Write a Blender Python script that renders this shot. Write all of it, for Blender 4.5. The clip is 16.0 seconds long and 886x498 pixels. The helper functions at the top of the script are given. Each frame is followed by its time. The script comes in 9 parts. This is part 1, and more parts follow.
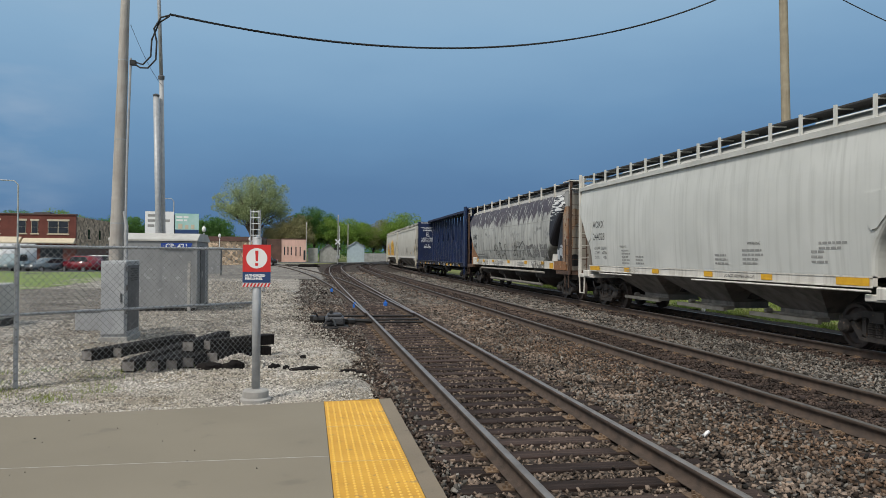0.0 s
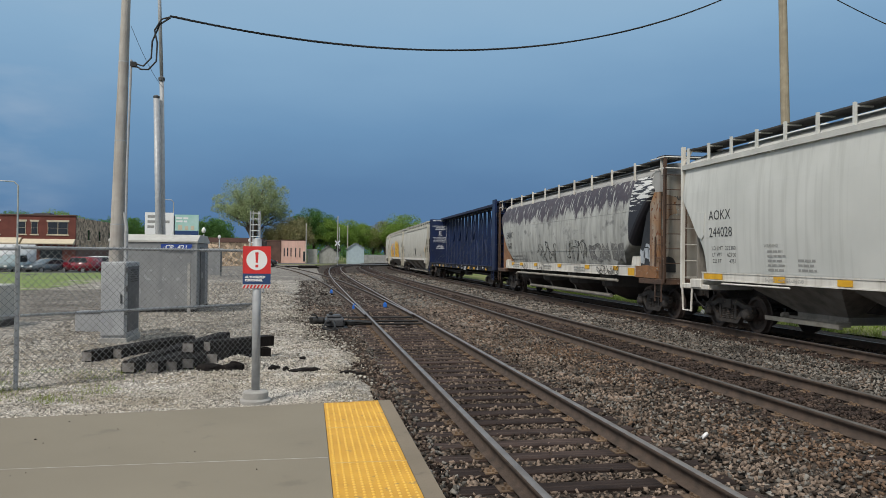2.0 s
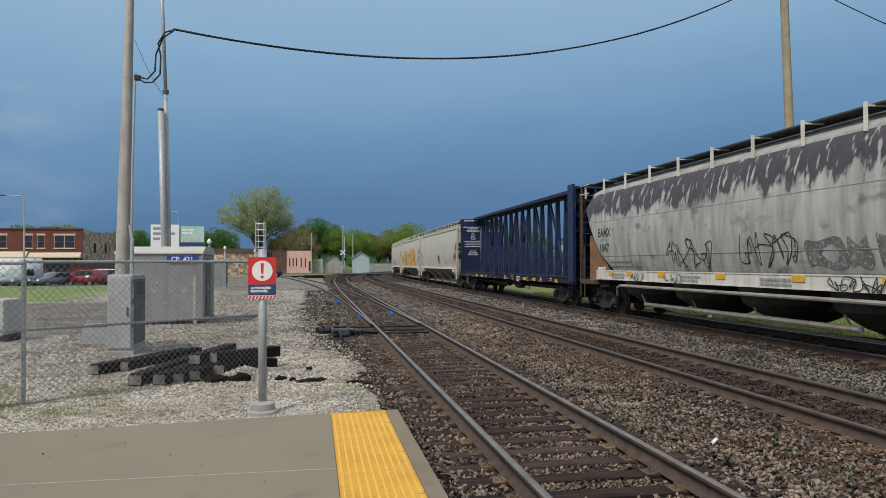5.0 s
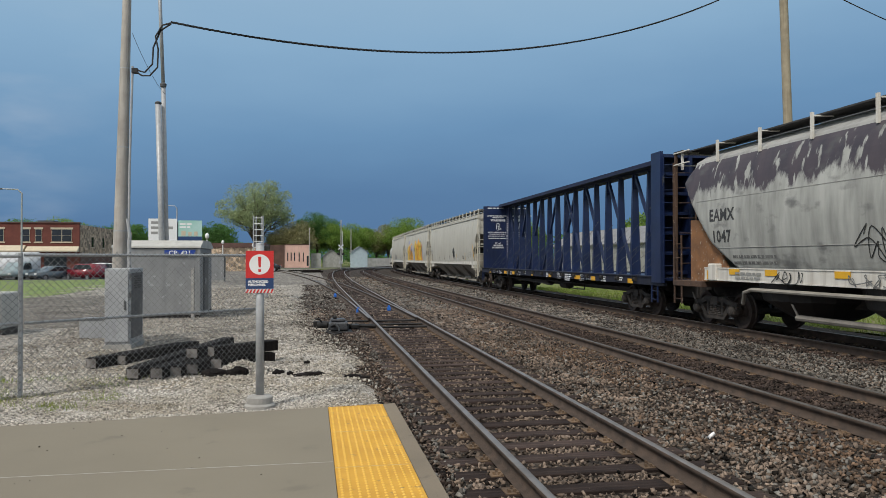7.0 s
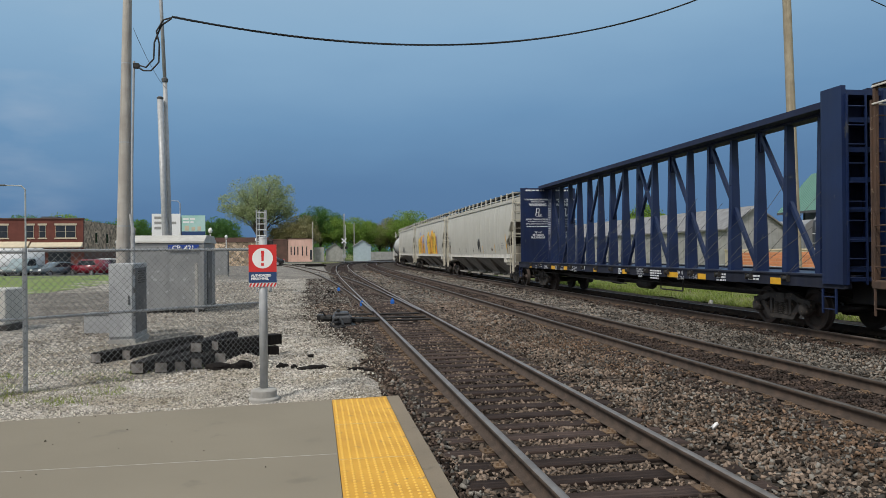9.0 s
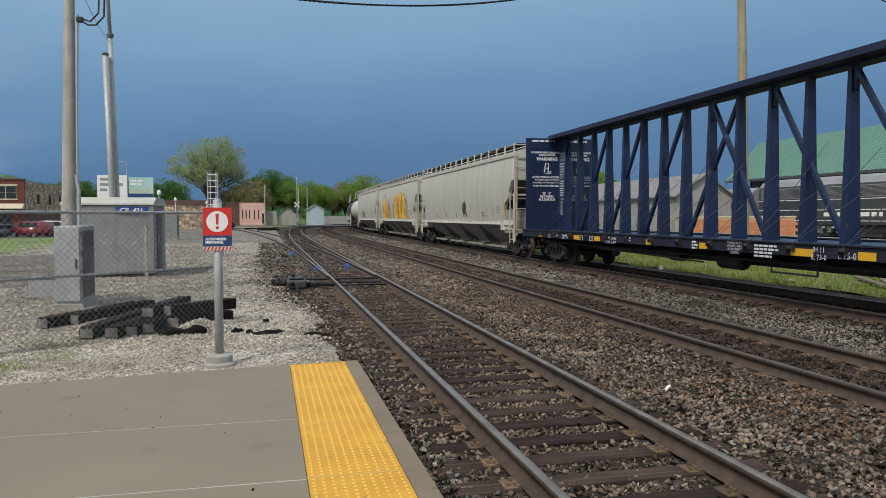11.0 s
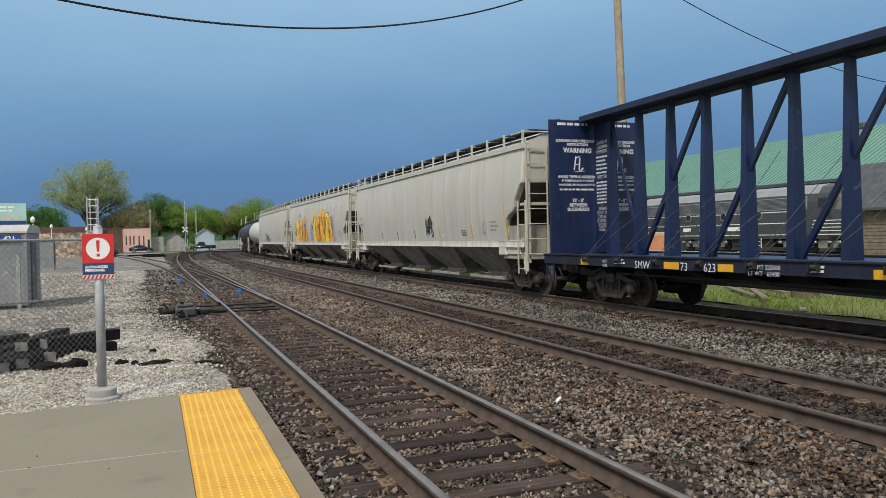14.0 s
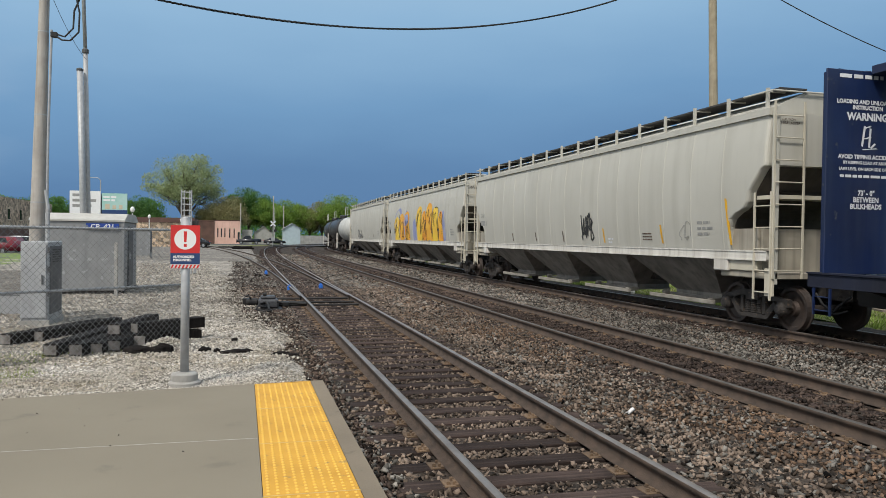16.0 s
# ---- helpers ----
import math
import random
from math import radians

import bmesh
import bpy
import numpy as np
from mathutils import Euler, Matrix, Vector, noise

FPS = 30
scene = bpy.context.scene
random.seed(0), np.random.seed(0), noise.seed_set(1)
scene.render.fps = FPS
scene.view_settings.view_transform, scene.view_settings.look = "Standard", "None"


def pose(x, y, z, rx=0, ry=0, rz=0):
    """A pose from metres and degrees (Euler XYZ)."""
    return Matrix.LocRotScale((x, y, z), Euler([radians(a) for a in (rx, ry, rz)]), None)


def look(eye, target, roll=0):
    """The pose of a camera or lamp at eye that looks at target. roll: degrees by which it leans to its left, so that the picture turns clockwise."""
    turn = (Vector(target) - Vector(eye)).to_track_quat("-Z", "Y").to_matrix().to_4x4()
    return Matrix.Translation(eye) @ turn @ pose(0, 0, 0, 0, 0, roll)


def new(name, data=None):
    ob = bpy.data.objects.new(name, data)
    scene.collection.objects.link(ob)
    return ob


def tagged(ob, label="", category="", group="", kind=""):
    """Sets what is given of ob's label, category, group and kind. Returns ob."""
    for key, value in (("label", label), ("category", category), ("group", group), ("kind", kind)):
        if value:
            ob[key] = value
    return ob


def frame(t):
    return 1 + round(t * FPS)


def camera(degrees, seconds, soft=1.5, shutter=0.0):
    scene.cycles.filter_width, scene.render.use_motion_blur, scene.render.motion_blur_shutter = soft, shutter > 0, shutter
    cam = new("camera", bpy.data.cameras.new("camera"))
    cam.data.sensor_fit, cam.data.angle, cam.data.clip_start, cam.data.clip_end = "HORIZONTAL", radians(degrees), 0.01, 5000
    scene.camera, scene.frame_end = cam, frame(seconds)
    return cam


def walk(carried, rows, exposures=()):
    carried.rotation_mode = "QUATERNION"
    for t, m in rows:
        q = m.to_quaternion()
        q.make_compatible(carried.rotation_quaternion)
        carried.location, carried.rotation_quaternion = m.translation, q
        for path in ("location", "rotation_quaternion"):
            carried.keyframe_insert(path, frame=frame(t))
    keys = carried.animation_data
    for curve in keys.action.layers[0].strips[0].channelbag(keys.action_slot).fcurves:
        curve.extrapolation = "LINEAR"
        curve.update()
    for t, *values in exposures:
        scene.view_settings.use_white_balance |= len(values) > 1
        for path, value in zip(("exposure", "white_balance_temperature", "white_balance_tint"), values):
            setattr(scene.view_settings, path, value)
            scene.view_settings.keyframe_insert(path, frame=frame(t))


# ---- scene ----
cam = camera(61.2, 16.0, 0.6)
PATH = [
    (0, (0.01, -0.072, 1.836), (0.363, 1.896, 1.851), 0.5),
    (0.5, (0.01, -0.077, 1.836), (0.364, 1.891, 1.853), 0.5),
    (1, (0.01, -0.096, 1.839), (0.364, 1.872, 1.857), 0.5),
    (1.5, (0.009, -0.103, 1.834), (0.365, 1.865, 1.853), 0.5),
    (2, (0.006, -0.1, 1.842), (0.36, 1.869, 1.861), 0.6),
    (2.5, (0.003, -0.099, 1.843), (0.352, 1.87, 1.864), 0.4),
    (3, (0.013, -0.101, 1.843), (0.356, 1.869, 1.87), 0.1),
    (3.5, (0.017, -0.1, 1.848), (0.358, 1.87, 1.882), -0.2),
    (4, (0.015, -0.092, 1.848), (0.352, 1.88, 1.888), -0.3),
    (6.5, (0.006, -0.079, 1.844), (0.352, 1.891, 1.877), -0.1),
    (7, (0.016, -0.073, 1.837), (0.361, 1.897, 1.863), -0.1),
    (7.5, (0.025, -0.075, 1.84), (0.369, 1.895, 1.855), -0.3),
    (8, (0.022, -0.081, 1.836), (0.361, 1.89, 1.846), -0.5),
    (10.3, (0.029, -0.07, 1.828), (0.364, 1.901, 1.825), -0.5),
    (10.5, (0.016, -0.063, 1.828), (0.363, 1.906, 1.774), -0.5),
    (11, (-0.032, -0.019, 1.828), (0.424, 1.926, 1.741), -0.1),
    (11.5, (-0.034, -0.019, 1.82), (0.474, 1.915, 1.764), 0.1),
    (12, (-0.021, -0.025, 1.813), (0.636, 1.863, 1.772), -0.1),
    (12.5, (-0.031, -0.036, 1.815), (0.662, 1.839, 1.783), -0.8),
    (13, (-0.026, -0.055, 1.813), (0.695, 1.81, 1.778), -1.3),
    (13.5, (-0.017, -0.066, 1.817), (0.716, 1.794, 1.78), -1.4),
    (14, (-0.022, -0.108, 1.824), (0.699, 1.757, 1.791), -1.2),
    (14.5, (-0.013, -0.115, 1.83), (0.578, 1.796, 1.798), -0.8),
    (15, (0.021, -0.1, 1.82), (0.605, 1.813, 1.789), -0.3),
    (15.5, (0.043, -0.106, 1.822), (0.611, 1.811, 1.794), 0.1),
    (16, (0.057, -0.108, 1.826), (0.573, 1.824, 1.797), 0.8),
]
walk(cam, [(t, look(eye, target, roll)) for t, eye, target, roll in PATH], [(0, 0.0), (10.5, 0.0), (11.5, -0.02), (12, 0.05), (12.5, 0.0), (13, 0.22), (13.5, 0.22), (14.5, 0.2), (16, 0.2)])


# ---- world, sun, exposure ----
def make_world():
    w = bpy.data.worlds.new("world")
    scene.world = w
    w.use_nodes = True
    nt = w.node_tree
    nt.nodes.clear()
    N, L = nt.nodes.new, nt.links.new
    out, bg = N("ShaderNodeOutputWorld"), N("ShaderNodeBackground")
    sky = N("ShaderNodeTexSky")
    sky.sky_type, sky.sun_disc = "NISHITA", False
    sky.sun_elevation, sky.sun_rotation = radians(SUN_EL), radians(SUN_ROT)
    sky.air_density, sky.dust_density = 1.0, 2.0
    tc = N("ShaderNodeTexCoord")
    sep = N("ShaderNodeSeparateXYZ")
    L(tc.outputs["Generated"], sep.inputs[0])
    # cloud deck: darkest low in the storm, paler overhead
    ramp = N("ShaderNodeValToRGB")
    e = ramp.color_ramp.elements
    e[0].position, e[0].color = 0.0, (0.078, 0.168, 0.325, 1)
    e[1].position, e[1].color = 1.0, (0.54, 0.58, 0.62, 1)
    for p, c in ((0.07, (0.088, 0.188, 0.352, 1)), (0.16, (0.140, 0.275, 0.455, 1)), (0.27, (0.235, 0.395, 0.570, 1)), (0.36, (0.300, 0.455, 0.610, 1)), (0.55, (0.42, 0.53, 0.64, 1))):
        n = e.new(p)
        n.color = c
    noise_tex = N("ShaderNodeTexNoise")
    mp = N("ShaderNodeMapping")
    mp.inputs["Scale"].default_value = (1.0, 1.0, 3.0)
    L(tc.outputs["Generated"], mp.inputs[0])
    L(mp.outputs[0], noise_tex.inputs["Vector"])
    noise_tex.inputs["Scale"].default_value, noise_tex.inputs["Detail"].default_value = 2.6, 5
    wob = N("ShaderNodeMath")
    wob.operation, wob.inputs[1].default_value, wob.inputs[2].default_value = "MULTIPLY_ADD", 0.10, -0.05
    L(noise_tex.outputs["Fac"], wob.inputs[0])
    add = N("ShaderNodeMath")
    L(sep.outputs["Z"], add.inputs[0])
    L(wob.outputs[0], add.inputs[1])
    # the storm's edge: brighter towards the west and behind
    side = N("ShaderNodeMath")
    side.operation, side.inputs[1].default_value = "MULTIPLY", -0.05
    L(sep.outputs["X"], side.inputs[0])
    add2 = N("ShaderNodeMath")
    L(add.outputs[0], add2.inputs[0])
    L(side.outputs[0], add2.inputs[1])
    L(add2.outputs[0], ramp.inputs[0])
    back = N("ShaderNodeMapRange")
    back.inputs["From Min"].default_value, back.inputs["From Max"].default_value = -0.30, 0.75
    back.inputs["To Min"].default_value, back.inputs["To Max"].default_value = 0.0, 1.0
    sw = N("ShaderNodeVectorMath")
    sw.operation, sw.inputs[1].default_value = "DOT_PRODUCT", (-0.71, -0.70, 0.0)
    L(tc.outputs["Generated"], sw.inputs[0])
    L(sw.outputs["Value"], back.inputs[0])
    lift = N("ShaderNodeMapRange")
    lift.inputs["From Min"].default_value, lift.inputs["From Max"].default_value = 0.0, 0.45
    lift.inputs["To Min"].default_value, lift.inputs["To Max"].default_value = 0.15, 1.0
    L(sep.outputs["Z"], lift.inputs[0])
    both = N("ShaderNodeMath")
    both.operation = "MULTIPLY"
    L(back.outputs[0], both.inputs[0])
    L(lift.outputs[0], both.inputs[1])
    clear = N("ShaderNodeMixRGB")
    clear.inputs[2].default_value = (0.86, 0.85, 0.83, 1)
    L(both.outputs[0], clear.inputs[0])
    L(ramp.outputs[0], clear.inputs[1])
    # small pale cloud bank low in the west
    c2 = N("ShaderNodeTexNoise")
    c2.inputs["Scale"].default_value, c2.inputs["Detail"].default_value = 5.5, 6
    L(mp.outputs[0], c2.inputs["Vector"])
    cr = N("ShaderNodeMapRange")
    cr.inputs["From Min"].default_value, cr.inputs["From Max"].default_value = 0.52, 0.75
    L(c2.outputs["Fac"], cr.inputs[0])
    west = N("ShaderNodeMapRange")
    west.inputs["From Min"].default_value, west.inputs["From Max"].default_value = -0.22, -0.50
    west.inputs["To Max"].default_value = 0.55
    L(sep.outputs["X"], west.inputs[0])
    mul = N("ShaderNodeMath")
    mul.operation = "MULTIPLY"
    L(cr.outputs[0], mul.inputs[0])
    L(west.outputs[0], mul.inputs[1])
    pale = N("ShaderNodeMixRGB")
    pale.inputs[2].default_value = (0.55, 0.60, 0.66, 1)
    L(mul.outputs[0], pale.inputs[0])
    L(clear.outputs[0], pale.inputs[1])
    sk = N("ShaderNodeMixRGB")
    sk.blend_type, sk.inputs[0].default_value = "ADD", 0.004
    L(pale.outputs[0], sk.inputs[1])
    L(sky.outputs[0], sk.inputs[2])
    L(sk.outputs[0], bg.inputs[0])
    bg.inputs[1].default_value = 1.0
    L(bg.outputs[0], out.inputs[0])


SUN_EL, SUN_ROT = 50.0, 226.0
make_world()
sun = new("sun", bpy.data.lights.new("sun", "SUN"))
sun.data.energy, sun.data.angle, sun.data.color = 2.65, radians(10), (1.0, 0.95, 0.88)
sun.matrix_world = look((-9.7, -9.35, 16), (0, 0, 0))


# ---- materials ----
def node_mat(name):
    m = bpy.data.materials.new(name)
    m.use_nodes = True
    nt = m.node_tree
    return m, nt, nt.nodes["Principled BSDF"], nt.nodes.new, nt.links.new


def M(name, c1, c2=None, scale=3.0, rough=0.7, metal=0.0, bump=0.15, bscale=40.0, streak=None, amount=0.5, spots=None, spot_level=0.62, island=0.0, each=0.0, coat=0.0, sscale=(7, 7, 0.35), cells=None):
    """Base colour that wanders from c1 to c2, with streaks that run down, spots, fine relief."""
    m, nt, b, N, L = node_mat(name)
    tc = N("ShaderNodeTexCoord")
    c2 = c2 or tuple(v * 0.75 for v in c1)
    n1 = N("ShaderNodeTexNoise")
    n1.inputs["Scale"].default_value, n1.inputs["Detail"].default_value = scale, 6
    L(tc.outputs["Object"], n1.inputs["Vector"])
    mr = N("ShaderNodeMapRange")
    mr.inputs["From Min"].default_value, mr.inputs["From Max"].default_value = 0.32, 0.68
    L(n1.outputs["Fac"], mr.inputs[0])
    mix = N("ShaderNodeMixRGB")
    mix.inputs[1].default_value, mix.inputs[2].default_value = (*c1, 1), (*c2, 1)
    L(mr.outputs[0], mix.inputs[0])
    col = mix.outputs[0]

    def over(fac, colour, colr):
        mx = N("ShaderNodeMixRGB")
        mx.inputs[2].default_value = (*colour, 1)
        L(fac, mx.inputs[0])
        L(colr, mx.inputs[1])
        return mx.outputs[0]
    if streak:
        mp = N("ShaderNodeMapping")
        mp.inputs["Scale"].default_value = sscale
        L(tc.outputs["Object"], mp.inputs[0])
        n2 = N("ShaderNodeTexNoise")
        n2.inputs["Scale"].default_value, n2.inputs["Detail"].default_value = 1.0, 8
        L(mp.outputs[0], n2.inputs["Vector"])
        r2 = N("ShaderNodeMapRange")
        r2.inputs["From Min"].default_value, r2.inputs["From Max"].default_value, r2.inputs["To Max"].default_value = 0.48, 0.74, amount
        L(n2.outputs["Fac"], r2.inputs[0])
        col = over(r2.outputs[0], streak, col)
    if spots:
        n3 = N("ShaderNodeTexNoise")
        n3.inputs["Scale"].default_value, n3.inputs["Detail"].default_value = scale * 4, 8
        L(tc.outputs["Object"], n3.inputs["Vector"])
        r3 = N("ShaderNodeMapRange")
        r3.inputs["From Min"].default_value, r3.inputs["From Max"].default_value = spot_level, spot_level + 0.06
        L(n3.outputs["Fac"], r3.inputs[0])
        col = over(r3.outputs[0], spots, col)
    if cells:
        vo = N("ShaderNodeTexVoronoi")
        vo.inputs["Scale"].default_value = cells[0]
        L(tc.outputs["Object"], vo.inputs["Vector"])
        sv = N("ShaderNodeSeparateColor")
        L(vo.outputs["Color"], sv.inputs[0])
        cm = N("ShaderNodeMapRange")
        cm.inputs["To Min"].default_value, cm.inputs["To Max"].default_value = 1 - cells[1], 1 + cells[1]
        L(sv.outputs[0], cm.inputs[0])
        cs = N("ShaderNodeVectorMath")
        cs.operation = "SCALE"
        L(col, cs.inputs[0])
        L(cm.outputs[0], cs.inputs["Scale"])
        col = cs.outputs[0]
    for on, node, sock in ((island, "ShaderNodeNewGeometry", "Random Per Island"), (each, "ShaderNodeObjectInfo", "Random")):
        if on:
            g = N(node)
            hs = N("ShaderNodeMapRange")
            hs.inputs["To Min"].default_value, hs.inputs["To Max"].default_value = 1 - on, 1 + on
            L(g.outputs[sock], hs.inputs[0])
            vm = N("ShaderNodeVectorMath")
            vm.operation = "SCALE"
            L(col, vm.inputs[0])
            L(hs.outputs[0], vm.inputs["Scale"])
            col = vm.outputs[0]
    L(col, b.inputs["Base Color"])
    n4 = N("ShaderNodeTexNoise")
    n4.inputs["Scale"].default_value, n4.inputs["Detail"].default_value = bscale, 4
    L(tc.outputs["Object"], n4.inputs["Vector"])
    rr = N("ShaderNodeMapRange")
    rr.inputs["To Min"].default_value, rr.inputs["To Max"].default_value = max(0.02, rough - 0.12), min(1, rough + 0.12)
    L(n1.outputs["Fac"], rr.inputs[0])
    L(rr.outputs[0], b.inputs["Roughness"])
    b.inputs["Metallic"].default_value = metal
    b.inputs["Coat Weight"].default_value = coat
    if bump:
        bp = N("ShaderNodeBump")
        bp.inputs["Strength"].default_value, bp.inputs["Distance"].default_value = bump, 0.02
        L(n4.outputs["Fac"], bp.inputs["Height"])
        L(bp.outputs[0], b.inputs["Normal"])
    return m


def worn_barrel():
    """Old pale grey paint showing where a dark purple coat has flaked from the lower side."""
    m, nt, b, N, L = node_mat("flaked_paint")
    tc, sep = N("ShaderNodeTexCoord"), N("ShaderNodeSeparateXYZ")
    L(tc.outputs["Object"], sep.inputs[0])
    mp = N("ShaderNodeMapping")
    mp.inputs["Scale"].default_value = (1.2, 1.2, 0.5)
    L(tc.outputs["Object"], mp.inputs[0])
    n = N("ShaderNodeTexNoise")
    n.inputs["Scale"].default_value, n.inputs["Detail"].default_value = 1.7, 9
    n.inputs["Roughness"].default_value = 0.65
    L(mp.outputs[0], n.inputs["Vector"])
    ma = N("ShaderNodeMath")
    ma.operation, ma.inputs[1].default_value = "MULTIPLY_ADD", 1.9
    L(n.outputs["Fac"], ma.inputs[0])
    L(sep.outputs["Z"], ma.inputs[2])
    edge = N("ShaderNodeMapRange")
    edge.inputs["From Min"].default_value, edge.inputs["From Max"].default_value = 4.44, 4.60
    L(ma.outputs[0], edge.inputs[0])
    # flaked tongues inside the dark coat
    mp2 = N("ShaderNodeMapping")
    mp2.inputs["Scale"].default_value = (4.2, 4.2, 0.9)
    L(tc.outputs["Object"], mp2.inputs[0])
    f = N("ShaderNodeTexNoise")
    f.inputs["Scale"].default_value, f.inputs["Detail"].default_value = 1.3, 9
    L(mp2.outputs[0], f.inputs["Vector"])
    fl = N("ShaderNodeMapRange")
    fl.inputs["From Min"].default_value, fl.inputs["From Max"].default_value = 0.58, 0.64
    fl.inputs["To Min"].default_value, fl.inputs["To Max"].default_value = 1.0, 0.0
    L(f.outputs["Fac"], fl.inputs[0])
    mu = N("ShaderNodeMath")
    mu.operation = "MULTIPLY"
    L(edge.outputs[0], mu.inputs[0])
    L(fl.outputs[0], mu.inputs[1])
    s = N("ShaderNodeTexNoise")
    mp3 = N("ShaderNodeMapping")
    mp3.inputs["Scale"].default_value = (4, 4, 0.8)
    L(tc.outputs["Object"], mp3.inputs[0])
    L(mp3.outputs[0], s.inputs["Vector"])
    s.inputs["Scale"].default_value, s.inputs["Detail"].default_value = 1.0, 8
    pale = N("ShaderNodeValToRGB")
    e = pale.color_ramp.elements
    e[0].position, e[0].color = 0.33, (0.44, 0.445, 0.415, 1)
    e[1].position, e[1].color = 0.75, (0.22, 0.222, 0.205, 1)
    L(s.outputs["Fac"], pale.inputs[0])
    dark = N("ShaderNodeValToRGB")
    e = dark.color_ramp.elements
    e[0].position, e[0].color = 0.3, (0.040, 0.036, 0.048, 1)
    e[1].position, e[1].color = 0.75, (0.085, 0.066, 0.076, 1)
    L(n.outputs["Fac"], dark.inputs[0])
    mx = N("ShaderNodeMixRGB")
    L(mu.outputs[0], mx.inputs[0])
    L(pale.outputs[0], mx.inputs[1])
    L(dark.outputs[0], mx.inputs[2])
    # rubbed dark smudges in the pale coat
    q = N("ShaderNodeTexNoise")
    q.inputs["Scale"].default_value, q.inputs["Detail"].default_value = 1.6, 8
    mp4 = N("ShaderNodeMapping")
    mp4.inputs["Scale"].default_value = (1, 0.9, 1.6)
    L(tc.outputs["Object"], mp4.inputs[0])
    L(mp4.outputs[0], q.inputs["Vector"])
    qr = N("ShaderNodeMapRange")
    qr.inputs["From Min"].default_value, qr.inputs["From Max"].default_value, qr.inputs["To Max"].default_value = 0.58, 0.72, 0.75
    L(q.outputs["Fac"], qr.inputs[0])
    sm = N("ShaderNodeMixRGB")
    sm.inputs[2].default_value = (0.10, 0.10, 0.10, 1)
    L(qr.outputs[0], sm.inputs[0])
    L(mx.outputs[0], sm.inputs[1])
    # a black painted band round one end, scratched to white in long level strokes
    by = N("ShaderNodeMapRange")
    by.inputs["From Min"].default_value, by.inputs["From Max"].default_value = -7.60, -7.64
    L(sep.outputs["Y"], by.inputs[0])
    mp5 = N("ShaderNodeMapping")
    mp5.inputs["Scale"].default_value = (0.8, 1.6, 15.0)
    L(tc.outputs["Object"], mp5.inputs[0])
    w5 = N("ShaderNodeTexNoise")
    w5.inputs["Scale"].default_value, w5.inputs["Detail"].default_value = 1.0, 8
    L(mp5.outputs[0], w5.inputs["Vector"])
    zone = N("ShaderNodeMapRange")
    zone.inputs["From Min"].default_value, zone.inputs["From Max"].default_value = 3.1, 3.9
    zone.inputs["To Min"].default_value, zone.inputs["To Max"].default_value = -0.16, 0.08
    L(sep.outputs["Z"], zone.inputs[0])
    ad = N("ShaderNodeMath")
    L(w5.outputs["Fac"], ad.inputs[0])
    L(zone.outputs[0], ad.inputs[1])
    sc = N("ShaderNodeMapRange")
    sc.inputs["From Min"].default_value, sc.inputs["From Max"].default_value = 0.555, 0.59
    L(ad.outputs[0], sc.inputs[0])
    bc = N("ShaderNodeMixRGB")
    bc.inputs[1].default_value, bc.inputs[2].default_value = (0.018, 0.018, 0.024, 1), (0.60, 0.60, 0.58, 1)
    L(sc.outputs[0], bc.inputs[0])
    fin = N("ShaderNodeMixRGB")
    L(by.outputs[0], fin.inputs[0])
    L(sm.outputs[0], fin.inputs[1])
    L(bc.outputs[0], fin.inputs[2])
    L(fin.outputs[0], b.inputs["Base Color"])
    b.inputs["Roughness"].default_value = 0.62
    bp = N("ShaderNodeBump")
    bp.inputs["Strength"].default_value, bp.inputs["Distance"].default_value = 0.15, 0.01
    L(f.outputs["Fac"], bp.inputs["Height"])
    L(bp.outputs[0], b.inputs["Normal"])
    return m


MT = {}
MT["ballast"] = M("ballast", (0.066, 0.052, 0.042), (0.022, 0.018, 0.015), 2.2, 0.95, bump=1.0, bscale=34, spots=(0.10, 0.080, 0.064), spot_level=0.6, cells=(30, 0.7))
MT["stone"] = M("ballast_stone", (0.198, 0.151, 0.117), (0.060, 0.047, 0.038), 1.1, 0.9, bump=0.5, bscale=45, island=1.0)
MT["stone_grey"] = M("grey_ballast_stone", (0.186, 0.173, 0.153), (0.074, 0.068, 0.061), 1.1, 0.9, bump=0.5, bscale=45, island=0.95)
MT["stone_rust"] = M("rust_stained_stone", (0.165, 0.108, 0.072), (0.092, 0.063, 0.045), 1.5, 0.9, bump=0.5, bscale=45, island=0.7)
MT["stone_dark"] = M("grimy_ballast_stone", (0.084, 0.060, 0.048), (0.030, 0.023, 0.020), 1.3, 0.9, bump=0.5, bscale=45, island=0.8)
MT["grease_iron"] = M("greased_iron", (0.010, 0.010, 0.010), (0.022, 0.020, 0.018), 5, 0.5, metal=0.2, bump=0.2)
MT["yard"] = M("pale_gravel", (0.42, 0.395, 0.36), (0.26, 0.22, 0.16), 0.8, 0.95, bump=1.0, bscale=45, spots=(0.12, 0.105, 0.085), spot_level=0.62, cells=(34, 0.55))
MT["yard_far"] = M("grey_brown_gravel", (0.36, 0.335, 0.295), (0.22, 0.20, 0.172), 0.6, 0.95, bump=1.0, bscale=24, spots=(0.13, 0.118, 0.10), spot_level=0.60, cells=(12, 0.6))
MT["yard_dark"] = M("dark_gravel", (0.20, 0.182, 0.158), (0.115, 0.104, 0.09), 0.6, 0.95, bump=1.0, bscale=24, spots=(0.27, 0.25, 0.22), spot_level=0.62, cells=(14, 0.7))
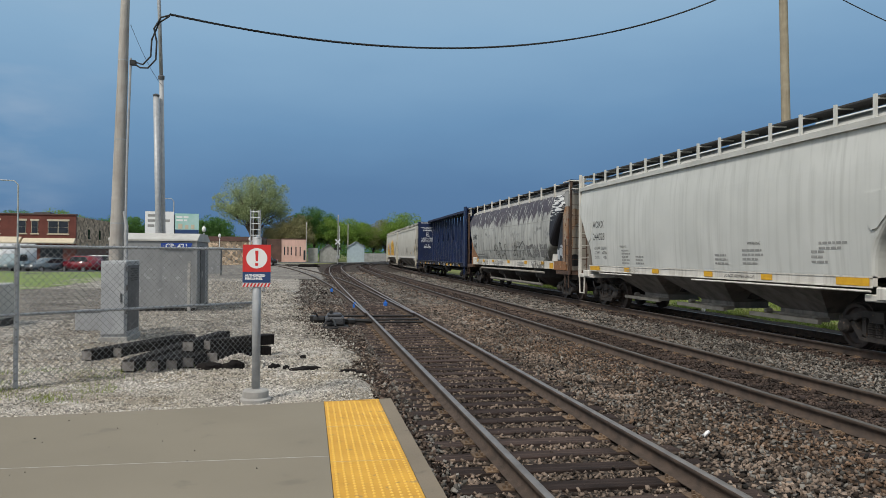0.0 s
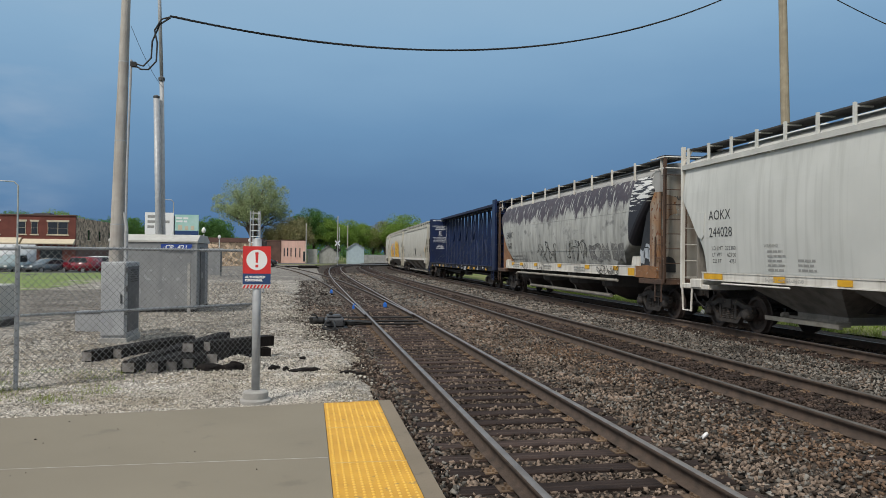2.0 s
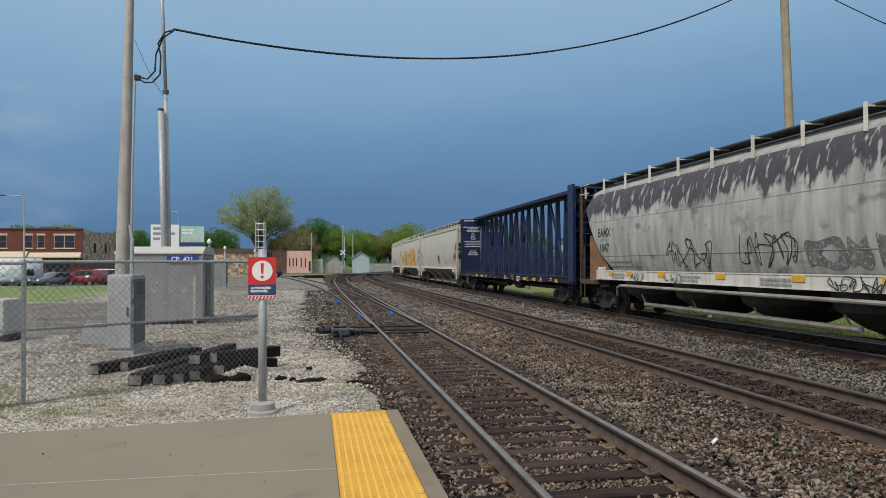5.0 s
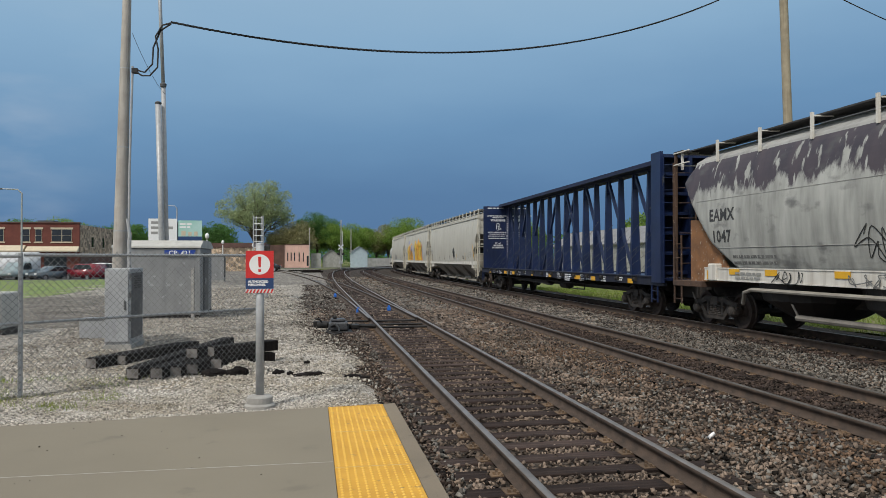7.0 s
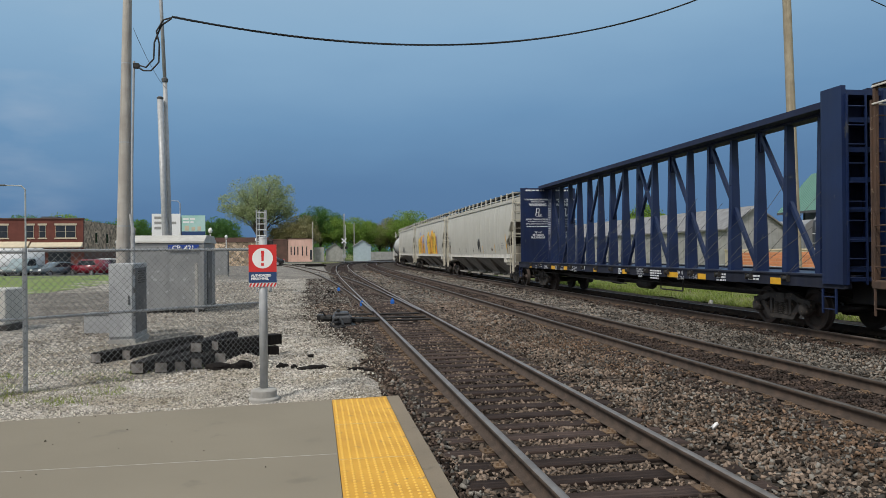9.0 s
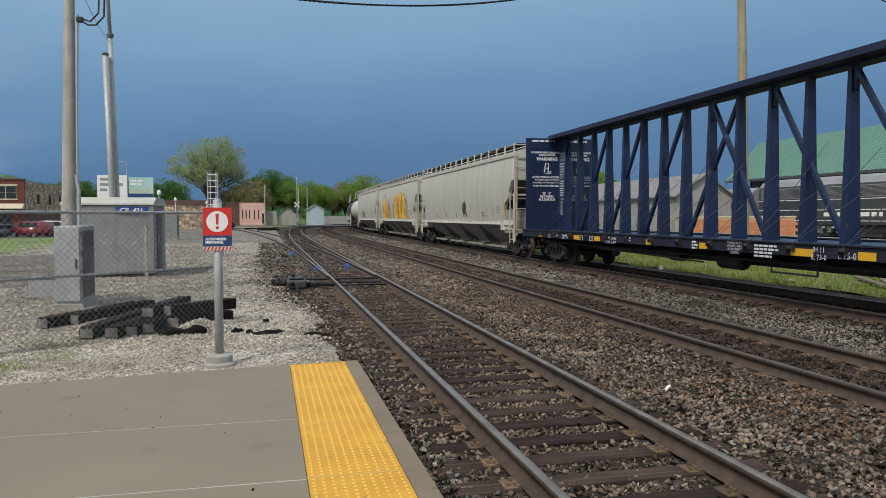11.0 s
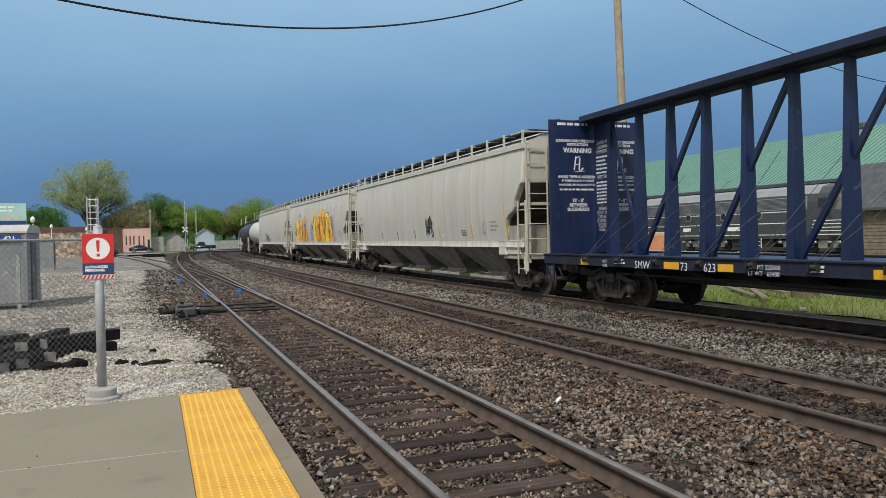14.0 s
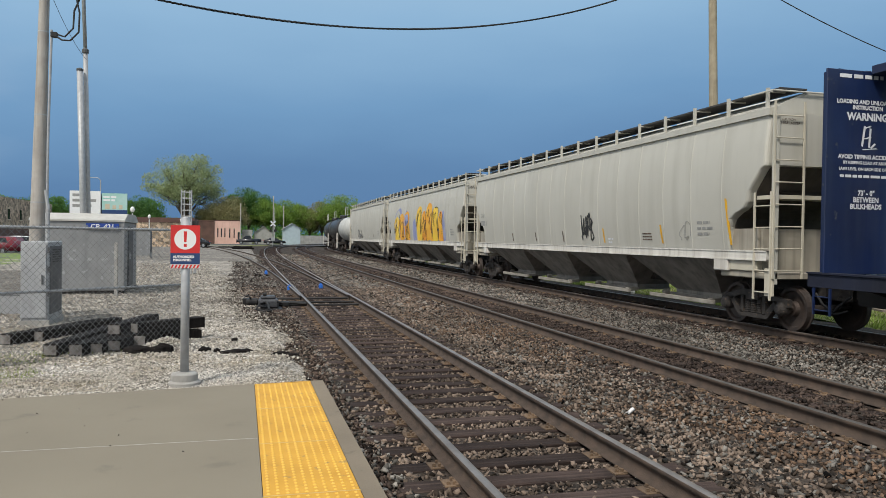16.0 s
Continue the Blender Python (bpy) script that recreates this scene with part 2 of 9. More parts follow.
MT["yard_stone"] = M("pale_gravel_stone", (0.52, 0.495, 0.455), (0.30, 0.262, 0.205), 1.1, 0.9, bump=0.3, bscale=60, island=0.6)
MT["ground"] = M("rough_grass_ground", (0.13, 0.175, 0.045), (0.18, 0.165, 0.085), 0.35, 0.95, bump=1.0, bscale=14)
MT["grass"] = M("grass_blade", (0.17, 0.27, 0.035), (0.26, 0.28, 0.08), 0.6, 0.8, bump=0, island=0.5)
MT["dry_grass"] = M("grass_patch", (0.13, 0.215, 0.04), (0.19, 0.215, 0.07), 0.8, 0.9, bump=1.0, bscale=18)
MT["asphalt"] = M("asphalt", (0.075, 0.075, 0.075), (0.05, 0.05, 0.052), 1.5, 0.9, bump=0.5, bscale=60)
MT["concrete"] = M("platform_concrete", (0.230, 0.198, 0.143), (0.190, 0.163, 0.118), 0.45, 0.78, bump=0.12, bscale=90, spots=(0.172, 0.147, 0.108), spot_level=0.66)
MT["edge"] = M("concrete_edge", (0.215, 0.174, 0.122), (0.165, 0.134, 0.096), 1.2, 0.85, bump=0.25, bscale=70, spots=(0.125, 0.102, 0.076), spot_level=0.62)
MT["joint"] = M("joint_filler", (0.46, 0.44, 0.40), (0.36, 0.34, 0.31), 4, 0.9)
MT["yellow_tile"] = M("tactile_yellow", (0.63, 0.335, 0.030), (0.50, 0.255, 0.024), 2.2, 0.65, bump=0.1, bscale=120, spots=(0.36, 0.215, 0.06), spot_level=0.62, each=0.05)
MT["dome"] = M("tactile_dome", (0.76, 0.48, 0.085), (0.66, 0.39, 0.055), 3, 0.6, bump=0.05)
MT["tile_grime"] = M("tile_joint_dirt", (0.62, 0.46, 0.20), (0.50, 0.36, 0.14), 6, 0.9, bump=0.1)
MT["rail_side"] = M("rail_rust", (0.088, 0.060, 0.043), (0.047, 0.034, 0.026), 6, 0.85, bump=0.25, bscale=90)
MT["rail_top"] = M("rail_worn_head", (0.30, 0.265, 0.235), (0.20, 0.175, 0.155), 3, 0.45, metal=0.6, bump=0.05)
MT["rail_dull"] = M("rail_dull_head", (0.13, 0.115, 0.10), (0.085, 0.074, 0.064), 4, 0.55, metal=0.4, bump=0.05)
MT["tie"] = M("tie_wood", (0.058, 0.040, 0.034), (0.027, 0.020, 0.018), 2.5, 0.95, bump=0.6, bscale=30, each=0.4, streak=(0.105, 0.077, 0.066), amount=0.65, sscale=(0.8, 22, 22))
MT["old_tie"] = M("creosoted_tie", (0.014, 0.012, 0.011), (0.006, 0.005, 0.005), 4, 0.8, bump=0.6, bscale=40, each=0.3, streak=(0.035, 0.026, 0.020), amount=0.5, sscale=(18, 18, 1))
MT["tie_end"] = M("tie_end_grain", (0.24, 0.225, 0.21), (0.11, 0.10, 0.092), 9, 0.9, bump=0.4, bscale=60)
MT["plate"] = M("tie_plate_rust", (0.165, 0.108, 0.064), (0.085, 0.058, 0.040), 9, 0.88, bump=0.3, bscale=80, each=0.3)
MT["steel"] = M("galvanised_steel", (0.42, 0.43, 0.435), (0.32, 0.33, 0.34), 8, 0.5, metal=0.2, bump=0.08, bscale=60)
MT["fence_steel"] = M("fence_wire", (0.23, 0.232, 0.23), (0.15, 0.15, 0.15), 9, 0.6, metal=0.2, bump=0)
MT["cabinet"] = M("aluminium_cabinet", (0.44, 0.45, 0.455), (0.32, 0.33, 0.34), 1.3, 0.5, metal=0.2, bump=0.1, streak=(0.27, 0.275, 0.28), amount=0.5, spots=(0.32, 0.325, 0.33), spot_level=0.58)
MT["house_steel"] = M("dull_aluminium_wall", (0.300, 0.305, 0.305), (0.235, 0.24, 0.243), 1.1, 0.5, metal=0.25, bump=0.1, streak=(0.18, 0.184, 0.186), amount=0.5, spots=(0.36, 0.365, 0.37), spot_level=0.62)
# weathered metal, darkened to carry the shade on the signal cabinet's east side
MT["cabinet_dark"] = M("weathered_shade_grey_metal", (0.11, 0.113, 0.116), (0.07, 0.072, 0.075), 2, 0.55, metal=0.3, bump=0.08, spots=(0.2, 0.2, 0.2), spot_level=0.64)
MT["white"] = M("white_paint", (0.72, 0.72, 0.70), (0.62, 0.62, 0.60), 3, 0.55, bump=0.05)
MT["offwhite"] = M("pale_roof_metal", (0.50, 0.49, 0.45), (0.42, 0.41, 0.38), 2, 0.6, bump=0.06, streak=(0.33, 0.32, 0.29), amount=0.5)
MT["red"] = M("sign_red", (0.62, 0.030, 0.028), (0.56, 0.026, 0.026), 4, 0.45, bump=0)
MT["navy"] = M("sign_navy", (0.020, 0.055, 0.155), (0.018, 0.048, 0.14), 4, 0.45, bump=0)
MT["sign_blue"] = M("sign_blue", (0.012, 0.050, 0.28), (0.011, 0.044, 0.24), 4, 0.5, bump=0)
MT["sign_white"] = M("sign_white", (0.80, 0.80, 0.79), (0.76, 0.76, 0.75), 5, 0.45, bump=0)
MT["cement"] = M("cement", (0.38, 0.37, 0.345), (0.28, 0.27, 0.25), 5, 0.9, bump=0.4, bscale=60)
MT["pole_wood"] = M("weathered_pole", (0.43, 0.405, 0.37), (0.33, 0.305, 0.275), 3, 0.9, bump=0.5, bscale=30, streak=(0.22, 0.20, 0.18), amount=0.6, sscale=(14, 14, 0.5))
MT["pole_tan"] = M("tan_pole", (0.36, 0.31, 0.225), (0.27, 0.23, 0.165), 3, 0.9, bump=0.4, bscale=30, streak=(0.19, 0.155, 0.11), amount=0.6, sscale=(14, 14, 0.5))
MT["black"] = M("black_rubber", (0.014, 0.014, 0.015), (0.022, 0.021, 0.02), 6, 0.7, bump=0.1)
MT["black_iron"] = M("black_iron", (0.028, 0.027, 0.027), (0.045, 0.040, 0.036), 5, 0.6, metal=0.3, bump=0.2)
MT["bogie"] = M("dusty_cast_steel", (0.058, 0.050, 0.044), (0.026, 0.023, 0.021), 4, 0.8, metal=0.1, bump=0.3, bscale=50, spots=(0.11, 0.078, 0.056), spot_level=0.61)
MT["wheel"] = M("wheel_steel", (0.085, 0.062, 0.050), (0.045, 0.038, 0.035), 4, 0.65, metal=0.4, bump=0.15)
MT["car_grey"] = M("grey_car_paint", (0.60, 0.605, 0.57), (0.50, 0.51, 0.48), 0.6, 0.55, bump=0.04, streak=(0.38, 0.385, 0.355), amount=0.55, sscale=(7, 7, 0.14))
MT["car_grey_roof"] = M("grey_car_roof", (0.55, 0.55, 0.515), (0.43, 0.43, 0.40), 1.2, 0.6, bump=0.06)
MT["car_beige"] = M("beige_car_paint", (0.492, 0.480, 0.425), (0.442, 0.430, 0.378), 0.5, 0.55, bump=0.04, streak=(0.37, 0.355, 0.305), amount=0.5, sscale=(3.5, 3.5, 0.2))
MT["sill_white"] = M("white_sill", (0.70, 0.68, 0.62), (0.56, 0.535, 0.48), 2.0, 0.6, bump=0.06, streak=(0.35, 0.31, 0.26), amount=0.6)
MT["bay"] = M("hopper_bay_grime", (0.29, 0.265, 0.23), (0.17, 0.155, 0.136), 1.6, 0.8, bump=0.1, streak=(0.095, 0.086, 0.076), amount=0.7, sscale=(5, 5, 0.5))
MT["rust"] = M("rusty_paint", (0.105, 0.058, 0.036), (0.055, 0.035, 0.026), 3, 0.85, bump=0.25, spots=(0.20, 0.15, 0.11), spot_level=0.64, streak=(0.045, 0.03, 0.024), amount=0.7)
MT["rust_orange"] = M("orange_rust", (0.27, 0.125, 0.050), (0.17, 0.085, 0.042), 3, 0.85, bump=0.2, spots=(0.36, 0.31, 0.24), spot_level=0.62)
MT["end_rust"] = M("streaked_end_sheet", (0.31, 0.295, 0.26), (0.235, 0.205, 0.165), 0.85, 0.8, bump=0.15, spots=(0.13, 0.08, 0.052), spot_level=0.62, streak=(0.17, 0.105, 0.06), amount=0.8, sscale=(3.5, 3.5, 0.5))
MT["corner_rust"] = M("rusted_corner_plate", (0.32, 0.155, 0.058), (0.29, 0.25, 0.20), 1.6, 0.85, bump=0.2, spots=(0.16, 0.06, 0.026), spot_level=0.57, streak=(0.09, 0.042, 0.025), amount=0.9, sscale=(6, 6, 0.4))
MT["barrel"] = worn_barrel()
MT["roof_dark"] = M("dark_grating", (0.040, 0.040, 0.042), (0.065, 0.062, 0.06), 5, 0.75, metal=0.2, bump=0.2)
MT["blue_car"] = M("navy_car_paint", (0.0080, 0.0195, 0.073), (0.0055, 0.0125, 0.046), 1.0, 0.42, bump=0.06, streak=(0.026, 0.036, 0.066), amount=0.4, spots=(0.06, 0.066, 0.08), spot_level=0.66)
MT["yellow_mark"] = M("reflector_yellow", (0.72, 0.40, 0.02), (0.62, 0.33, 0.02), 6, 0.5, bump=0)
MT["stencil_white"] = M("stencil_white", (0.70, 0.71, 0.72), (0.55, 0.57, 0.60), 7, 0.6, bump=0)
MT["stencil_black"] = M("stencil_black", (0.035, 0.035, 0.035), (0.06, 0.06, 0.06), 7, 0.6, bump=0)
MT["stencil_grey"] = M("faded_stencil", (0.23, 0.23, 0.22), (0.33, 0.33, 0.31), 7, 0.6, bump=0)
MT["spray_black"] = M("black_spray", (0.018, 0.018, 0.018), (0.035, 0.035, 0.03), 7, 0.55, bump=0)
MT["spray_orange"] = M("orange_spray", (0.80, 0.30, 0.03), (0.82, 0.50, 0.05), 1.3, 0.55, bump=0)
MT["spray_blue"] = M("blue_spray", (0.22, 0.25, 0.48), (0.36, 0.38, 0.52), 2, 0.55, bump=0)
MT["spray_yellow"] = M("yellow_spray", (0.85, 0.62, 0.06), (0.80, 0.45, 0.05), 1.5, 0.55, bump=0)
MT["spray_grey"] = M("grey_spray", (0.10, 0.10, 0.098), (0.20, 0.20, 0.19), 3.5, 0.6, bump=0, spots=(0.32, 0.32, 0.30), spot_level=0.56)
MT["tank_black"] = M("tank_black", (0.020, 0.020, 0.021), (0.034, 0.033, 0.032), 1.2, 0.42, bump=0.04, streak=(0.07, 0.065, 0.06), amount=0.4)
MT["brick_red"] = M("red_brick_wall", (0.165, 0.050, 0.036), (0.125, 0.040, 0.030), 0.8, 0.9, bump=0.5, bscale=12)
MT["brick_tan"] = M("tan_brick_wall", (0.48, 0.37, 0.26), (0.34, 0.26, 0.18), 0.6, 0.9, bump=0.5, bscale=9, spots=(0.22, 0.17, 0.125), spot_level=0.57, cells=(2.2, 0.6))
MT["brick_dark"] = M("dark_brick_wall", (0.13, 0.070, 0.055), (0.085, 0.05, 0.042), 0.7, 0.9, bump=0.4, bscale=10)
MT["pink"] = M("faded_pink_paint", (0.70, 0.45, 0.39), (0.60, 0.37, 0.32), 0.6, 0.85, bump=0.2, streak=(0.48, 0.30, 0.25), amount=0.6, sscale=(2, 2, 0.3))
MT["trim"] = M("cream_trim", (0.60, 0.52, 0.38), (0.52, 0.45, 0.33), 2, 0.7, bump=0.05)
MT["glass"] = M("dark_window_glass", (0.022, 0.026, 0.032), (0.032, 0.036, 0.042), 2, 0.08, bump=0)
MT["clap_white"] = M("weathered_clapboard", (0.37, 0.37, 0.355), (0.27, 0.27, 0.26), 1.5, 0.9, bump=0.2, streak=(0.20, 0.19, 0.18), amount=0.5)
MT["clap_blue"] = M("pale_blue_siding", (0.42, 0.50, 0.55), (0.36, 0.44, 0.49), 1.5, 0.8, bump=0.1)
MT["shingle"] = M("grey_shingle", (0.24, 0.24, 0.245), (0.16, 0.16, 0.165), 2, 0.95, bump=0.4, bscale=15)
MT["roof_green"] = M("green_metal_roof", (0.125, 0.25, 0.20), (0.105, 0.22, 0.175), 0.4, 0.5, metal=0.0, bump=0.03)
MT["orange_brick"] = M("orange_brick", (0.55, 0.235, 0.115), (0.44, 0.18, 0.09), 1.5, 0.9, bump=0.2, each=0.12)
MT["loco"] = M("dark_grey_locomotive", (0.058, 0.063, 0.068), (0.045, 0.049, 0.053), 0.8, 0.4, bump=0.03)
MT["loco_roof"] = M("grey_locomotive_roof", (0.26, 0.265, 0.27), (0.20, 0.205, 0.21), 0.8, 0.45, bump=0.03)
MT["silver"] = M("stainless_steel", (0.46, 0.47, 0.48), (0.36, 0.37, 0.38), 1.5, 0.35, metal=0.7, bump=0.03)
MT["bark"] = M("bark", (0.105, 0.080, 0.062), (0.070, 0.055, 0.044), 3, 0.95, bump=0.6, bscale=14)
MT["leaf_a"] = M("fresh_leaves", (0.24, 0.36, 0.065), (0.15, 0.25, 0.045), 0.25, 0.75, bump=0, island=0.28)
MT["leaf_b"] = M("deep_leaves", (0.12, 0.25, 0.058), (0.065, 0.15, 0.035), 0.25, 0.75, bump=0, island=0.28)
MT["leaf_c"] = M("brown_buds", (0.33, 0.30, 0.155), (0.24, 0.235, 0.105), 0.25, 0.8, bump=0, island=0.28)
MT["leaf_d"] = M("sparse_spring_leaves", (0.37, 0.43, 0.235), (0.28, 0.34, 0.17), 0.25, 0.8, bump=0, island=0.25)
MT["car_red"] = M("red_car_paint", (0.20, 0.010, 0.020), (0.17, 0.009, 0.018), 1, 0.25, bump=0, coat=0.6)
MT["car_slate"] = M("slate_car_paint", (0.075, 0.105, 0.125), (0.065, 0.09, 0.11), 1, 0.28, bump=0, coat=0.6)
MT["car_teal"] = M("pale_teal_paint", (0.27, 0.34, 0.35), (0.23, 0.29, 0.30), 1, 0.3, bump=0, coat=0.5)
MT["car_white"] = M("white_car_paint", (0.70, 0.71, 0.71), (0.62, 0.63, 0.63), 1, 0.3, bump=0, coat=0.5)
MT["car_black"] = M("black_car_paint", (0.016, 0.017, 0.019), (0.022, 0.022, 0.024), 1, 0.25, bump=0, coat=0.6)
MT["bright_blue"] = M("blue_plastic", (0.02, 0.16, 0.62), (0.02, 0.13, 0.5), 5, 0.5, bump=0)
MT["lamp_glass"] = M("globe_glass", (0.75, 0.75, 0.73), (0.7, 0.7, 0.68), 4, 0.25, bump=0)
MT["lumber"] = M("weathered_lumber", (0.21, 0.17, 0.125), (0.14, 0.115, 0.085), 3, 0.9, bump=0.3)
MT["poster_green"] = M("billboard_teal", (0.22, 0.50, 0.40), (0.45, 0.62, 0.60), 0.5, 0.6, bump=0)
MT["dark_paint"] = M("dark_end_paint", (0.030, 0.034, 0.040), (0.016, 0.018, 0.022), 2.5, 0.6, bump=0.08, streak=(0.07, 0.075, 0.08), amount=0.4)
# dirty beige, with the shade of the car ends mixed into the colour
MT["beige_dirty_shade"] = M("grimy_shaded_beige_paint", (0.40, 0.365, 0.295), (0.27, 0.245, 0.20), 1.2, 0.65, bump=0.06, streak=(0.17, 0.155, 0.125), amount=0.6)
MT["dusty_gate"] = M("dusty_gate_steel", (0.34, 0.315, 0.27), (0.22, 0.20, 0.17), 3, 0.8, bump=0.15)
MT["trim_beige"] = M("cream_trim", (0.56, 0.52, 0.42), (0.46, 0.425, 0.34), 3, 0.6, bump=0.05)
MT["sill_navy"] = M("grimy_navy_sill", (0.0065, 0.0105, 0.030), (0.004, 0.006, 0.016), 1.6, 0.85, bump=0.1, streak=(0.02, 0.022, 0.03), amount=0.5)
MT["chord_navy"] = M("dull_navy_steel", (0.0075, 0.0165, 0.060), (0.005, 0.011, 0.038), 1.0, 0.75, bump=0.06, streak=(0.02, 0.028, 0.052), amount=0.4)
# dark streaked colour that holds the shade of the hopper's end recess
MT["slope_shade"] = M("shade_dark_slope_sheet", (0.085, 0.074, 0.062), (0.05, 0.043, 0.037), 1.2, 0.8, bump=0.1, streak=(0.03, 0.026, 0.022), amount=0.6)
MT["patch_paint"] = M("pale_blue_patch", (0.42, 0.45, 0.48), (0.30, 0.33, 0.36), 6, 0.6, bump=0.05)
MT["machine_grey"] = M("grimy_grey_iron", (0.085, 0.088, 0.095), (0.03, 0.03, 0.032), 6, 0.5, metal=0.2, bump=0.2, spots=(0.015, 0.014, 0.013), spot_level=0.58)
MT["cable"] = M("wire_rope", (0.13, 0.13, 0.132), (0.07, 0.07, 0.072), 9, 0.5, metal=0.3, bump=0)
MT["yard_dist"] = M("trodden_grey_gravel", (0.215, 0.195, 0.168), (0.12, 0.108, 0.092), 0.35, 0.95, bump=1.0, bscale=12, spots=(0.30, 0.28, 0.25), spot_level=0.60, cells=(7, 0.6))
MT["yard_stone_far"] = M("grey_brown_gravel_stone", (0.36, 0.33, 0.285), (0.21, 0.188, 0.16), 0.7, 0.9, bump=0.3, bscale=60, island=0.6)
# dry mineral and creosoted surfaces have hardly any sheen
for dull in ("ballast", "yard_dark", "stone", "stone_grey", "stone_rust", "stone_dark", "yard", "yard_far", "yard_stone", "yard_stone_far", "tie", "old_tie", "ground"):
    MT[dull].node_tree.nodes["Principled BSDF"].inputs["Specular IOR Level"].default_value = 0.15


def let_light_through(m, share):
    """Thin leaves pass part of the light."""
    nt = m.node_tree
    b, out = nt.nodes["Principled BSDF"], nt.nodes["Material Output"]
    tr, mx = nt.nodes.new("ShaderNodeBsdfTranslucent"), nt.nodes.new("ShaderNodeMixShader")
    nt.links.new(b.inputs["Base Color"].links[0].from_socket, tr.inputs["Color"])
    mx.inputs[0].default_value = share
    nt.links.new(b.outputs[0], mx.inputs[1])
    nt.links.new(tr.outputs[0], mx.inputs[2])
    nt.links.new(mx.outputs[0], out.inputs["Surface"])


for leafy in ("leaf_a", "leaf_b", "leaf_c", "leaf_d", "grass"):
    let_light_through(MT[leafy], 0.5)


# ---- builders ----
def part(name, bm, material, parent=None, label="", smooth=False):
    """Links a bmesh as one mesh object, under a thing or under a part."""
    me = bpy.data.meshes.new(name)
    bmesh.ops.recalc_face_normals(bm, faces=bm.faces)
    if smooth:
        for f in bm.faces:
            f.smooth = True
    bm.to_mesh(me)
    bm.free()
    me.materials.append(material)
    ob = new(name, me)
    ob.parent = parent
    return tagged(ob, label)


def empty(name, label, category, group="", kind=""):
    return tagged(new(name), label, category, group, kind)


def solid(name, bm, material, label, category, group="", kind="", smooth=False):
    return tagged(part(name, bm, material, None, "", smooth), label, category, group, kind)


def box(bm, x0, x1, y0, y1, z0, z1, m=None):
    vs = [bm.verts.new((x, y, z)) for x in (x0, x1) for y in (y0, y1) for z in (z0, z1)]
    if m is not None:
        for v in vs:
            v.co = m @ v.co
    for i in ((0, 1, 3, 2), (4, 6, 7, 5), (0, 4, 5, 1), (2, 3, 7, 6), (0, 2, 6, 4), (1, 5, 7, 3)):
        bm.faces.new([vs[k] for k in i])
    return bm


def B(*boxes, bevel=0.0):
    bm = bmesh.new()
    for b in boxes:
        box(bm, *b)
    if bevel:
        bmesh.ops.bevel(bm, geom=bm.edges[:], offset=bevel, segments=1, affect="EDGES")
    return bm


def tube(bm, pts, r, seg=8, r_end=None, cap=True):
    """A round bar along points."""
    pts = [Vector(p) for p in pts]
    rings, n = [], len(pts)
    up = None
    for i, p in enumerate(pts):
        d = (pts[min(i + 1, n - 1)] - pts[max(i - 1, 0)]).normalized()
        if up is None:
            up = d.orthogonal().normalized()
        a = (up - d * up.dot(d)).normalized()
        up = a
        b = d.cross(a)
        rr = r if r_end is None else r + (r_end - r) * i / max(1, n - 1)
        rings.append([bm.verts.new(p + rr * (math.cos(2 * math.pi * k / seg) * a + math.sin(2 * math.pi * k / seg) * b)) for k in range(seg)])
    for u, v in zip(rings, rings[1:]):
        for k in range(seg):
            bm.faces.new((u[k], u[(k + 1) % seg], v[(k + 1) % seg], v[k]))
    if cap:
        bm.faces.new(rings[0][::-1])
        bm.faces.new(rings[-1])
    return bm


def T(*runs, r=0.02, seg=8, r_end=None):
    bm = bmesh.new()
    for p in runs:
        tube(bm, p, r, seg, r_end)
    return bm


def lathe(bm, prof, centre=(0, 0, 0), axis="z", seg=20):
    """prof: (along the axis, radius)."""
    c = Vector(centre)
    rings = []
    for a, r in prof:
        ring = []
        for k in range(seg):
            u, v = r * math.cos(2 * math.pi * k / seg), r * math.sin(2 * math.pi * k / seg)
            q = {"z": (u, v, a), "x": (a, u, v), "y": (v, a, u)}[axis]
            ring.append(bm.verts.new(c + Vector(q)))
        rings.append(ring)
    for u, v in zip(rings, rings[1:]):
        for k in range(seg):
            bm.faces.new((u[k], u[(k + 1) % seg], v[(k + 1) % seg], v[k]))
    bm.faces.new(rings[0][::-1])
    bm.faces.new(rings[-1])
    return bm


def extrude(bm, outline, axis, a, b):
    """A flat outline made solid between a and b along an axis; outline holds the two other coordinates in order."""
    def at(p, t):
        return {"x": (t, p[0], p[1]), "y": (p[0], t, p[1]), "z": (p[0], p[1], t)}[axis]
    u = [bm.verts.new(at(p, a)) for p in outline]
    v = [bm.verts.new(at(p, b)) for p in outline]
    n = len(u)
    for k in range(n):
        bm.faces.new((u[k], u[(k + 1) % n], v[(k + 1) % n], v[k]))
    bm.faces.new(u[::-1])
    bm.faces.new(v)
    return bm


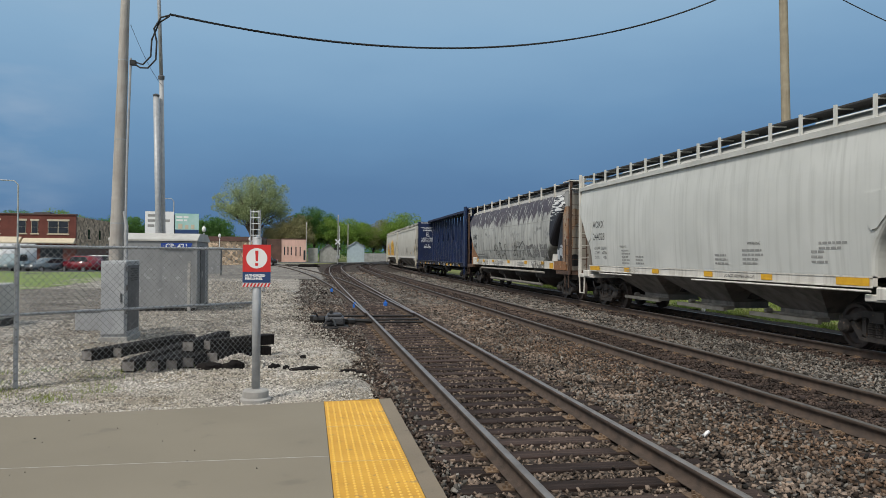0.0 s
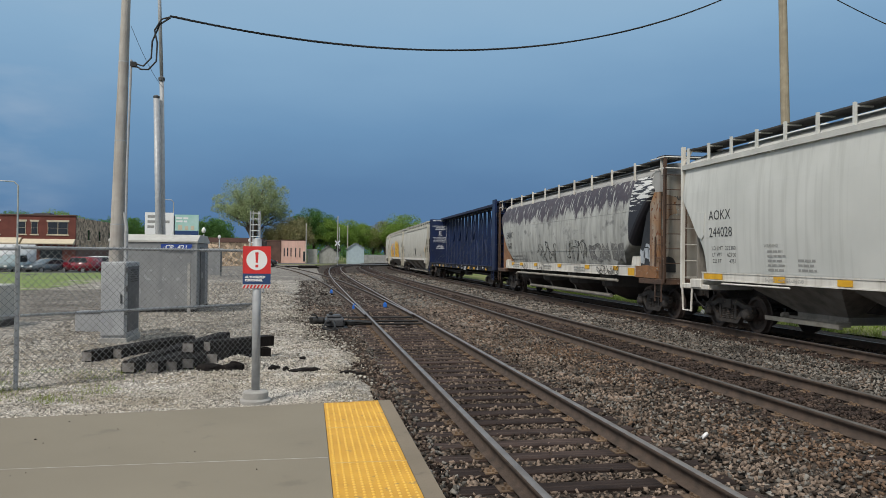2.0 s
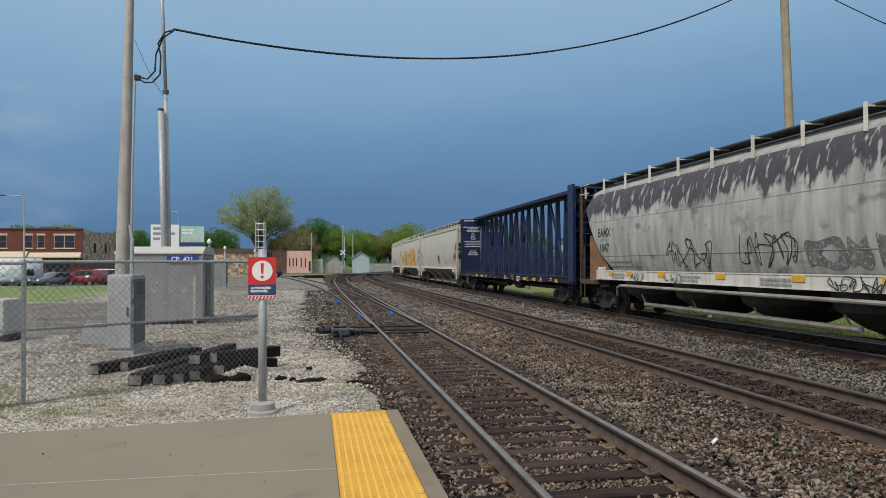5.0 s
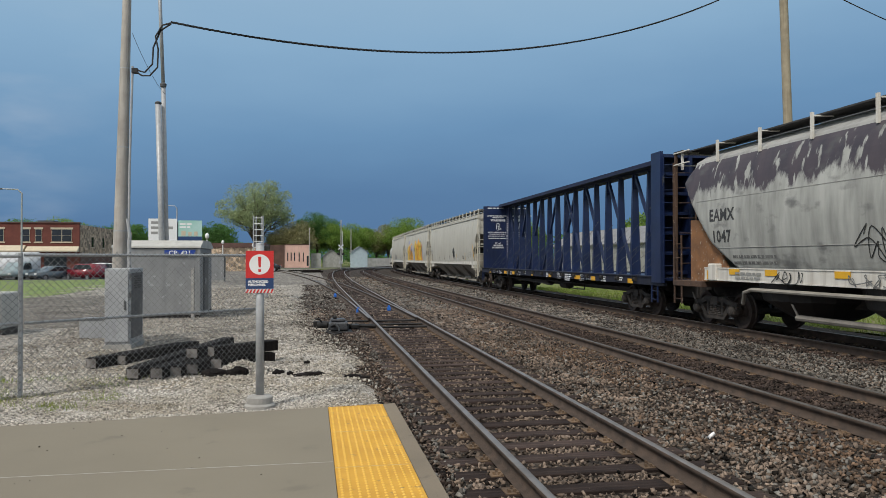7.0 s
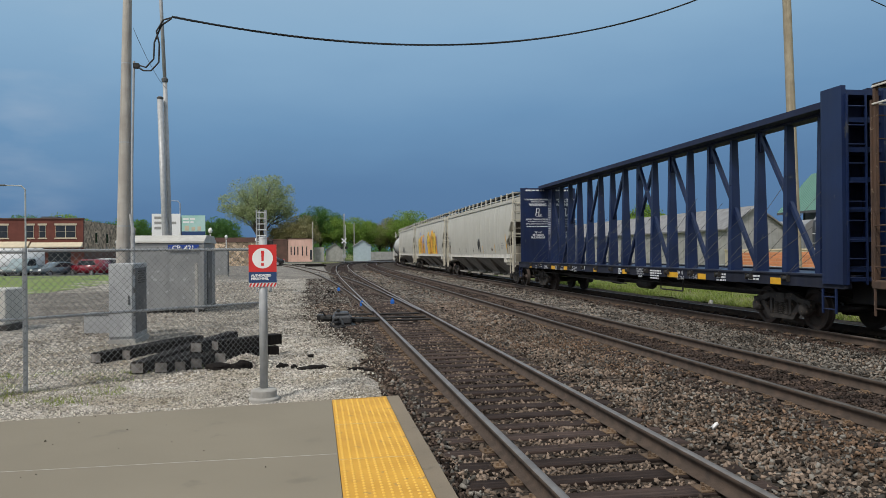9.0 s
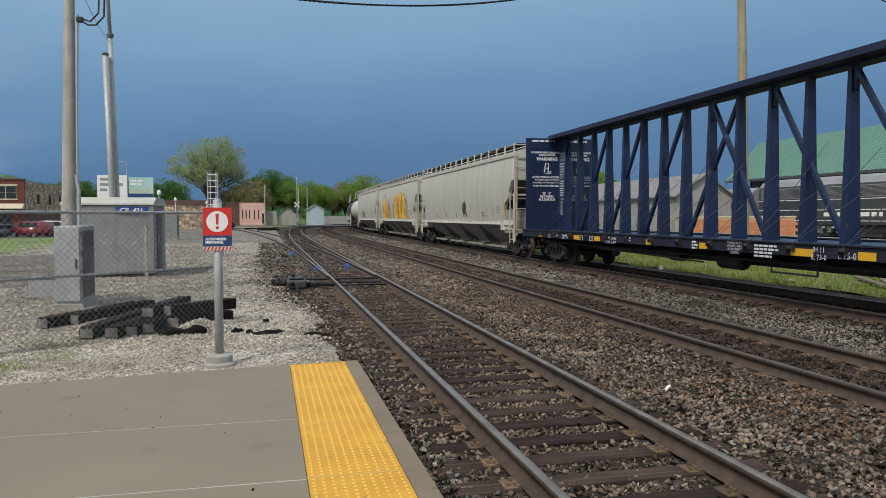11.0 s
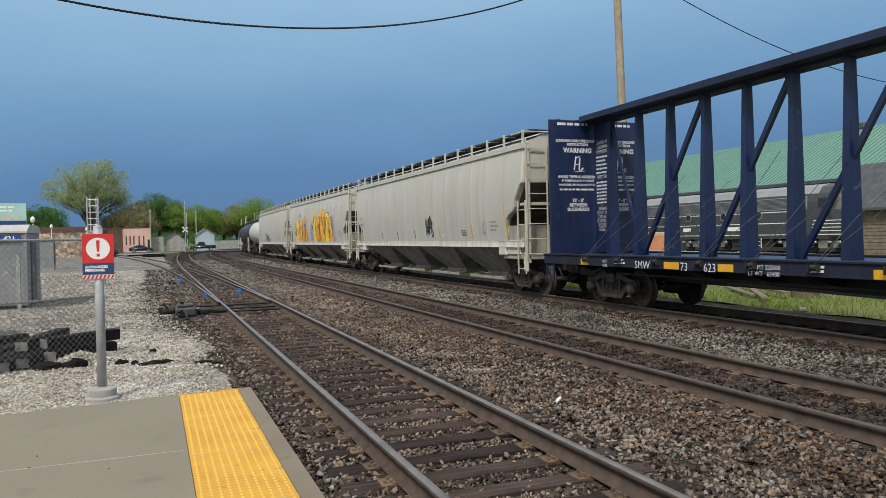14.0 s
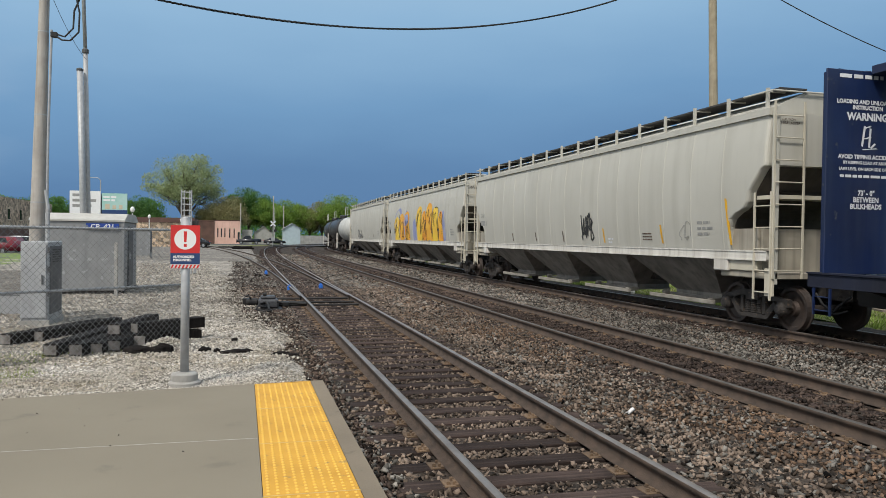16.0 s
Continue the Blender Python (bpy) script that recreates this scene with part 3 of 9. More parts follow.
def mesh_object(name, verts, faces, material, parent=None, smooth=False):
    """verts n x 3, faces m x 3 or m x 4, as arrays."""
    me = bpy.data.meshes.new(name)
    verts, faces = np.asarray(verts, np.float32), np.asarray(faces, np.int32)
    k = faces.shape[1]
    me.vertices.add(len(verts))
    me.vertices.foreach_set("co", verts.ravel())
    me.loops.add(faces.size)
    me.loops.foreach_set("vertex_index", faces.ravel())
    me.polygons.add(len(faces))
    me.polygons.foreach_set("loop_start", np.arange(len(faces), dtype=np.int32) * k)
    me.polygons.foreach_set("loop_total", np.full(len(faces), k, np.int32))
    me.update(calc_edges=True)
    me.validate()
    if smooth:
        me.polygons.foreach_set("use_smooth", np.ones(len(faces), bool))
    me.materials.append(material)
    ob = new(name, me)
    ob.parent = parent
    return ob


def letters(text, size, spacing=1.0, align="CENTER", line=1.0, bold=0.0):
    """The flat mesh of a text: vertices (u, v) and faces."""
    cu = bpy.data.curves.new("text", "FONT")
    cu.body, cu.size, cu.space_character, cu.align_x, cu.space_line, cu.offset = text, size, spacing, align, line, bold
    cu.resolution_u = 2
    ob = bpy.data.objects.new("text", cu)
    me = bpy.data.meshes.new_from_object(ob)
    v = np.array([q.co[:2] for q in me.vertices]) if len(me.vertices) else np.zeros((0, 2))
    f = [tuple(p.vertices) for p in me.polygons]
    bpy.data.objects.remove(ob)
    bpy.data.curves.remove(cu)
    bpy.data.meshes.remove(me)
    return v, f


def lettering(name, text, size, place, material, parent, **kw):
    """place: (u, v) to a point on the surface."""
    for i, words in enumerate(text.split("\n")):
        v, f = letters(words, size, **kw)
        drop = i * size * kw.get("line", 1.0)
        me = bpy.data.meshes.new(name)
        me.from_pydata([place(a, b - drop) for a, b in v], [], f)
        me.materials.append(material)
        ob = new(name, me)
        ob.parent = parent


def bars(rows, width, height, gap, place, name, material, parent, seed=1):
    """Lines of writing too small to read, as plain bars."""
    rnd = random.Random(seed)
    bm = bmesh.new()
    for i in range(rows):
        u, v = -width / 2, -i * (height + gap)
        end = width / 2 - rnd.random() * width * 0.3
        while u < end:
            w = min(end - u, height * rnd.uniform(1.5, 4.5))
            bm.faces.new([bm.verts.new(place(a, b)) for a, b in ((u, v), (u + w, v), (u + w, v + height), (u, v + height))])
            u += w + height * 0.6
    return tagged(part(name, bm, material, parent), kind="stuff")


# ---- the lines of the tracks ----
TRACK_X = {1: 2.592, 2: 6.90, 3: 11.85}
BENDS = ((47.0, 1500.0), (108.0, 280.0))
BEND_Y = BENDS[0][0]


def along(x, s):
    """Place and heading at s metres along a line that lies x to the side; all lines bend to the east together, gently and then sharply."""
    px, py, a = TRACK_X[1], min(s, BEND_Y), 0.0
    for (start, r), end in zip(BENDS, (BENDS[1][0], 1e9)):
        if s > start:
            g = (min(s, end) - start) / r
            px += r * (math.cos(a) - math.cos(a + g))
            py += r * (math.sin(a + g) - math.sin(a))
            a += g
    side = x - TRACK_X[1]
    return px + side * math.cos(a), py - side * math.sin(a), -a


def siding(x, s):
    """The turnout that leaves track 1 to the west; x counts from its centre line."""
    u = 0.0256 * max(0.0, s - 15.0)
    sl = 2 * 0.0256 * u
    return TRACK_X[1] - u * u + x, s, math.atan(sl)


RAIL = ((-0.07, -0.172), (0.07, -0.172), (0.07, -0.160), (0.012, -0.145), (0.009, -0.055), (0.036, -0.042), (0.036, -0.006), (0.028, 0.0), (-0.028, 0.0), (-0.036, -0.006), (-0.036, -0.042), (-0.009, -0.055), (-0.012, -0.145), (-0.07, -0.160))


def rail_mesh(name, line, off, stations, parent, head):
    """A rail: the rusty web and foot, and the worn head."""
    rings = []
    for s in stations:
        x, y, h = line(off, s)
        rings.append([(x + px * math.cos(h), y + px * math.sin(h), pz) for px, pz in RAIL])
    k = len(RAIL)
    v = np.array(rings).reshape(-1, 3)
    f = [(i * k + j, i * k + (j + 1) % k, (i + 1) * k + (j + 1) % k, (i + 1) * k + j) for i in range(len(rings) - 1) for j in range(k)]
    ob = mesh_object(name, v, f, MT["rail_side"], parent)
    ob.data.materials.append(head)
    idx = [1 if j % k in (6, 7, 8) else 0 for j in range(len(f))]
    ob.data.polygons.foreach_set("material_index", idx)
    return ob


def stations(a, b, step=2.0):
    n = max(2, int((b - a) / step) + 1)
    return [a + (b - a) * i / (n - 1) for i in range(n)]


# ---- ground ----
def sheet(name, x0, x1, y0, y1, z, material, label, category, step=0.0, rough=0.0, seed=0, fall=None):
    nx, ny = (max(2, int((x1 - x0) / step)), max(2, int((y1 - y0) / step))) if step else (2, 2)
    gx, gy = np.meshgrid(np.linspace(x0, x1, nx), np.linspace(y0, y1, ny))
    gz = np.full_like(gx, z)
    if rough:
        for i in range(ny):
            for j in range(nx):
                gz[i, j] += rough * noise.noise((gx[i, j] * 0.7, gy[i, j] * 0.7, seed)) + rough * 0.5 * noise.noise((gx[i, j] * 2.3, gy[i, j] * 2.3, seed)) + (fall(gx[i, j], gy[i, j]) if fall else 0.0)
    v = np.stack((gx, gy, gz), -1).reshape(-1, 3)
    i, j = np.meshgrid(np.arange(ny - 1), np.arange(nx - 1), indexing="ij")
    a = (i * nx + j).ravel()
    f = np.stack((a, a + 1, a + nx + 1, a + nx), -1)
    return tagged(mesh_object(name, v, f, material, None, bool(rough)), label, category, kind="structure")


sheet("ground", -2500, 2500, -2500, 2500, -0.42, MT["ground"], "rough grassy ground reaching to the horizon", "ground")
yard_fall = lambda x, y: -0.16 * max(0.0, min(1.0, (x - (0.55 if y < 15 else 0.55 - 0.16 * min(y - 15, 8)) - 0.35 * noise.noise((y * 0.45, 0.0, 7.0)) - 0.2 * noise.noise((y * 1.9, x * 1.9, 7.0))) / 0.5))
sheet("gravel_yard", -16, 1.3, 7.0, 16.6, -0.10, MT["yard"], "pale crushed-stone yard beside the tracks", "gravel", 0.22, 0.06, 3, yard_fall)
sheet("gravel_yard", -16, 1.3, 16.6, 58, -0.10, MT["yard_far"], "grey-brown crushed-stone yard beside the tracks", "gravel", 0.35, 0.06, 3, yard_fall)
sheet("gravel_yard", -30, 1.2, 57.5, 147.5, -0.12, MT["yard_dist"], "grey-brown crushed-stone yard beside the tracks", "gravel")
sheet("gravel_patch", -16, -4.4, 21.5, 42, -0.078, MT["yard_dark"], "patch of darker grey-brown gravel behind the fence", "gravel", 0.35, 0.06, 3, lambda x, y: -0.10 * max(0.0, min(1.0, (abs(y - 32) - 9.0 + 1.2 * noise.noise((x * 0.4, y * 0.4, 2.0))) / 1.0)) - 0.10 * max(0.0, min(1.0, (x + 5.6 + 1.0 * noise.noise((x * 0.5, y * 0.35, 5.0))) / 0.9)))
sheet("parking_lot", -75, -13.5, 59, 112, -0.10, MT["asphalt"], "grey asphalt parking lot", "parking lot")
sheet("lawn", -60, -13.6, 40, 75, -0.085, MT["dry_grass"], "strip of mown green grass", "lawn", 1.2, 0.05, 9)
sheet("field", 15.5, 60, -10, 140, -0.30, MT["ground"], "weedy green grass beside the tracks", "grass", 1.5, 0.12, 5)
sheet("road", -90, 90, 148, 164, -0.02, MT["asphalt"], "asphalt road across the tracks", "road")


def ballast_bed():
    prof = [(-5.2, -0.20), (-2.1, -0.20), (-1.55, -0.20), (-1.2, -0.20), (0.0, -0.215), (1.2, -0.20), (1.6, -0.19), (2.15, -0.26), (2.7, -0.21), (3.1, -0.185), (4.3, -0.195), (5.5, -0.185), (6.0, -0.22), (6.8, -0.27), (7.5, -0.20), (8.0, -0.195), (9.25, -0.21), (10.5, -0.195), (11.0, -0.22), (12.4, -0.28), (13.4, -0.36)]
    xs = np.arange(-5.2, 13.5, 0.2)
    zs = np.interp(xs, [p[0] for p in prof], [p[1] for p in prof])
    st = list(np.arange(-12, 45, 0.25)) + list(np.arange(45, 230, 1.5))
    v = []
    for s in st:
        for x, z in zip(xs, zs):
            px, py, h = along(TRACK_X[1] + x, s)
            v.append((px, py, z + 0.020 * noise.noise((px * 1.8, py * 1.8, 0.3)) + 0.012 * noise.noise((px * 6, py * 6, 2.3))))
    n = len(xs)
    i, j = np.meshgrid(np.arange(len(st) - 1), np.arange(n - 1), indexing="ij")
    a = (i * n + j).ravel()
    return tagged(mesh_object("ballast_bed", v, np.stack((a, a + 1, a + n + 1, a + n), -1), MT["ballast"], None, True), "brown and grey crushed-rock ballast under the tracks", "ballast", kind="structure")


ballast_bed()


# ---- tracks ----
def tie_mesh(length, seed):
    rnd = random.Random(seed)
    bm = B((-length / 2, length / 2, -0.115, 0.115, -0.17, 0.0), bevel=0.012)
    for v in bm.verts:
        v.co.x += rnd.uniform(-0.02, 0.02)
        v.co.z += rnd.uniform(-0.006, 0.004)
    me = bpy.data.meshes.new("tie")
    bm.to_mesh(me)
    bm.free()
    me.materials.append(MT["tie"])
    return me


def plate_mesh():
    bm = B((-0.19, 0.19, -0.095, 0.095, 0.0, 0.016), (-0.10, -0.072, -0.095, 0.095, 0.016, 0.028), (0.072, 0.10, -0.095, 0.095, 0.016, 0.028), bevel=0.003)
    for sx in (-0.105, 0.105, -0.155, 0.155):
        for sy in (-0.05, 0.05):
            if (sx > 0) == (sy > 0) or abs(sx) < 0.12:
                box(bm, sx - 0.012, sx + 0.012, sy - 0.012, sy + 0.012, 0.016, 0.042)
    me = bpy.data.meshes.new("tie_plate")
    bm.to_mesh(me)
    bm.free()
    me.materials.append(MT["plate"])
    return me


TIES = [tie_mesh(2.6, k) for k in range(5)]
LONG_TIES = [tie_mesh(3.6, k) for k in range(3)]
PLATE = plate_mesh()
TIE_Y = {1: [], 2: [], 3: []}


def track(number, start, near_end, far_end, head):
    tr = empty("track", "ballasted railway track with steel rails on wooden ties", "railway track", "parallel tracks", "structure")
    x0 = TRACK_X[number]
    rnd = random.Random(number)
    for side in (-0.7525, 0.7525):
        tagged(rail_mesh("rail", lambda o, s: along(x0 + o, s), side, stations(start, 84, 4) + stations(85, far_end, 3), tr, head), "steel rail with a worn bright head")
    s = start
    far = []
    while s < far_end:
        long_one = number == 1 and 19.6 < s < 25.5
        x, y, h = along(x0 + rnd.uniform(-0.05, 0.05), s)
        TIE_Y[number].append(s)
        if s < near_end:
            me = LONG_TIES[rnd.randrange(3)] if long_one else TIES[rnd.randrange(5)]
            o = new("tie", me)
            o.parent = tr
            o.matrix_basis = pose(x - (0.5 if long_one else 0), y, -0.178 + rnd.uniform(-0.008, 0.004), 0, 0, math.degrees(h) + rnd.uniform(-0.8, 0.8))
            if s < 32:
                for side in (-0.7525, 0.7525):
                    p = new("tie_plate", PLATE)
                    p.parent = tr
                    p.matrix_basis = pose(x0 + side, y, -0.186, 0, 0, rnd.uniform(-1, 1))
        else:
            far.append(pose(x, y, -0.178, 0, 0, math.degrees(h)))
        s += 0.51 * rnd.uniform(0.94, 1.06)
    bm = bmesh.new()
    for m in far:
        box(bm, -1.3, 1.3, -0.115, 0.115, -0.1, 0.0, m)
    tagged(part("far_ties", bm, MT["tie"], tr), kind="stuff")
    return tr


track(1, -6, 40, 220, MT["rail_top"])
track(2, -6, 40, 220, MT["rail_dull"])
track(3, -6, 44, 230, MT["rail_top"])


def turnout():
    tr = empty("turnout_track", "diverging railway track leaving through a switch", "railway track", "", "structure")
    for side, a in ((-0.7525, 23.4), (0.7525, 23.4)):
        o = tagged(rail_mesh("switch_point", siding, side, stations(a, 33, 1.5), tr, MT["rail_top"]), "thin tapered switch point rail")
        o.location.z = -0.007
        tagged(rail_mesh("rail", siding, side, stations(33, 150, 3), tr, MT["rail_dull"]), "steel rail with a dull head")
    # guard rails by the frog
    tagged(rail_mesh("guard_rail", lambda o, s: along(TRACK_X[1] + 0.7525 - 0.11, s), 0, stations(60, 66, 2), tr, MT["rail_dull"]))
    tagged(rail_mesh("guard_rail", lambda o, s: siding(-0.7525 + 0.11, s), 0, stations(60, 66, 2), tr, MT["rail_dull"]))
    bm = bmesh.new()
    s = 41.0
    while s < 150:
        x, y, h = siding(0, s)
        box(bm, -1.3, 1.3, -0.115, 0.115, -0.12, 0.0, pose(x, y, -0.186, 0, 0, math.degrees(h)))
        s += 0.55
    tagged(part("far_ties", bm, MT["tie"], tr), kind="stuff")
    for y in (21.4, 22.3, 23.6):
        part("switch_rod", T([(1.0, y, -0.12), (3.3, y, -0.12)], r=0.03), MT["grease_iron"], tr)
    for y in (24.4, 26.0, 27.6, 29.2):
        for x in (TRACK_X[1] - 0.7525, TRACK_X[1] + 0.7525):
            part("slide_plate", B((x - 0.26, x + 0.26, y - 0.1, y + 0.1, -0.19, -0.168), bevel=0.004), MT["grease_iron"], tr)
    return tr


turnout()


def switch_machine():
    th = empty("switch_machine", "black cast-iron switch machine on long ties", "switch machine")
    part("gearbox", B((0.48, 1.02, 20.75, 21.45, -0.16, 0.09), bevel=0.05), MT["machine_grey"], th, "grimy grey cast gearbox")
    part("cover", B((0.54, 0.94, 20.85, 21.35, 0.09, 0.17), bevel=0.03), MT["machine_grey"], th, "grey lid")
    part("lug", B((0.60, 0.70, 20.95, 21.05, 0.17, 0.25), bevel=0.015), MT["grease_iron"], th)
    part("motor", lathe(bmesh.new(), ((0, 0.07), (0.05, 0.11), (0.28, 0.11), (0.34, 0.07)), (0.16, 21.25, -0.02), "x", 14), MT["grease_iron"], th)
    part("motor_foot", B((0.18, 0.46, 21.1, 21.4, -0.2, -0.12), bevel=0.01), MT["grease_iron"], th)
    part("foot", B((0.36, 1.12, 20.62, 21.55, -0.2, -0.15), bevel=0.02), MT["grease_iron"], th)
    part("throw_lever", T([(0.62, 20.74, 0.0), (0.66, 20.5, 0.06), (0.72, 20.3, -0.02), (0.74, 20.1, -0.12)], r=0.03), MT["grease_iron"], th)
    part("hand_crank", T([(0.28, 21.2, 0.08), (0.22, 21.05, 0.17), (0.12, 21.0, 0.17)], r=0.022), MT["grease_iron"], th)
    part("junction_box", B((0.06, 0.28, 21.6, 21.85, -0.18, 0.06), bevel=0.02), MT["grease_iron"], th)
    part("connecting_rod", T([(1.02, 21.3, -0.04), (1.35, 21.4, -0.06), (1.9, 21.4, -0.10)], r=0.045), MT["grease_iron"], th)
    part("crank_arm", B((1.12, 1.34, 21.2, 21.6, -0.14, -0.02), bevel=0.02), MT["grease_iron"], th)
    part("hose", T([(0.58, 20.7, -0.02), (0.5, 20.4, 0.02), (0.42, 20.2, -0.12), (0.6, 19.95, -0.16), (0.8, 20.1, -0.14)], r=0.03), MT["black"], th)
    for y in (20.35, 21.75):
        part("timber", B((-0.7, 1.35, y - 0.12, y + 0.12, -0.29, -0.16), bevel=0.015), MT["tie"], th)


switch_machine()
for x, y in ((1.22, 39.6), (2.96, 28.9), (1.72, 27.9)):
    th = empty("blue_rail_marker", "small bright blue plastic marker clipped on a rail", "marker", "blue rail markers")
    part("clip", B((x - 0.075, x + 0.075, y - 0.05, y + 0.05, -0.17, -0.02), bevel=0.015), MT["bright_blue"], th)
    part("flag", B((x - 0.035, x + 0.035, y - 0.02, y + 0.02, -0.02, 0.04), bevel=0.01), MT["bright_blue"], th)


# ---- platform ----
def platform():
    x1, y1 = 0.945, 8.42
    pf = empty("platform", "tan concrete station platform with a yellow tactile edge", "platform", "", "structure")
    bm = bmesh.new()
    skew = lambda x: y1 + (x - x1) * 0.125
    extrude(bm, [(-30, -12), (0.19, -12), (0.19, skew(0.19)), (-30, skew(-30))], "z", -0.6, 0.2)
    part("slab", bm, MT["concrete"], pf)
    bm = bmesh.new()
    extrude(bm, [(0.805, -12), (x1, -12), (x1, y1), (0.805, skew(0.805))], "z", -0.6, 0.2)
    part("edge_strip", bm, MT["edge"], pf)
    bm = bmesh.new()
    extrude(bm, [(0.19, -12), (0.805, -12), (0.805, skew(0.805)), (0.19, skew(0.19))], "z", -0.6, 0.188)
    part("bed", bm, MT["edge"], pf)
    part("control_joint", B((-30, 0.185, 4.62, 4.632, 0.2005, 0.2025)), MT["joint"], pf)
    part("control_joint", B((-30, 0.185, 6.05, 6.058, 0.2005, 0.2018)), MT["joint"], pf)
    # tactile tiles with truncated domes
    bm = B((0.002, 0.608, 0.004, 1.216, 0.0, 0.012), bevel=0.002)
    bd = bmesh.new()
    for i in range(10):
        for j in range(20):
            lathe(bd, ((0.012, 0.0135), (0.017, 0.0085)), (0.035 + i * 0.06, 0.038 + j * 0.06, 0), "z", 6)
    dm = bpy.data.meshes.new("tactile_domes")
    bd.to_mesh(dm)
    bd.free()
    dm.materials.append(MT["dome"])
    me = bpy.data.meshes.new("tactile_tile")
    bm.to_mesh(me)
    bm.free()
    me.materials.append(MT["yellow_tile"])
    y = 7.10
    while y > -11:
        o = new("tactile_tile", me)
        o.parent = pf
        o.matrix_basis = Matrix.Translation((0.193, y, 0.189))
        tagged(new("tactile_domes", dm), kind="stuff").parent = o
        grime = B((0.0, 0.61, -0.004, 0.004, 0.0, 0.0135))
        part("joint_grime", grime, MT["tile_grime"], o, "pale dirt in the tile joint")
        y -= 1.22
    bm = bmesh.new()
    extrude(bm, [(0.195, 8.322), (0.801, 8.322), (0.801, skew(0.80) - 0.01), (0.195, skew(0.195) - 0.01)], "z", 0.189, 0.2015)
    part("tactile_strip", bm, MT["yellow_tile"], pf)


platform()


# ---- loose stones ----
def rocks(name, places, sizes, material, label, category, seed, shape="block"):
    rs = np.random.RandomState(seed)
    if shape == "block":
        bm = bmesh.new()
        bmesh.ops.create_cube(bm, size=1.5)
        bmesh.ops.triangulate(bm, faces=bm.faces[:])
        base_v = np.array([v.co[:] for v in bm.verts])
        base_f = np.array([[v.index for v in f.verts] for f in bm.faces])
        bm.free()
    elif shape == "diamond":
        base_v = 1.15 * np.array([(1, 0, 0), (0, 1, 0), (-1, 0, 0), (0, -1, 0), (0, 0, 1), (0, 0, -1)])
        base_f = np.array([(a, (a + 1) % 4, 4) for a in range(4)] + [((a + 1) % 4, a, 5) for a in range(4)])
    else:
        base_v = 1.1 * np.array([(1, 1, -0.5), (-1, 1, -0.5), (-1, -1, -0.5), (1, -1, -0.5), (0, 0, 1.0)])
        base_f = np.array([(a, (a + 1) % 4, 4) for a in range(4)])
    protos = []
    for k in range(12):
        # crushed rock: a block with knocked-about corners
        pr = base_v * rs.uniform(0.55, 1.12, (len(base_v), 1)) + rs.uniform(-0.2, 0.2, base_v.shape)
        pr = pr * np.array([rs.uniform(1.05, 1.35), rs.uniform(0.62, 0.95), rs.uniform(0.42, 0.72)])
        protos.append(pr)
    protos = np.array(protos)
    n, k = len(places), len(base_v)
    tip = 0.12 if shape == "tent" else 0.45
    q = rs.normal(size=(n, 4)) * np.array([1.0, tip, tip, 1.0])
    q /= np.linalg.norm(q, axis=1)[:, None]
    w, x, y, z = q.T
    R = np.stack([np.stack([1 - 2 * (y * y + z * z), 2 * (x * y - z * w), 2 * (x * z + y * w)], -1), np.stack([2 * (x * y + z * w), 1 - 2 * (x * x + z * z), 2 * (y * z - x * w)], -1), np.stack([2 * (x * z - y * w), 2 * (y * z + x * w), 1 - 2 * (x * x + y * y)], -1)], 1)
    pv = protos[rs.randint(0, 12, n)] * sizes[:, None, None]
    v = np.einsum("nij,nkj->nki", R, pv) + places[:, None, :]
    f = base_f[None] + (np.arange(n) * k)[:, None, None]
    return tagged(mesh_object(name, v.reshape(-1, 3), f.reshape(-1, 3), material), label, category, kind="stuff")


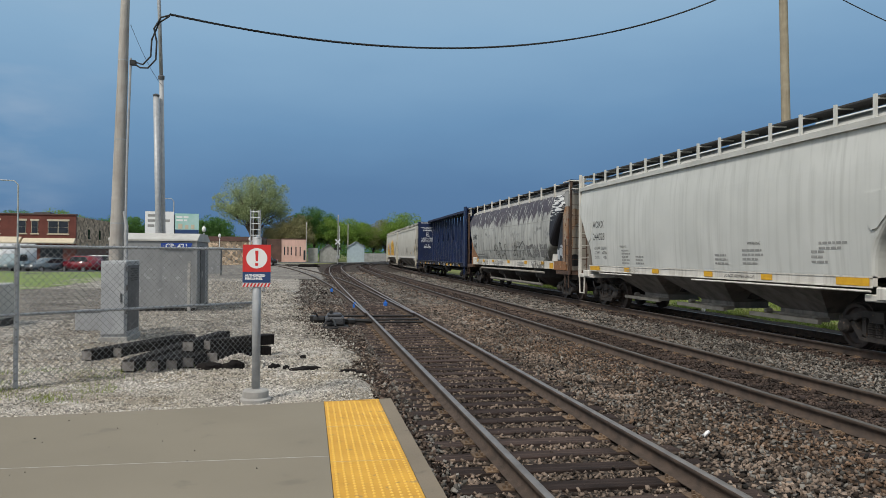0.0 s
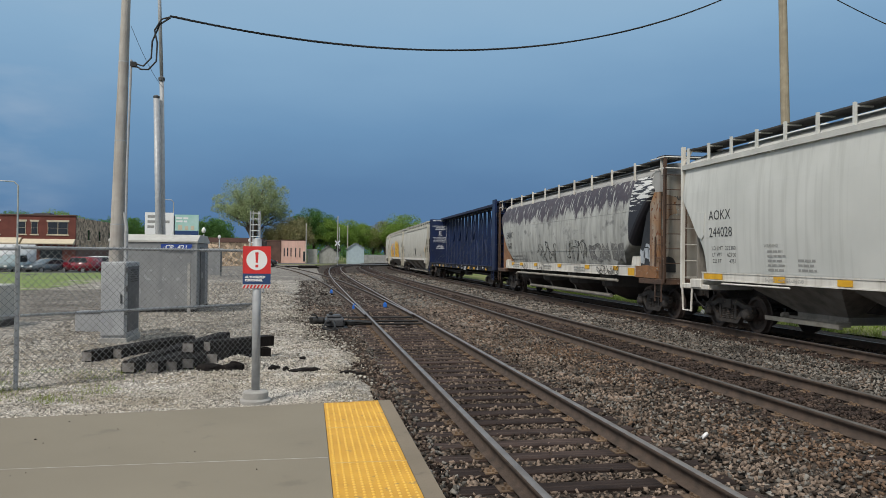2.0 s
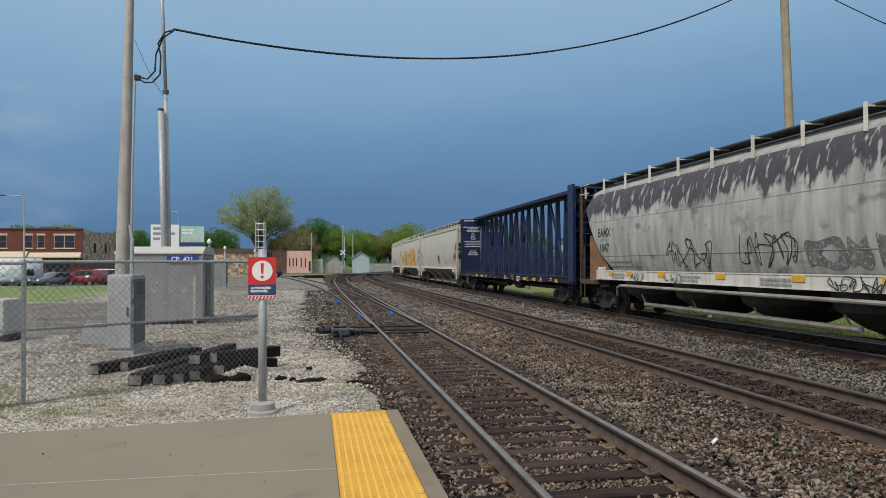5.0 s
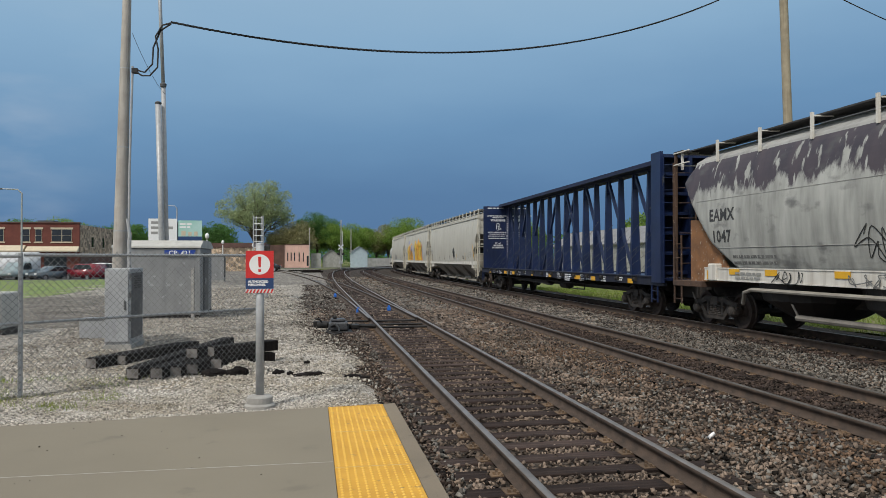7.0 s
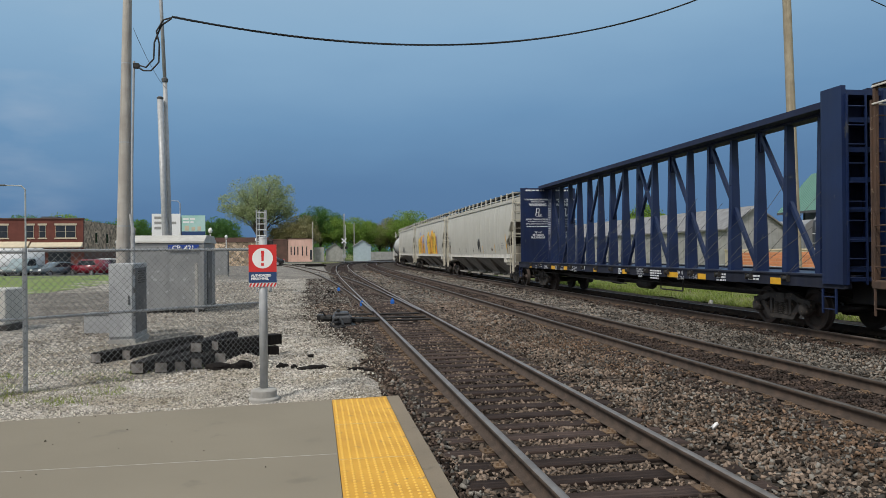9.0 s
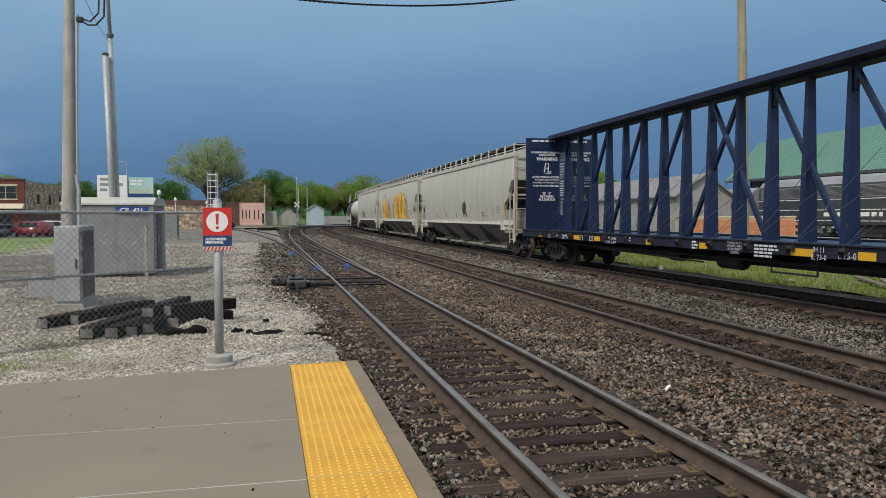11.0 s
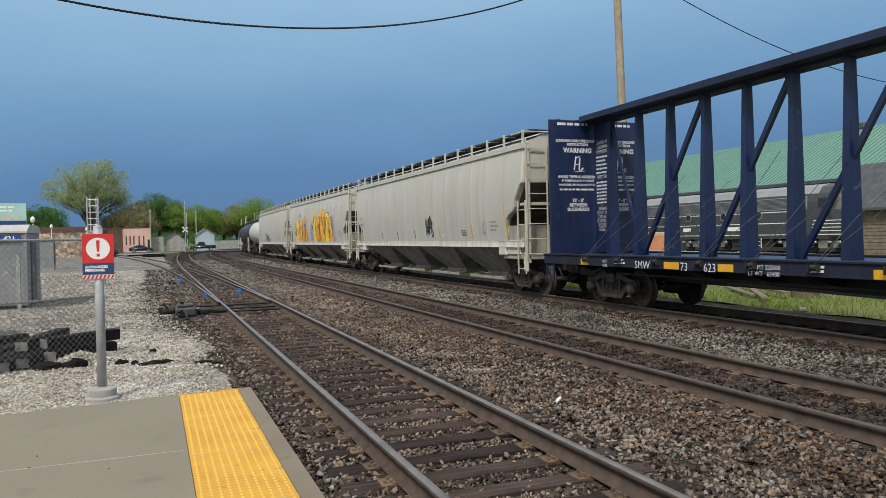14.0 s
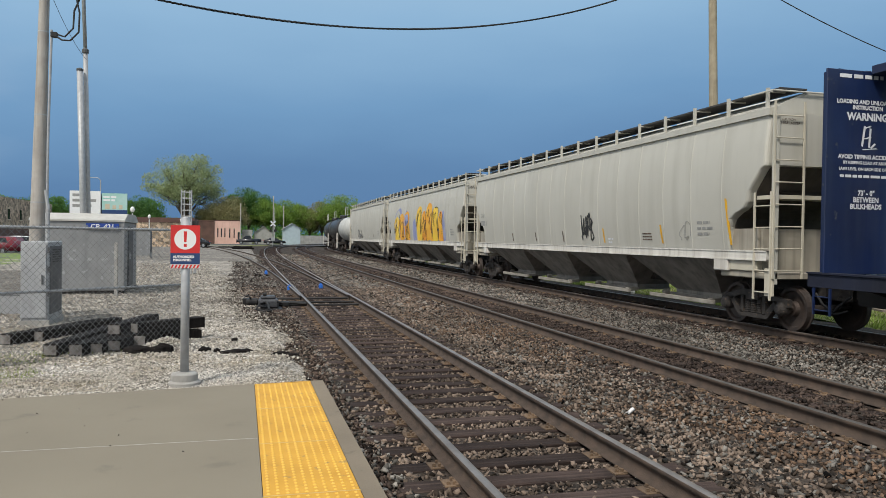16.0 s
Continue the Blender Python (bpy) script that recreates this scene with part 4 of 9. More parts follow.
def scatter_ballast():
    rs = np.random.RandomState(7)
    prof_x = np.array([-1.75, -1.3, -1.15, 1.15, 1.6, 2.15, 2.7, 3.1, 5.5, 6.0, 6.8, 7.5, 8.0, 10.5, 11.0, 11.7])
    prof_z = np.array([-0.20, -0.19, -0.212, -0.212, -0.19, -0.26, -0.21, -0.19, -0.19, -0.22, -0.27, -0.20, -0.19, -0.19, -0.22, -0.33])
    sets = {key + shape: [] for key in "bgrd" for shape in ("block", "diamond", "tent")}
    for y0, y1, x1, dens, size, shape in ((3.6, 6.5, 7.0, 560, 0.029, "block"), (6.3, 12.0, 9.5, 560, 0.028, "block"), (11.8, 20.0, 11.7, 520, 0.031, "diamond"), (19.8, 34.0, 11.7, 250, 0.038, "tent"), (33.8, 55.0, 11.7, 100, 0.052, "tent"), (54.8, 84.0, 11.7, 45, 0.080, "tent")):
        n = int((x1 + (1.7 if y0 < 8 else 3.6)) * (y1 - y0) * dens)
        x, y = rs.uniform(-1.66 if y0 < 8 else -3.6, x1, n), rs.uniform(y0, y1, n)
        z = np.interp(x, prof_x, prof_z) + 0.008 + rs.uniform(-0.020, 0.020, n) * (1.0 + 0.5 * (y0 > 30))
        # fewer stones lie on the ties themselves
        dist = np.min(np.abs(x[:, None] - np.array([0, 4.308, 9.258])[None]), axis=1)
        which = np.argmin(np.abs(x[:, None] - np.array([0, 4.308, 9.258])[None]), axis=1)
        gap = np.full(n, 9.0)
        for k in range(3):
            ty = np.array(TIE_Y[k + 1])
            near = np.abs(y[:, None] - ty[None, ty < 86]).min(axis=1)
            gap = np.where(which == k, near, gap)
        on_tie = (dist < 1.28) & (gap < (0.135 if y0 < 33 else 0.17))
        keep = ~(on_tie & (rs.uniform(size=n) < np.where(which == 1, 0.55, 0.88))) & ~((x < -1.66) & (y < 8.6)) & ~(np.abs(dist - 0.7525) < (0.11 if y0 < 33 else 0.2))
        p = np.stack((x + TRACK_X[1], y, z), -1)[keep]
        sz = size * rs.uniform(0.5, 1.0, len(p)) ** 1.4 * 1.35 * np.where(np.abs(p[:, 0] - 2.592) < 0.76, 0.84, 1.0)
        u = rs.uniform(size=len(p))
        patch = np.array([noise.noise((a * 0.6, b * 0.35, 4.0)) for a, b in p[:, :2]])
        rust = (np.abs(p[:, 0] - 5.62) < 0.70) & (u < np.where(p[:, 1] < 17, 0.42 + 0.8 * patch, 0.22))
        rust |= (p[:, 0] > 3.5) & (p[:, 0] < 5.6) & (patch > 0.15) & (u < 0.28) & (p[:, 1] < 20)
        dark = ~rust & ((np.abs(p[:, 0] - 6.90) < 0.72) | ((np.abs(p[:, 0] - 6.90) < 1.5) & (u < 0.45)) | ((np.abs(p[:, 0] - 11.85) < 1.5) & (u < 0.8)) | ((p[:, 0] < 1.3) & (u < 0.4)))
        grey = ~rust & ~dark & (((p[:, 0] > 8.3) & (u > 0.25)) | ((p[:, 0] < 1.4) & (u < 0.6)) | ((u > 0.80) & (p[:, 0] > 3.4)) | ((p[:, 1] > 30) & (u > 0.35)))
        for key, pick in (("r", rust), ("g", grey), ("d", dark), ("b", ~rust & ~grey & ~dark)):
            sets[key + shape].append((p[pick], sz[pick]))
    for key, mat, name in (("b", "stone", "brown"), ("g", "stone_grey", "grey"), ("r", "stone_rust", "rust-stained"), ("d", "stone_dark", "grimy dark")):
        for shape in ("block", "diamond", "tent"):
            p, s = (np.concatenate(q) for q in zip(*sets[key + shape]))
            rocks("ballast_stones", p, s, MT[mat], "loose " + name + " crushed ballast stones between the ties", "ballast stones", 3, shape)


scatter_ballast()


def scatter_yard():
    rs = np.random.RandomState(11)
    ps, ss = [], []
    for y0, y1, dens, size in ((8.0, 11.5, 950, 0.016), (11.5, 17.0, 360, 0.022), (17, 26, 150, 0.026), (26, 52, 32, 0.046)):
        n = int(7.6 * (y1 - y0) * dens)
        x, y = rs.uniform(-6.6, 1.0, n), rs.uniform(y0, y1, n)
        ok = (x < 0.62 + 0.22 * rs.normal(size=n) - 0.08 * np.maximum(0, y - 17)) & (y > 8.45 + (x - 0.945) * 0.125)
        z = np.array([-0.10 + 0.06 * noise.noise((a * 0.7, b * 0.7, 3)) + 0.03 * noise.noise((a * 2.3, b * 2.3, 3)) for a, b in zip(x[ok], y[ok])])
        ps.append(np.stack((x[ok], y[ok], z + 0.003), -1))
        ss.append(size * rs.uniform(0.5, 1.3, ok.sum()))
    p, s = np.concatenate(ps), np.concatenate(ss)
    patch = np.array([noise.noise((a * 0.45, b * 0.3, 9.0)) for a, b in p[:, :2]])
    pale = rs.uniform(size=len(p)) < np.clip(0.95 - (p[:, 1] - 12.5) * 0.13 + 0.9 * patch, 0.06, 1.0)
    rocks("gravel_stones", p[pale], s[pale], MT["yard_stone"], "loose pale limestone gravel", "gravel", 5)
    rocks("gravel_stones", p[~pale], s[~pale], MT["yard_stone_far"], "loose grey-brown crushed stone", "gravel", 6)


scatter_yard()


def gravel_mound():
    rs = np.random.RandomState(19)
    n = 1500
    a, r = rs.uniform(0, 6.283, n), np.abs(rs.normal(size=n)) * 0.5
    x, y = -1.15 + 0.75 * r * np.cos(a), 13.15 + 0.45 * r * np.sin(a)
    z = -0.10 + 0.20 * np.exp(-(r / 0.55) ** 2) * rs.uniform(0.3, 1.0, n)
    rocks("gravel_mound", np.stack((x, y, z), -1), 0.026 * rs.uniform(0.5, 1.2, n), MT["yard_stone"], "small mound of pale gravel beside the tie heap", "gravel", 20)


gravel_mound()
rocks("white_stone", np.array([[4.45, 7.75, -0.16]]), np.array([0.055]), MT["sign_white"], "single bright white stone lying on the ballast", "stone", 8)["kind"] = ""


def platform_grit():
    rnd = random.Random(12)
    for k in range(16):
        x, y = rnd.uniform(-2.4, 0.1), rnd.uniform(4.3, 8.0)
        rocks("grit", np.array([[x, y, 0.203]]), np.array([rnd.uniform(0.004, 0.011)]), MT["ballast"], "small dark pebble lying on the platform", "pebble", 60 + k)["kind"] = ""


platform_grit()


def yard_weeds():
    rs = np.random.RandomState(41)
    n = 2600
    cx, cy = rs.uniform(-6.0, -1.8, 26), rs.uniform(10.2, 13.2, 26)
    k = rs.randint(0, 26, n)
    x, y = cx[k] + 0.22 * rs.normal(size=n), cy[k] + 0.14 * rs.normal(size=n)
    h = 0.015 + 0.05 * rs.uniform(size=n) ** 2
    g = rs.uniform(0, 6.283, n)
    a = np.stack((x - 0.006 * np.cos(g), y - 0.006 * np.sin(g), np.full(n, -0.11)), -1)
    b = np.stack((x + 0.006 * np.cos(g), y + 0.006 * np.sin(g), np.full(n, -0.11)), -1)
    c = np.stack((x + h * rs.normal(size=n), y + h * rs.normal(size=n), -0.07 + h), -1)
    tagged(mesh_object("weeds", np.stack((a, b, c), 1).reshape(-1, 3), np.arange(3 * n).reshape(-1, 3), MT["grass"]), "thin green weeds growing in the gravel", "weeds", kind="stuff")


yard_weeds()


# ---- the train ----
RADIUS = 0.457


def gone(t):
    """Metres travelled by the train, which slows a little."""
    return 4.09 * t - 0.006 * t * t - 0.0006 * t ** 3


def coil(bm, x, y, z0, z1, r):
    prof = []
    n = 6
    for i in range(n):
        a = z0 + (z1 - z0) * i / n
        d = (z1 - z0) / n
        prof += [(a, r * 0.72), (a + d * 0.3, r), (a + d * 0.7, r)]
    prof.append((z1, r * 0.72))
    lathe(bm, prof, (x, y, 0), "z", 8)


def bogie(parent, y, mat=None):
    """A two-axle freight truck: cast side frames, springs, bolster, journals; wheelsets under it."""
    mat = mat or MT["bogie"]
    bm = bmesh.new()
    for s in (-1, 1):
        a, b = s * 0.93, s * 1.05
        top = [(-1.08, 0.50), (-1.08, 0.66), (-0.72, 0.70), (-0.45, 0.80), (0.45, 0.80), (0.72, 0.70), (1.08, 0.66), (1.08, 0.50), (0.80, 0.52), (0.46, 0.66), (-0.46, 0.66), (-0.80, 0.52)]
        extrude(bm, top, "x", a, b)
        low = [(-0.80, 0.56), (-0.68, 0.62), (-0.36, 0.30), (0.36, 0.30), (0.68, 0.62), (0.80, 0.56), (0.46, 0.20), (-0.46, 0.20)]
        extrude(bm, low, "x", a, b)
        for c in (-0.36, 0.36):
            box(bm, min(a, b), max(a, b), c - 0.05, c + 0.05, 0.28, 0.68)
        for c in (-0.20, 0.0, 0.20):
            coil(bm, s * 0.99, c, 0.30, 0.58, 0.085)
        for c in (-0.89, 0.89):
            lathe(bm, ((0.0, 0.15), (0.14, 0.15), (0.20, 0.11), (0.22, 0.06)) if s > 0 else ((-0.22, 0.06), (-0.20, 0.11), (-0.14, 0.15), (0.0, 0.15)), (s * 0.94, c, RADIUS), "x", 12)
    box(bm, -1.08, 1.08, -0.20, 0.20, 0.58, 0.80)
    ob = part("bogie", bm, mat, parent, "dusty cast-steel freight truck with coil springs")
    ob.matrix_basis = Matrix.Translation((0, y, 0))
    wheels = []
    for c in (-0.89, 0.89):
        bm = bmesh.new()
        for s in (-1, 1):
            prof = [(0.66, 0.12), (0.66, 0.34), (0.645, 0.40), (0.645, 0.485), (0.675, 0.488), (0.69, RADIUS + 0.004), (0.79, RADIUS - 0.004), (0.79, 0.385), (0.735, 0.36), (0.715, 0.17), (0.80, 0.14), (0.80, 0.10)]
            prof = [(s * p, r) for p, r in prof]
            lathe(bm, prof if s > 0 else prof[::-1], (0, 0, 0), "x", 28)
            for k in range(5):
                g = 2 * math.pi * k / 5
                lathe(bm, ((s * 0.70, 0.05), (s * 0.728, 0.035)) if s > 0 else ((s * 0.728, 0.035), (s * 0.70, 0.05)), (0, 0.26 * math.cos(g), 0.26 * math.sin(g)), "x", 6)
        tube(bm, [(-0.95, 0, 0), (0.95, 0, 0)], 0.08, 10)
        w = part("wheelset", bm, MT["wheel"], ob, "steel wheels on an axle", True)
        for f in w.data.polygons:
            f.use_smooth = False
        w.matrix_basis = Matrix.Translation((0, c, RADIUS))
        wheels.append(w)
    return ob, wheels


def hull(bm, zs, hw, ye, corner=0.25, rib=None):
    """A car body stacked of rounded oblongs: half width hw(z), half length ye(z)."""
    rings = []
    for z in zs:
        w, l = hw(z), ye(z)
        c = min(corner, w * 0.5)
        ring = []
        for sx, sy, a0 in ((-1, -1, 180), (1, -1, 270), (1, 1, 0), (-1, 1, 90)):
            for k in range(4):
                a = radians(a0 + 30 * k)
                ring.append(bm.verts.new((sx * (w - c) + c * math.cos(a), sy * (l - c) + c * math.sin(a), z)))
        rings.append(ring)
    n = len(rings[0])
    for u, v in zip(rings, rings[1:]):
        for k in range(n):
            bm.faces.new((u[k], u[(k + 1) % n], v[(k + 1) % n], v[k]))
    bm.faces.new(rings[0][::-1])
    bm.faces.new(rings[-1])
    return bm


def funnels(car, n, y0, y1, z_top, half, z_low=0.42, gate=0.24):
    """Hopper bays under the side sill."""
    pitch = (y1 - y0) / n
    for i in range(n):
        c = y0 + pitch * (i + 0.5)
        bm = bmesh.new()
        rows = [((half, pitch / 2 - 0.01), z_top), ((half * 0.93, pitch * 0.44), z_top - 0.12), ((0.52, gate + 0.06), z_low + 0.12), ((0.52, gate + 0.06), z_low)]
        rings = [[bm.verts.new((sx * w, c + sy * l, z)) for sx, sy in ((-1, -1), (1, -1), (1, 1), (-1, 1))] for (w, l), z in rows]
        for u, v in zip(rings, rings[1:]):
            for k in range(4):
                bm.faces.new((u[k], v[k], v[(k + 1) % 4], u[(k + 1) % 4]))
        bm.faces.new(rings[0])
        bm.faces.new(rings[-1][::-1])
        b = part("hopper_bay", bm, MT["bay"], car, "grimy sloped hopper bay")
        g = B((-0.56, 0.56, c - gate - 0.06, c + gate + 0.06, z_low - 0.05, z_low + 0.01), (-0.62, -0.55, c - gate - 0.2, c + gate + 0.5, z_low - 0.03, z_low + 0.03))
        part("outlet_gate", g, MT["bay"], b)
        part("outlet_rail", B((-0.98, -0.60, c - gate - 0.25, c - gate - 0.15, z_low - 0.07, z_low + 0.03), (-1.02, -0.92, c - gate - 0.4, c + gate + 0.6, z_low - 0.10, z_low), bevel=0.01), MT["dusty_gate"], b, "dusty pale gate rail")
        part("gate_capstan", lathe(bmesh.new(), ((-0.78, 0.05), (-0.74, 0.075), (-0.62, 0.075), (-0.60, 0.05)), (0, c + gate + 0.3, z_low + 0.03), "x", 8), MT["dusty_gate"], b)


def ladder(car, x, y, z0, z1, width, n, material, axis="y", name="ladder"):
    """Rungs between two stiles, spread along x or y."""
    bm = bmesh.new()
    ends = [(x, y - width / 2), (x, y + width / 2)] if axis == "y" else [(x - width / 2, y), (x + width / 2, y)]
    for a, b in ends:
        box(bm, a - 0.018, a + 0.018, b - 0.018, b + 0.018, z0, z1)
    for i in range(n):
        z = z0 + (z1 - z0) * (i + 0.35) / n
        tube(bm, [(*ends[0], z), (*ends[1], z)], 0.013, 6)
    return part(name, bm, material, car)


def couple(car, y, s):
    """Coupler, its pocket and an air hose at one end."""
    bm = B((-0.16, 0.16, min(y, y + s * 0.55), max(y, y + s * 0.55), 0.72, 0.98), bevel=0.03)
    box(bm, -0.24, 0.24, min(y + s * 0.45, y + s * 0.75), max(y + s * 0.45, y + s * 0.75), 0.68, 1.02)
    c = part("coupler", bm, MT["bogie"], car)
    part("air_hose", T([(-0.45, y, 0.8), (-0.5, y + s * 0.25, 0.6), (-0.42, y + s * 0.5, 0.42), (-0.3, y + s * 0.7, 0.5)], r=0.025), MT["black"], c)


def roof_walk(car, half_len, z, x, posts, post_z, post_x, material, post_mat):
    """A grated running board along the roof, with its brackets."""
    for s in (-1, 1):
        bm = B((s * x - 0.32, s * x + 0.32, -half_len, half_len, z - 0.035, z))
        part("running_board", bm, material, car, "dark grated running board")
        for i in range(posts):
            y = -half_len + 0.25 + (2 * half_len - 0.5) * i / (posts - 1)
            bm = B((s * post_x - 0.03, s * post_x + 0.03, y - 0.03, y + 0.03, post_z, z + 0.02))
            box(bm, min(s * post_x, s * x), max(s * post_x, s * x), y - 0.02, y + 0.02, z - 0.065, z - 0.036)
            part("bracket", bm, post_mat, car)


def hatches(car, half_len, z, n, material):
    for i in range(n):
        y = -half_len + (i + 0.5) * 2 * half_len / n
        part("hatch_cover", B((-0.36, 0.36, y - half_len / n * 0.86, y + half_len / n * 0.86, z, z + 0.13), bevel=0.04), material, car)


def place_on(hwf, y0, v0):
    """Puts (u, v) on the side that faces west: u runs towards -y, v up."""
    return lambda u, v: (-hwf(v0 + v) - 0.007, y0 - u, v0 + v)


def sill(car, half_len, z0, z1, x, material):
    for s in (-1, 1):
        bm = B((min(s * (x - 0.10), s * x), max(s * (x - 0.10), s * x), -half_len, half_len, z0, z1))
        box(bm, min(s * (x - 0.16), s * (x + 0.015)), max(s * (x - 0.16), s * (x + 0.015)), -half_len, half_len, z1 - 0.03, z1)
        box(bm, min(s * (x - 0.16), s * (x + 0.015)), max(s * (x - 0.16), s * (x + 0.015)), -half_len, half_len, z0, z0 + 0.03)
        part("side_sill", bm, material, car)


def centre_sill(car, half_len):
    part("centre_sill", B((-0.22, 0.22, -half_len, half_len, 0.72, 1.08), bevel=0.02), MT["bogie"], car)


def marks(car, x, z, ys, w=0.34, h=0.13):
    for y in ys:
        part("yellow_reflector", B((-x - 0.021, -x - 0.016, y - w / 2, y + w / 2, z - h / 2, z + h / 2)), MT["yellow_mark"], car)


def squiggle(car, place, w, h, seed, material, r=0.02, name="graffiti_tag", loops=4):
    """A sprayed line of looping strokes, lying on the side."""
    rnd = random.Random(seed)
    pts = [(-w / 2 + w * (k + rnd.uniform(-0.1, 1.1)) / loops, rnd.uniform(0, h)) for k in range(loops) for i in range(5)]
    fine = []
    for i in range(len(pts) - 1):
        p0, p1, p2, p3 = pts[max(i - 1, 0)], pts[i], pts[i + 1], pts[min(i + 2, len(pts) - 1)]
        for q in range(6):
            t = q / 6
            fine.append(Vector(tuple(0.5 * (2 * b + (c - a) * t + (2 * a - 5 * b + 4 * c - d) * t * t + (3 * b - a - 3 * c + d) * t ** 3) for a, b, c, d in zip(p0, p1, p2, p3))))
    bm = bmesh.new()
    rows = []
    for i, p in enumerate(fine):
        d = fine[min(i + 1, len(fine) - 1)] - fine[max(i - 1, 0)]
        side = Vector((-d.y, d.x)).normalized() * r
        lift = 0.003 + 0.00003 * i
        ends = [place(*(p + side)), place(*(p - side))]
        rows.append([bm.verts.new((q[0] - lift, q[1], q[2])) for q in ends])
    for a, b in zip(rows, rows[1:]):
        bm.faces.new((a[0], b[0], b[1], a[1]))
    return part(name, bm, material, car)


def blob(car, place, outline, lift, material, name="graffiti_letter"):
    """A sprayed patch with a soft curved outline that follows the side."""
    n = len(outline)
    fine = []
    for i in range(n):
        p0, p1, p2, p3 = (outline[(i + k - 1) % n] for k in range(4))
        for q in range(5):
            t = q / 5
            fine.append(tuple(0.5 * (2 * b + (c - a) * t + (2 * a - 5 * b + 4 * c - d) * t * t + (3 * b - a - 3 * c + d) * t ** 3) for a, b, c, d in zip(p0, p1, p2, p3)))
    bm = bmesh.new()
    vs = [bm.verts.new((u, v, 0)) for u, v in fine]
    bm.faces.new(vs)
    bmesh.ops.triangulate(bm, faces=bm.faces[:])
    for v in bm.verts:
        p = place(v.co.x, v.co.y)
        v.co = (p[0] - lift, p[1], p[2])
    return part(name, bm, material, car)


CARS = []


def register(car, s_mid, half, trucks):
    CARS.append((car, s_mid, half, trucks))


def hand_wheel(car, x, y, z, r):
    """A spoked hand brake wheel on a car's end."""
    bm = bmesh.new()
    n = 20
    tube(bm, [(x + r * math.cos(2 * math.pi * k / n), y, z + r * math.sin(2 * math.pi * k / n)) for k in range(n + 1)], 0.02, 6)
    for k in range(5):
        g = 2 * math.pi * k / 5 + 0.3
        tube(bm, [(x, y, z), (x + r * math.cos(g), y, z + r * math.sin(g))], 0.016, 5)
    lathe(bm, ((-0.1, 0.05), (0.03, 0.05)), (x, y, z), "y", 8)
    part("brake_wheel", bm, MT["black_iron"], car, "black spoked brake wheel")


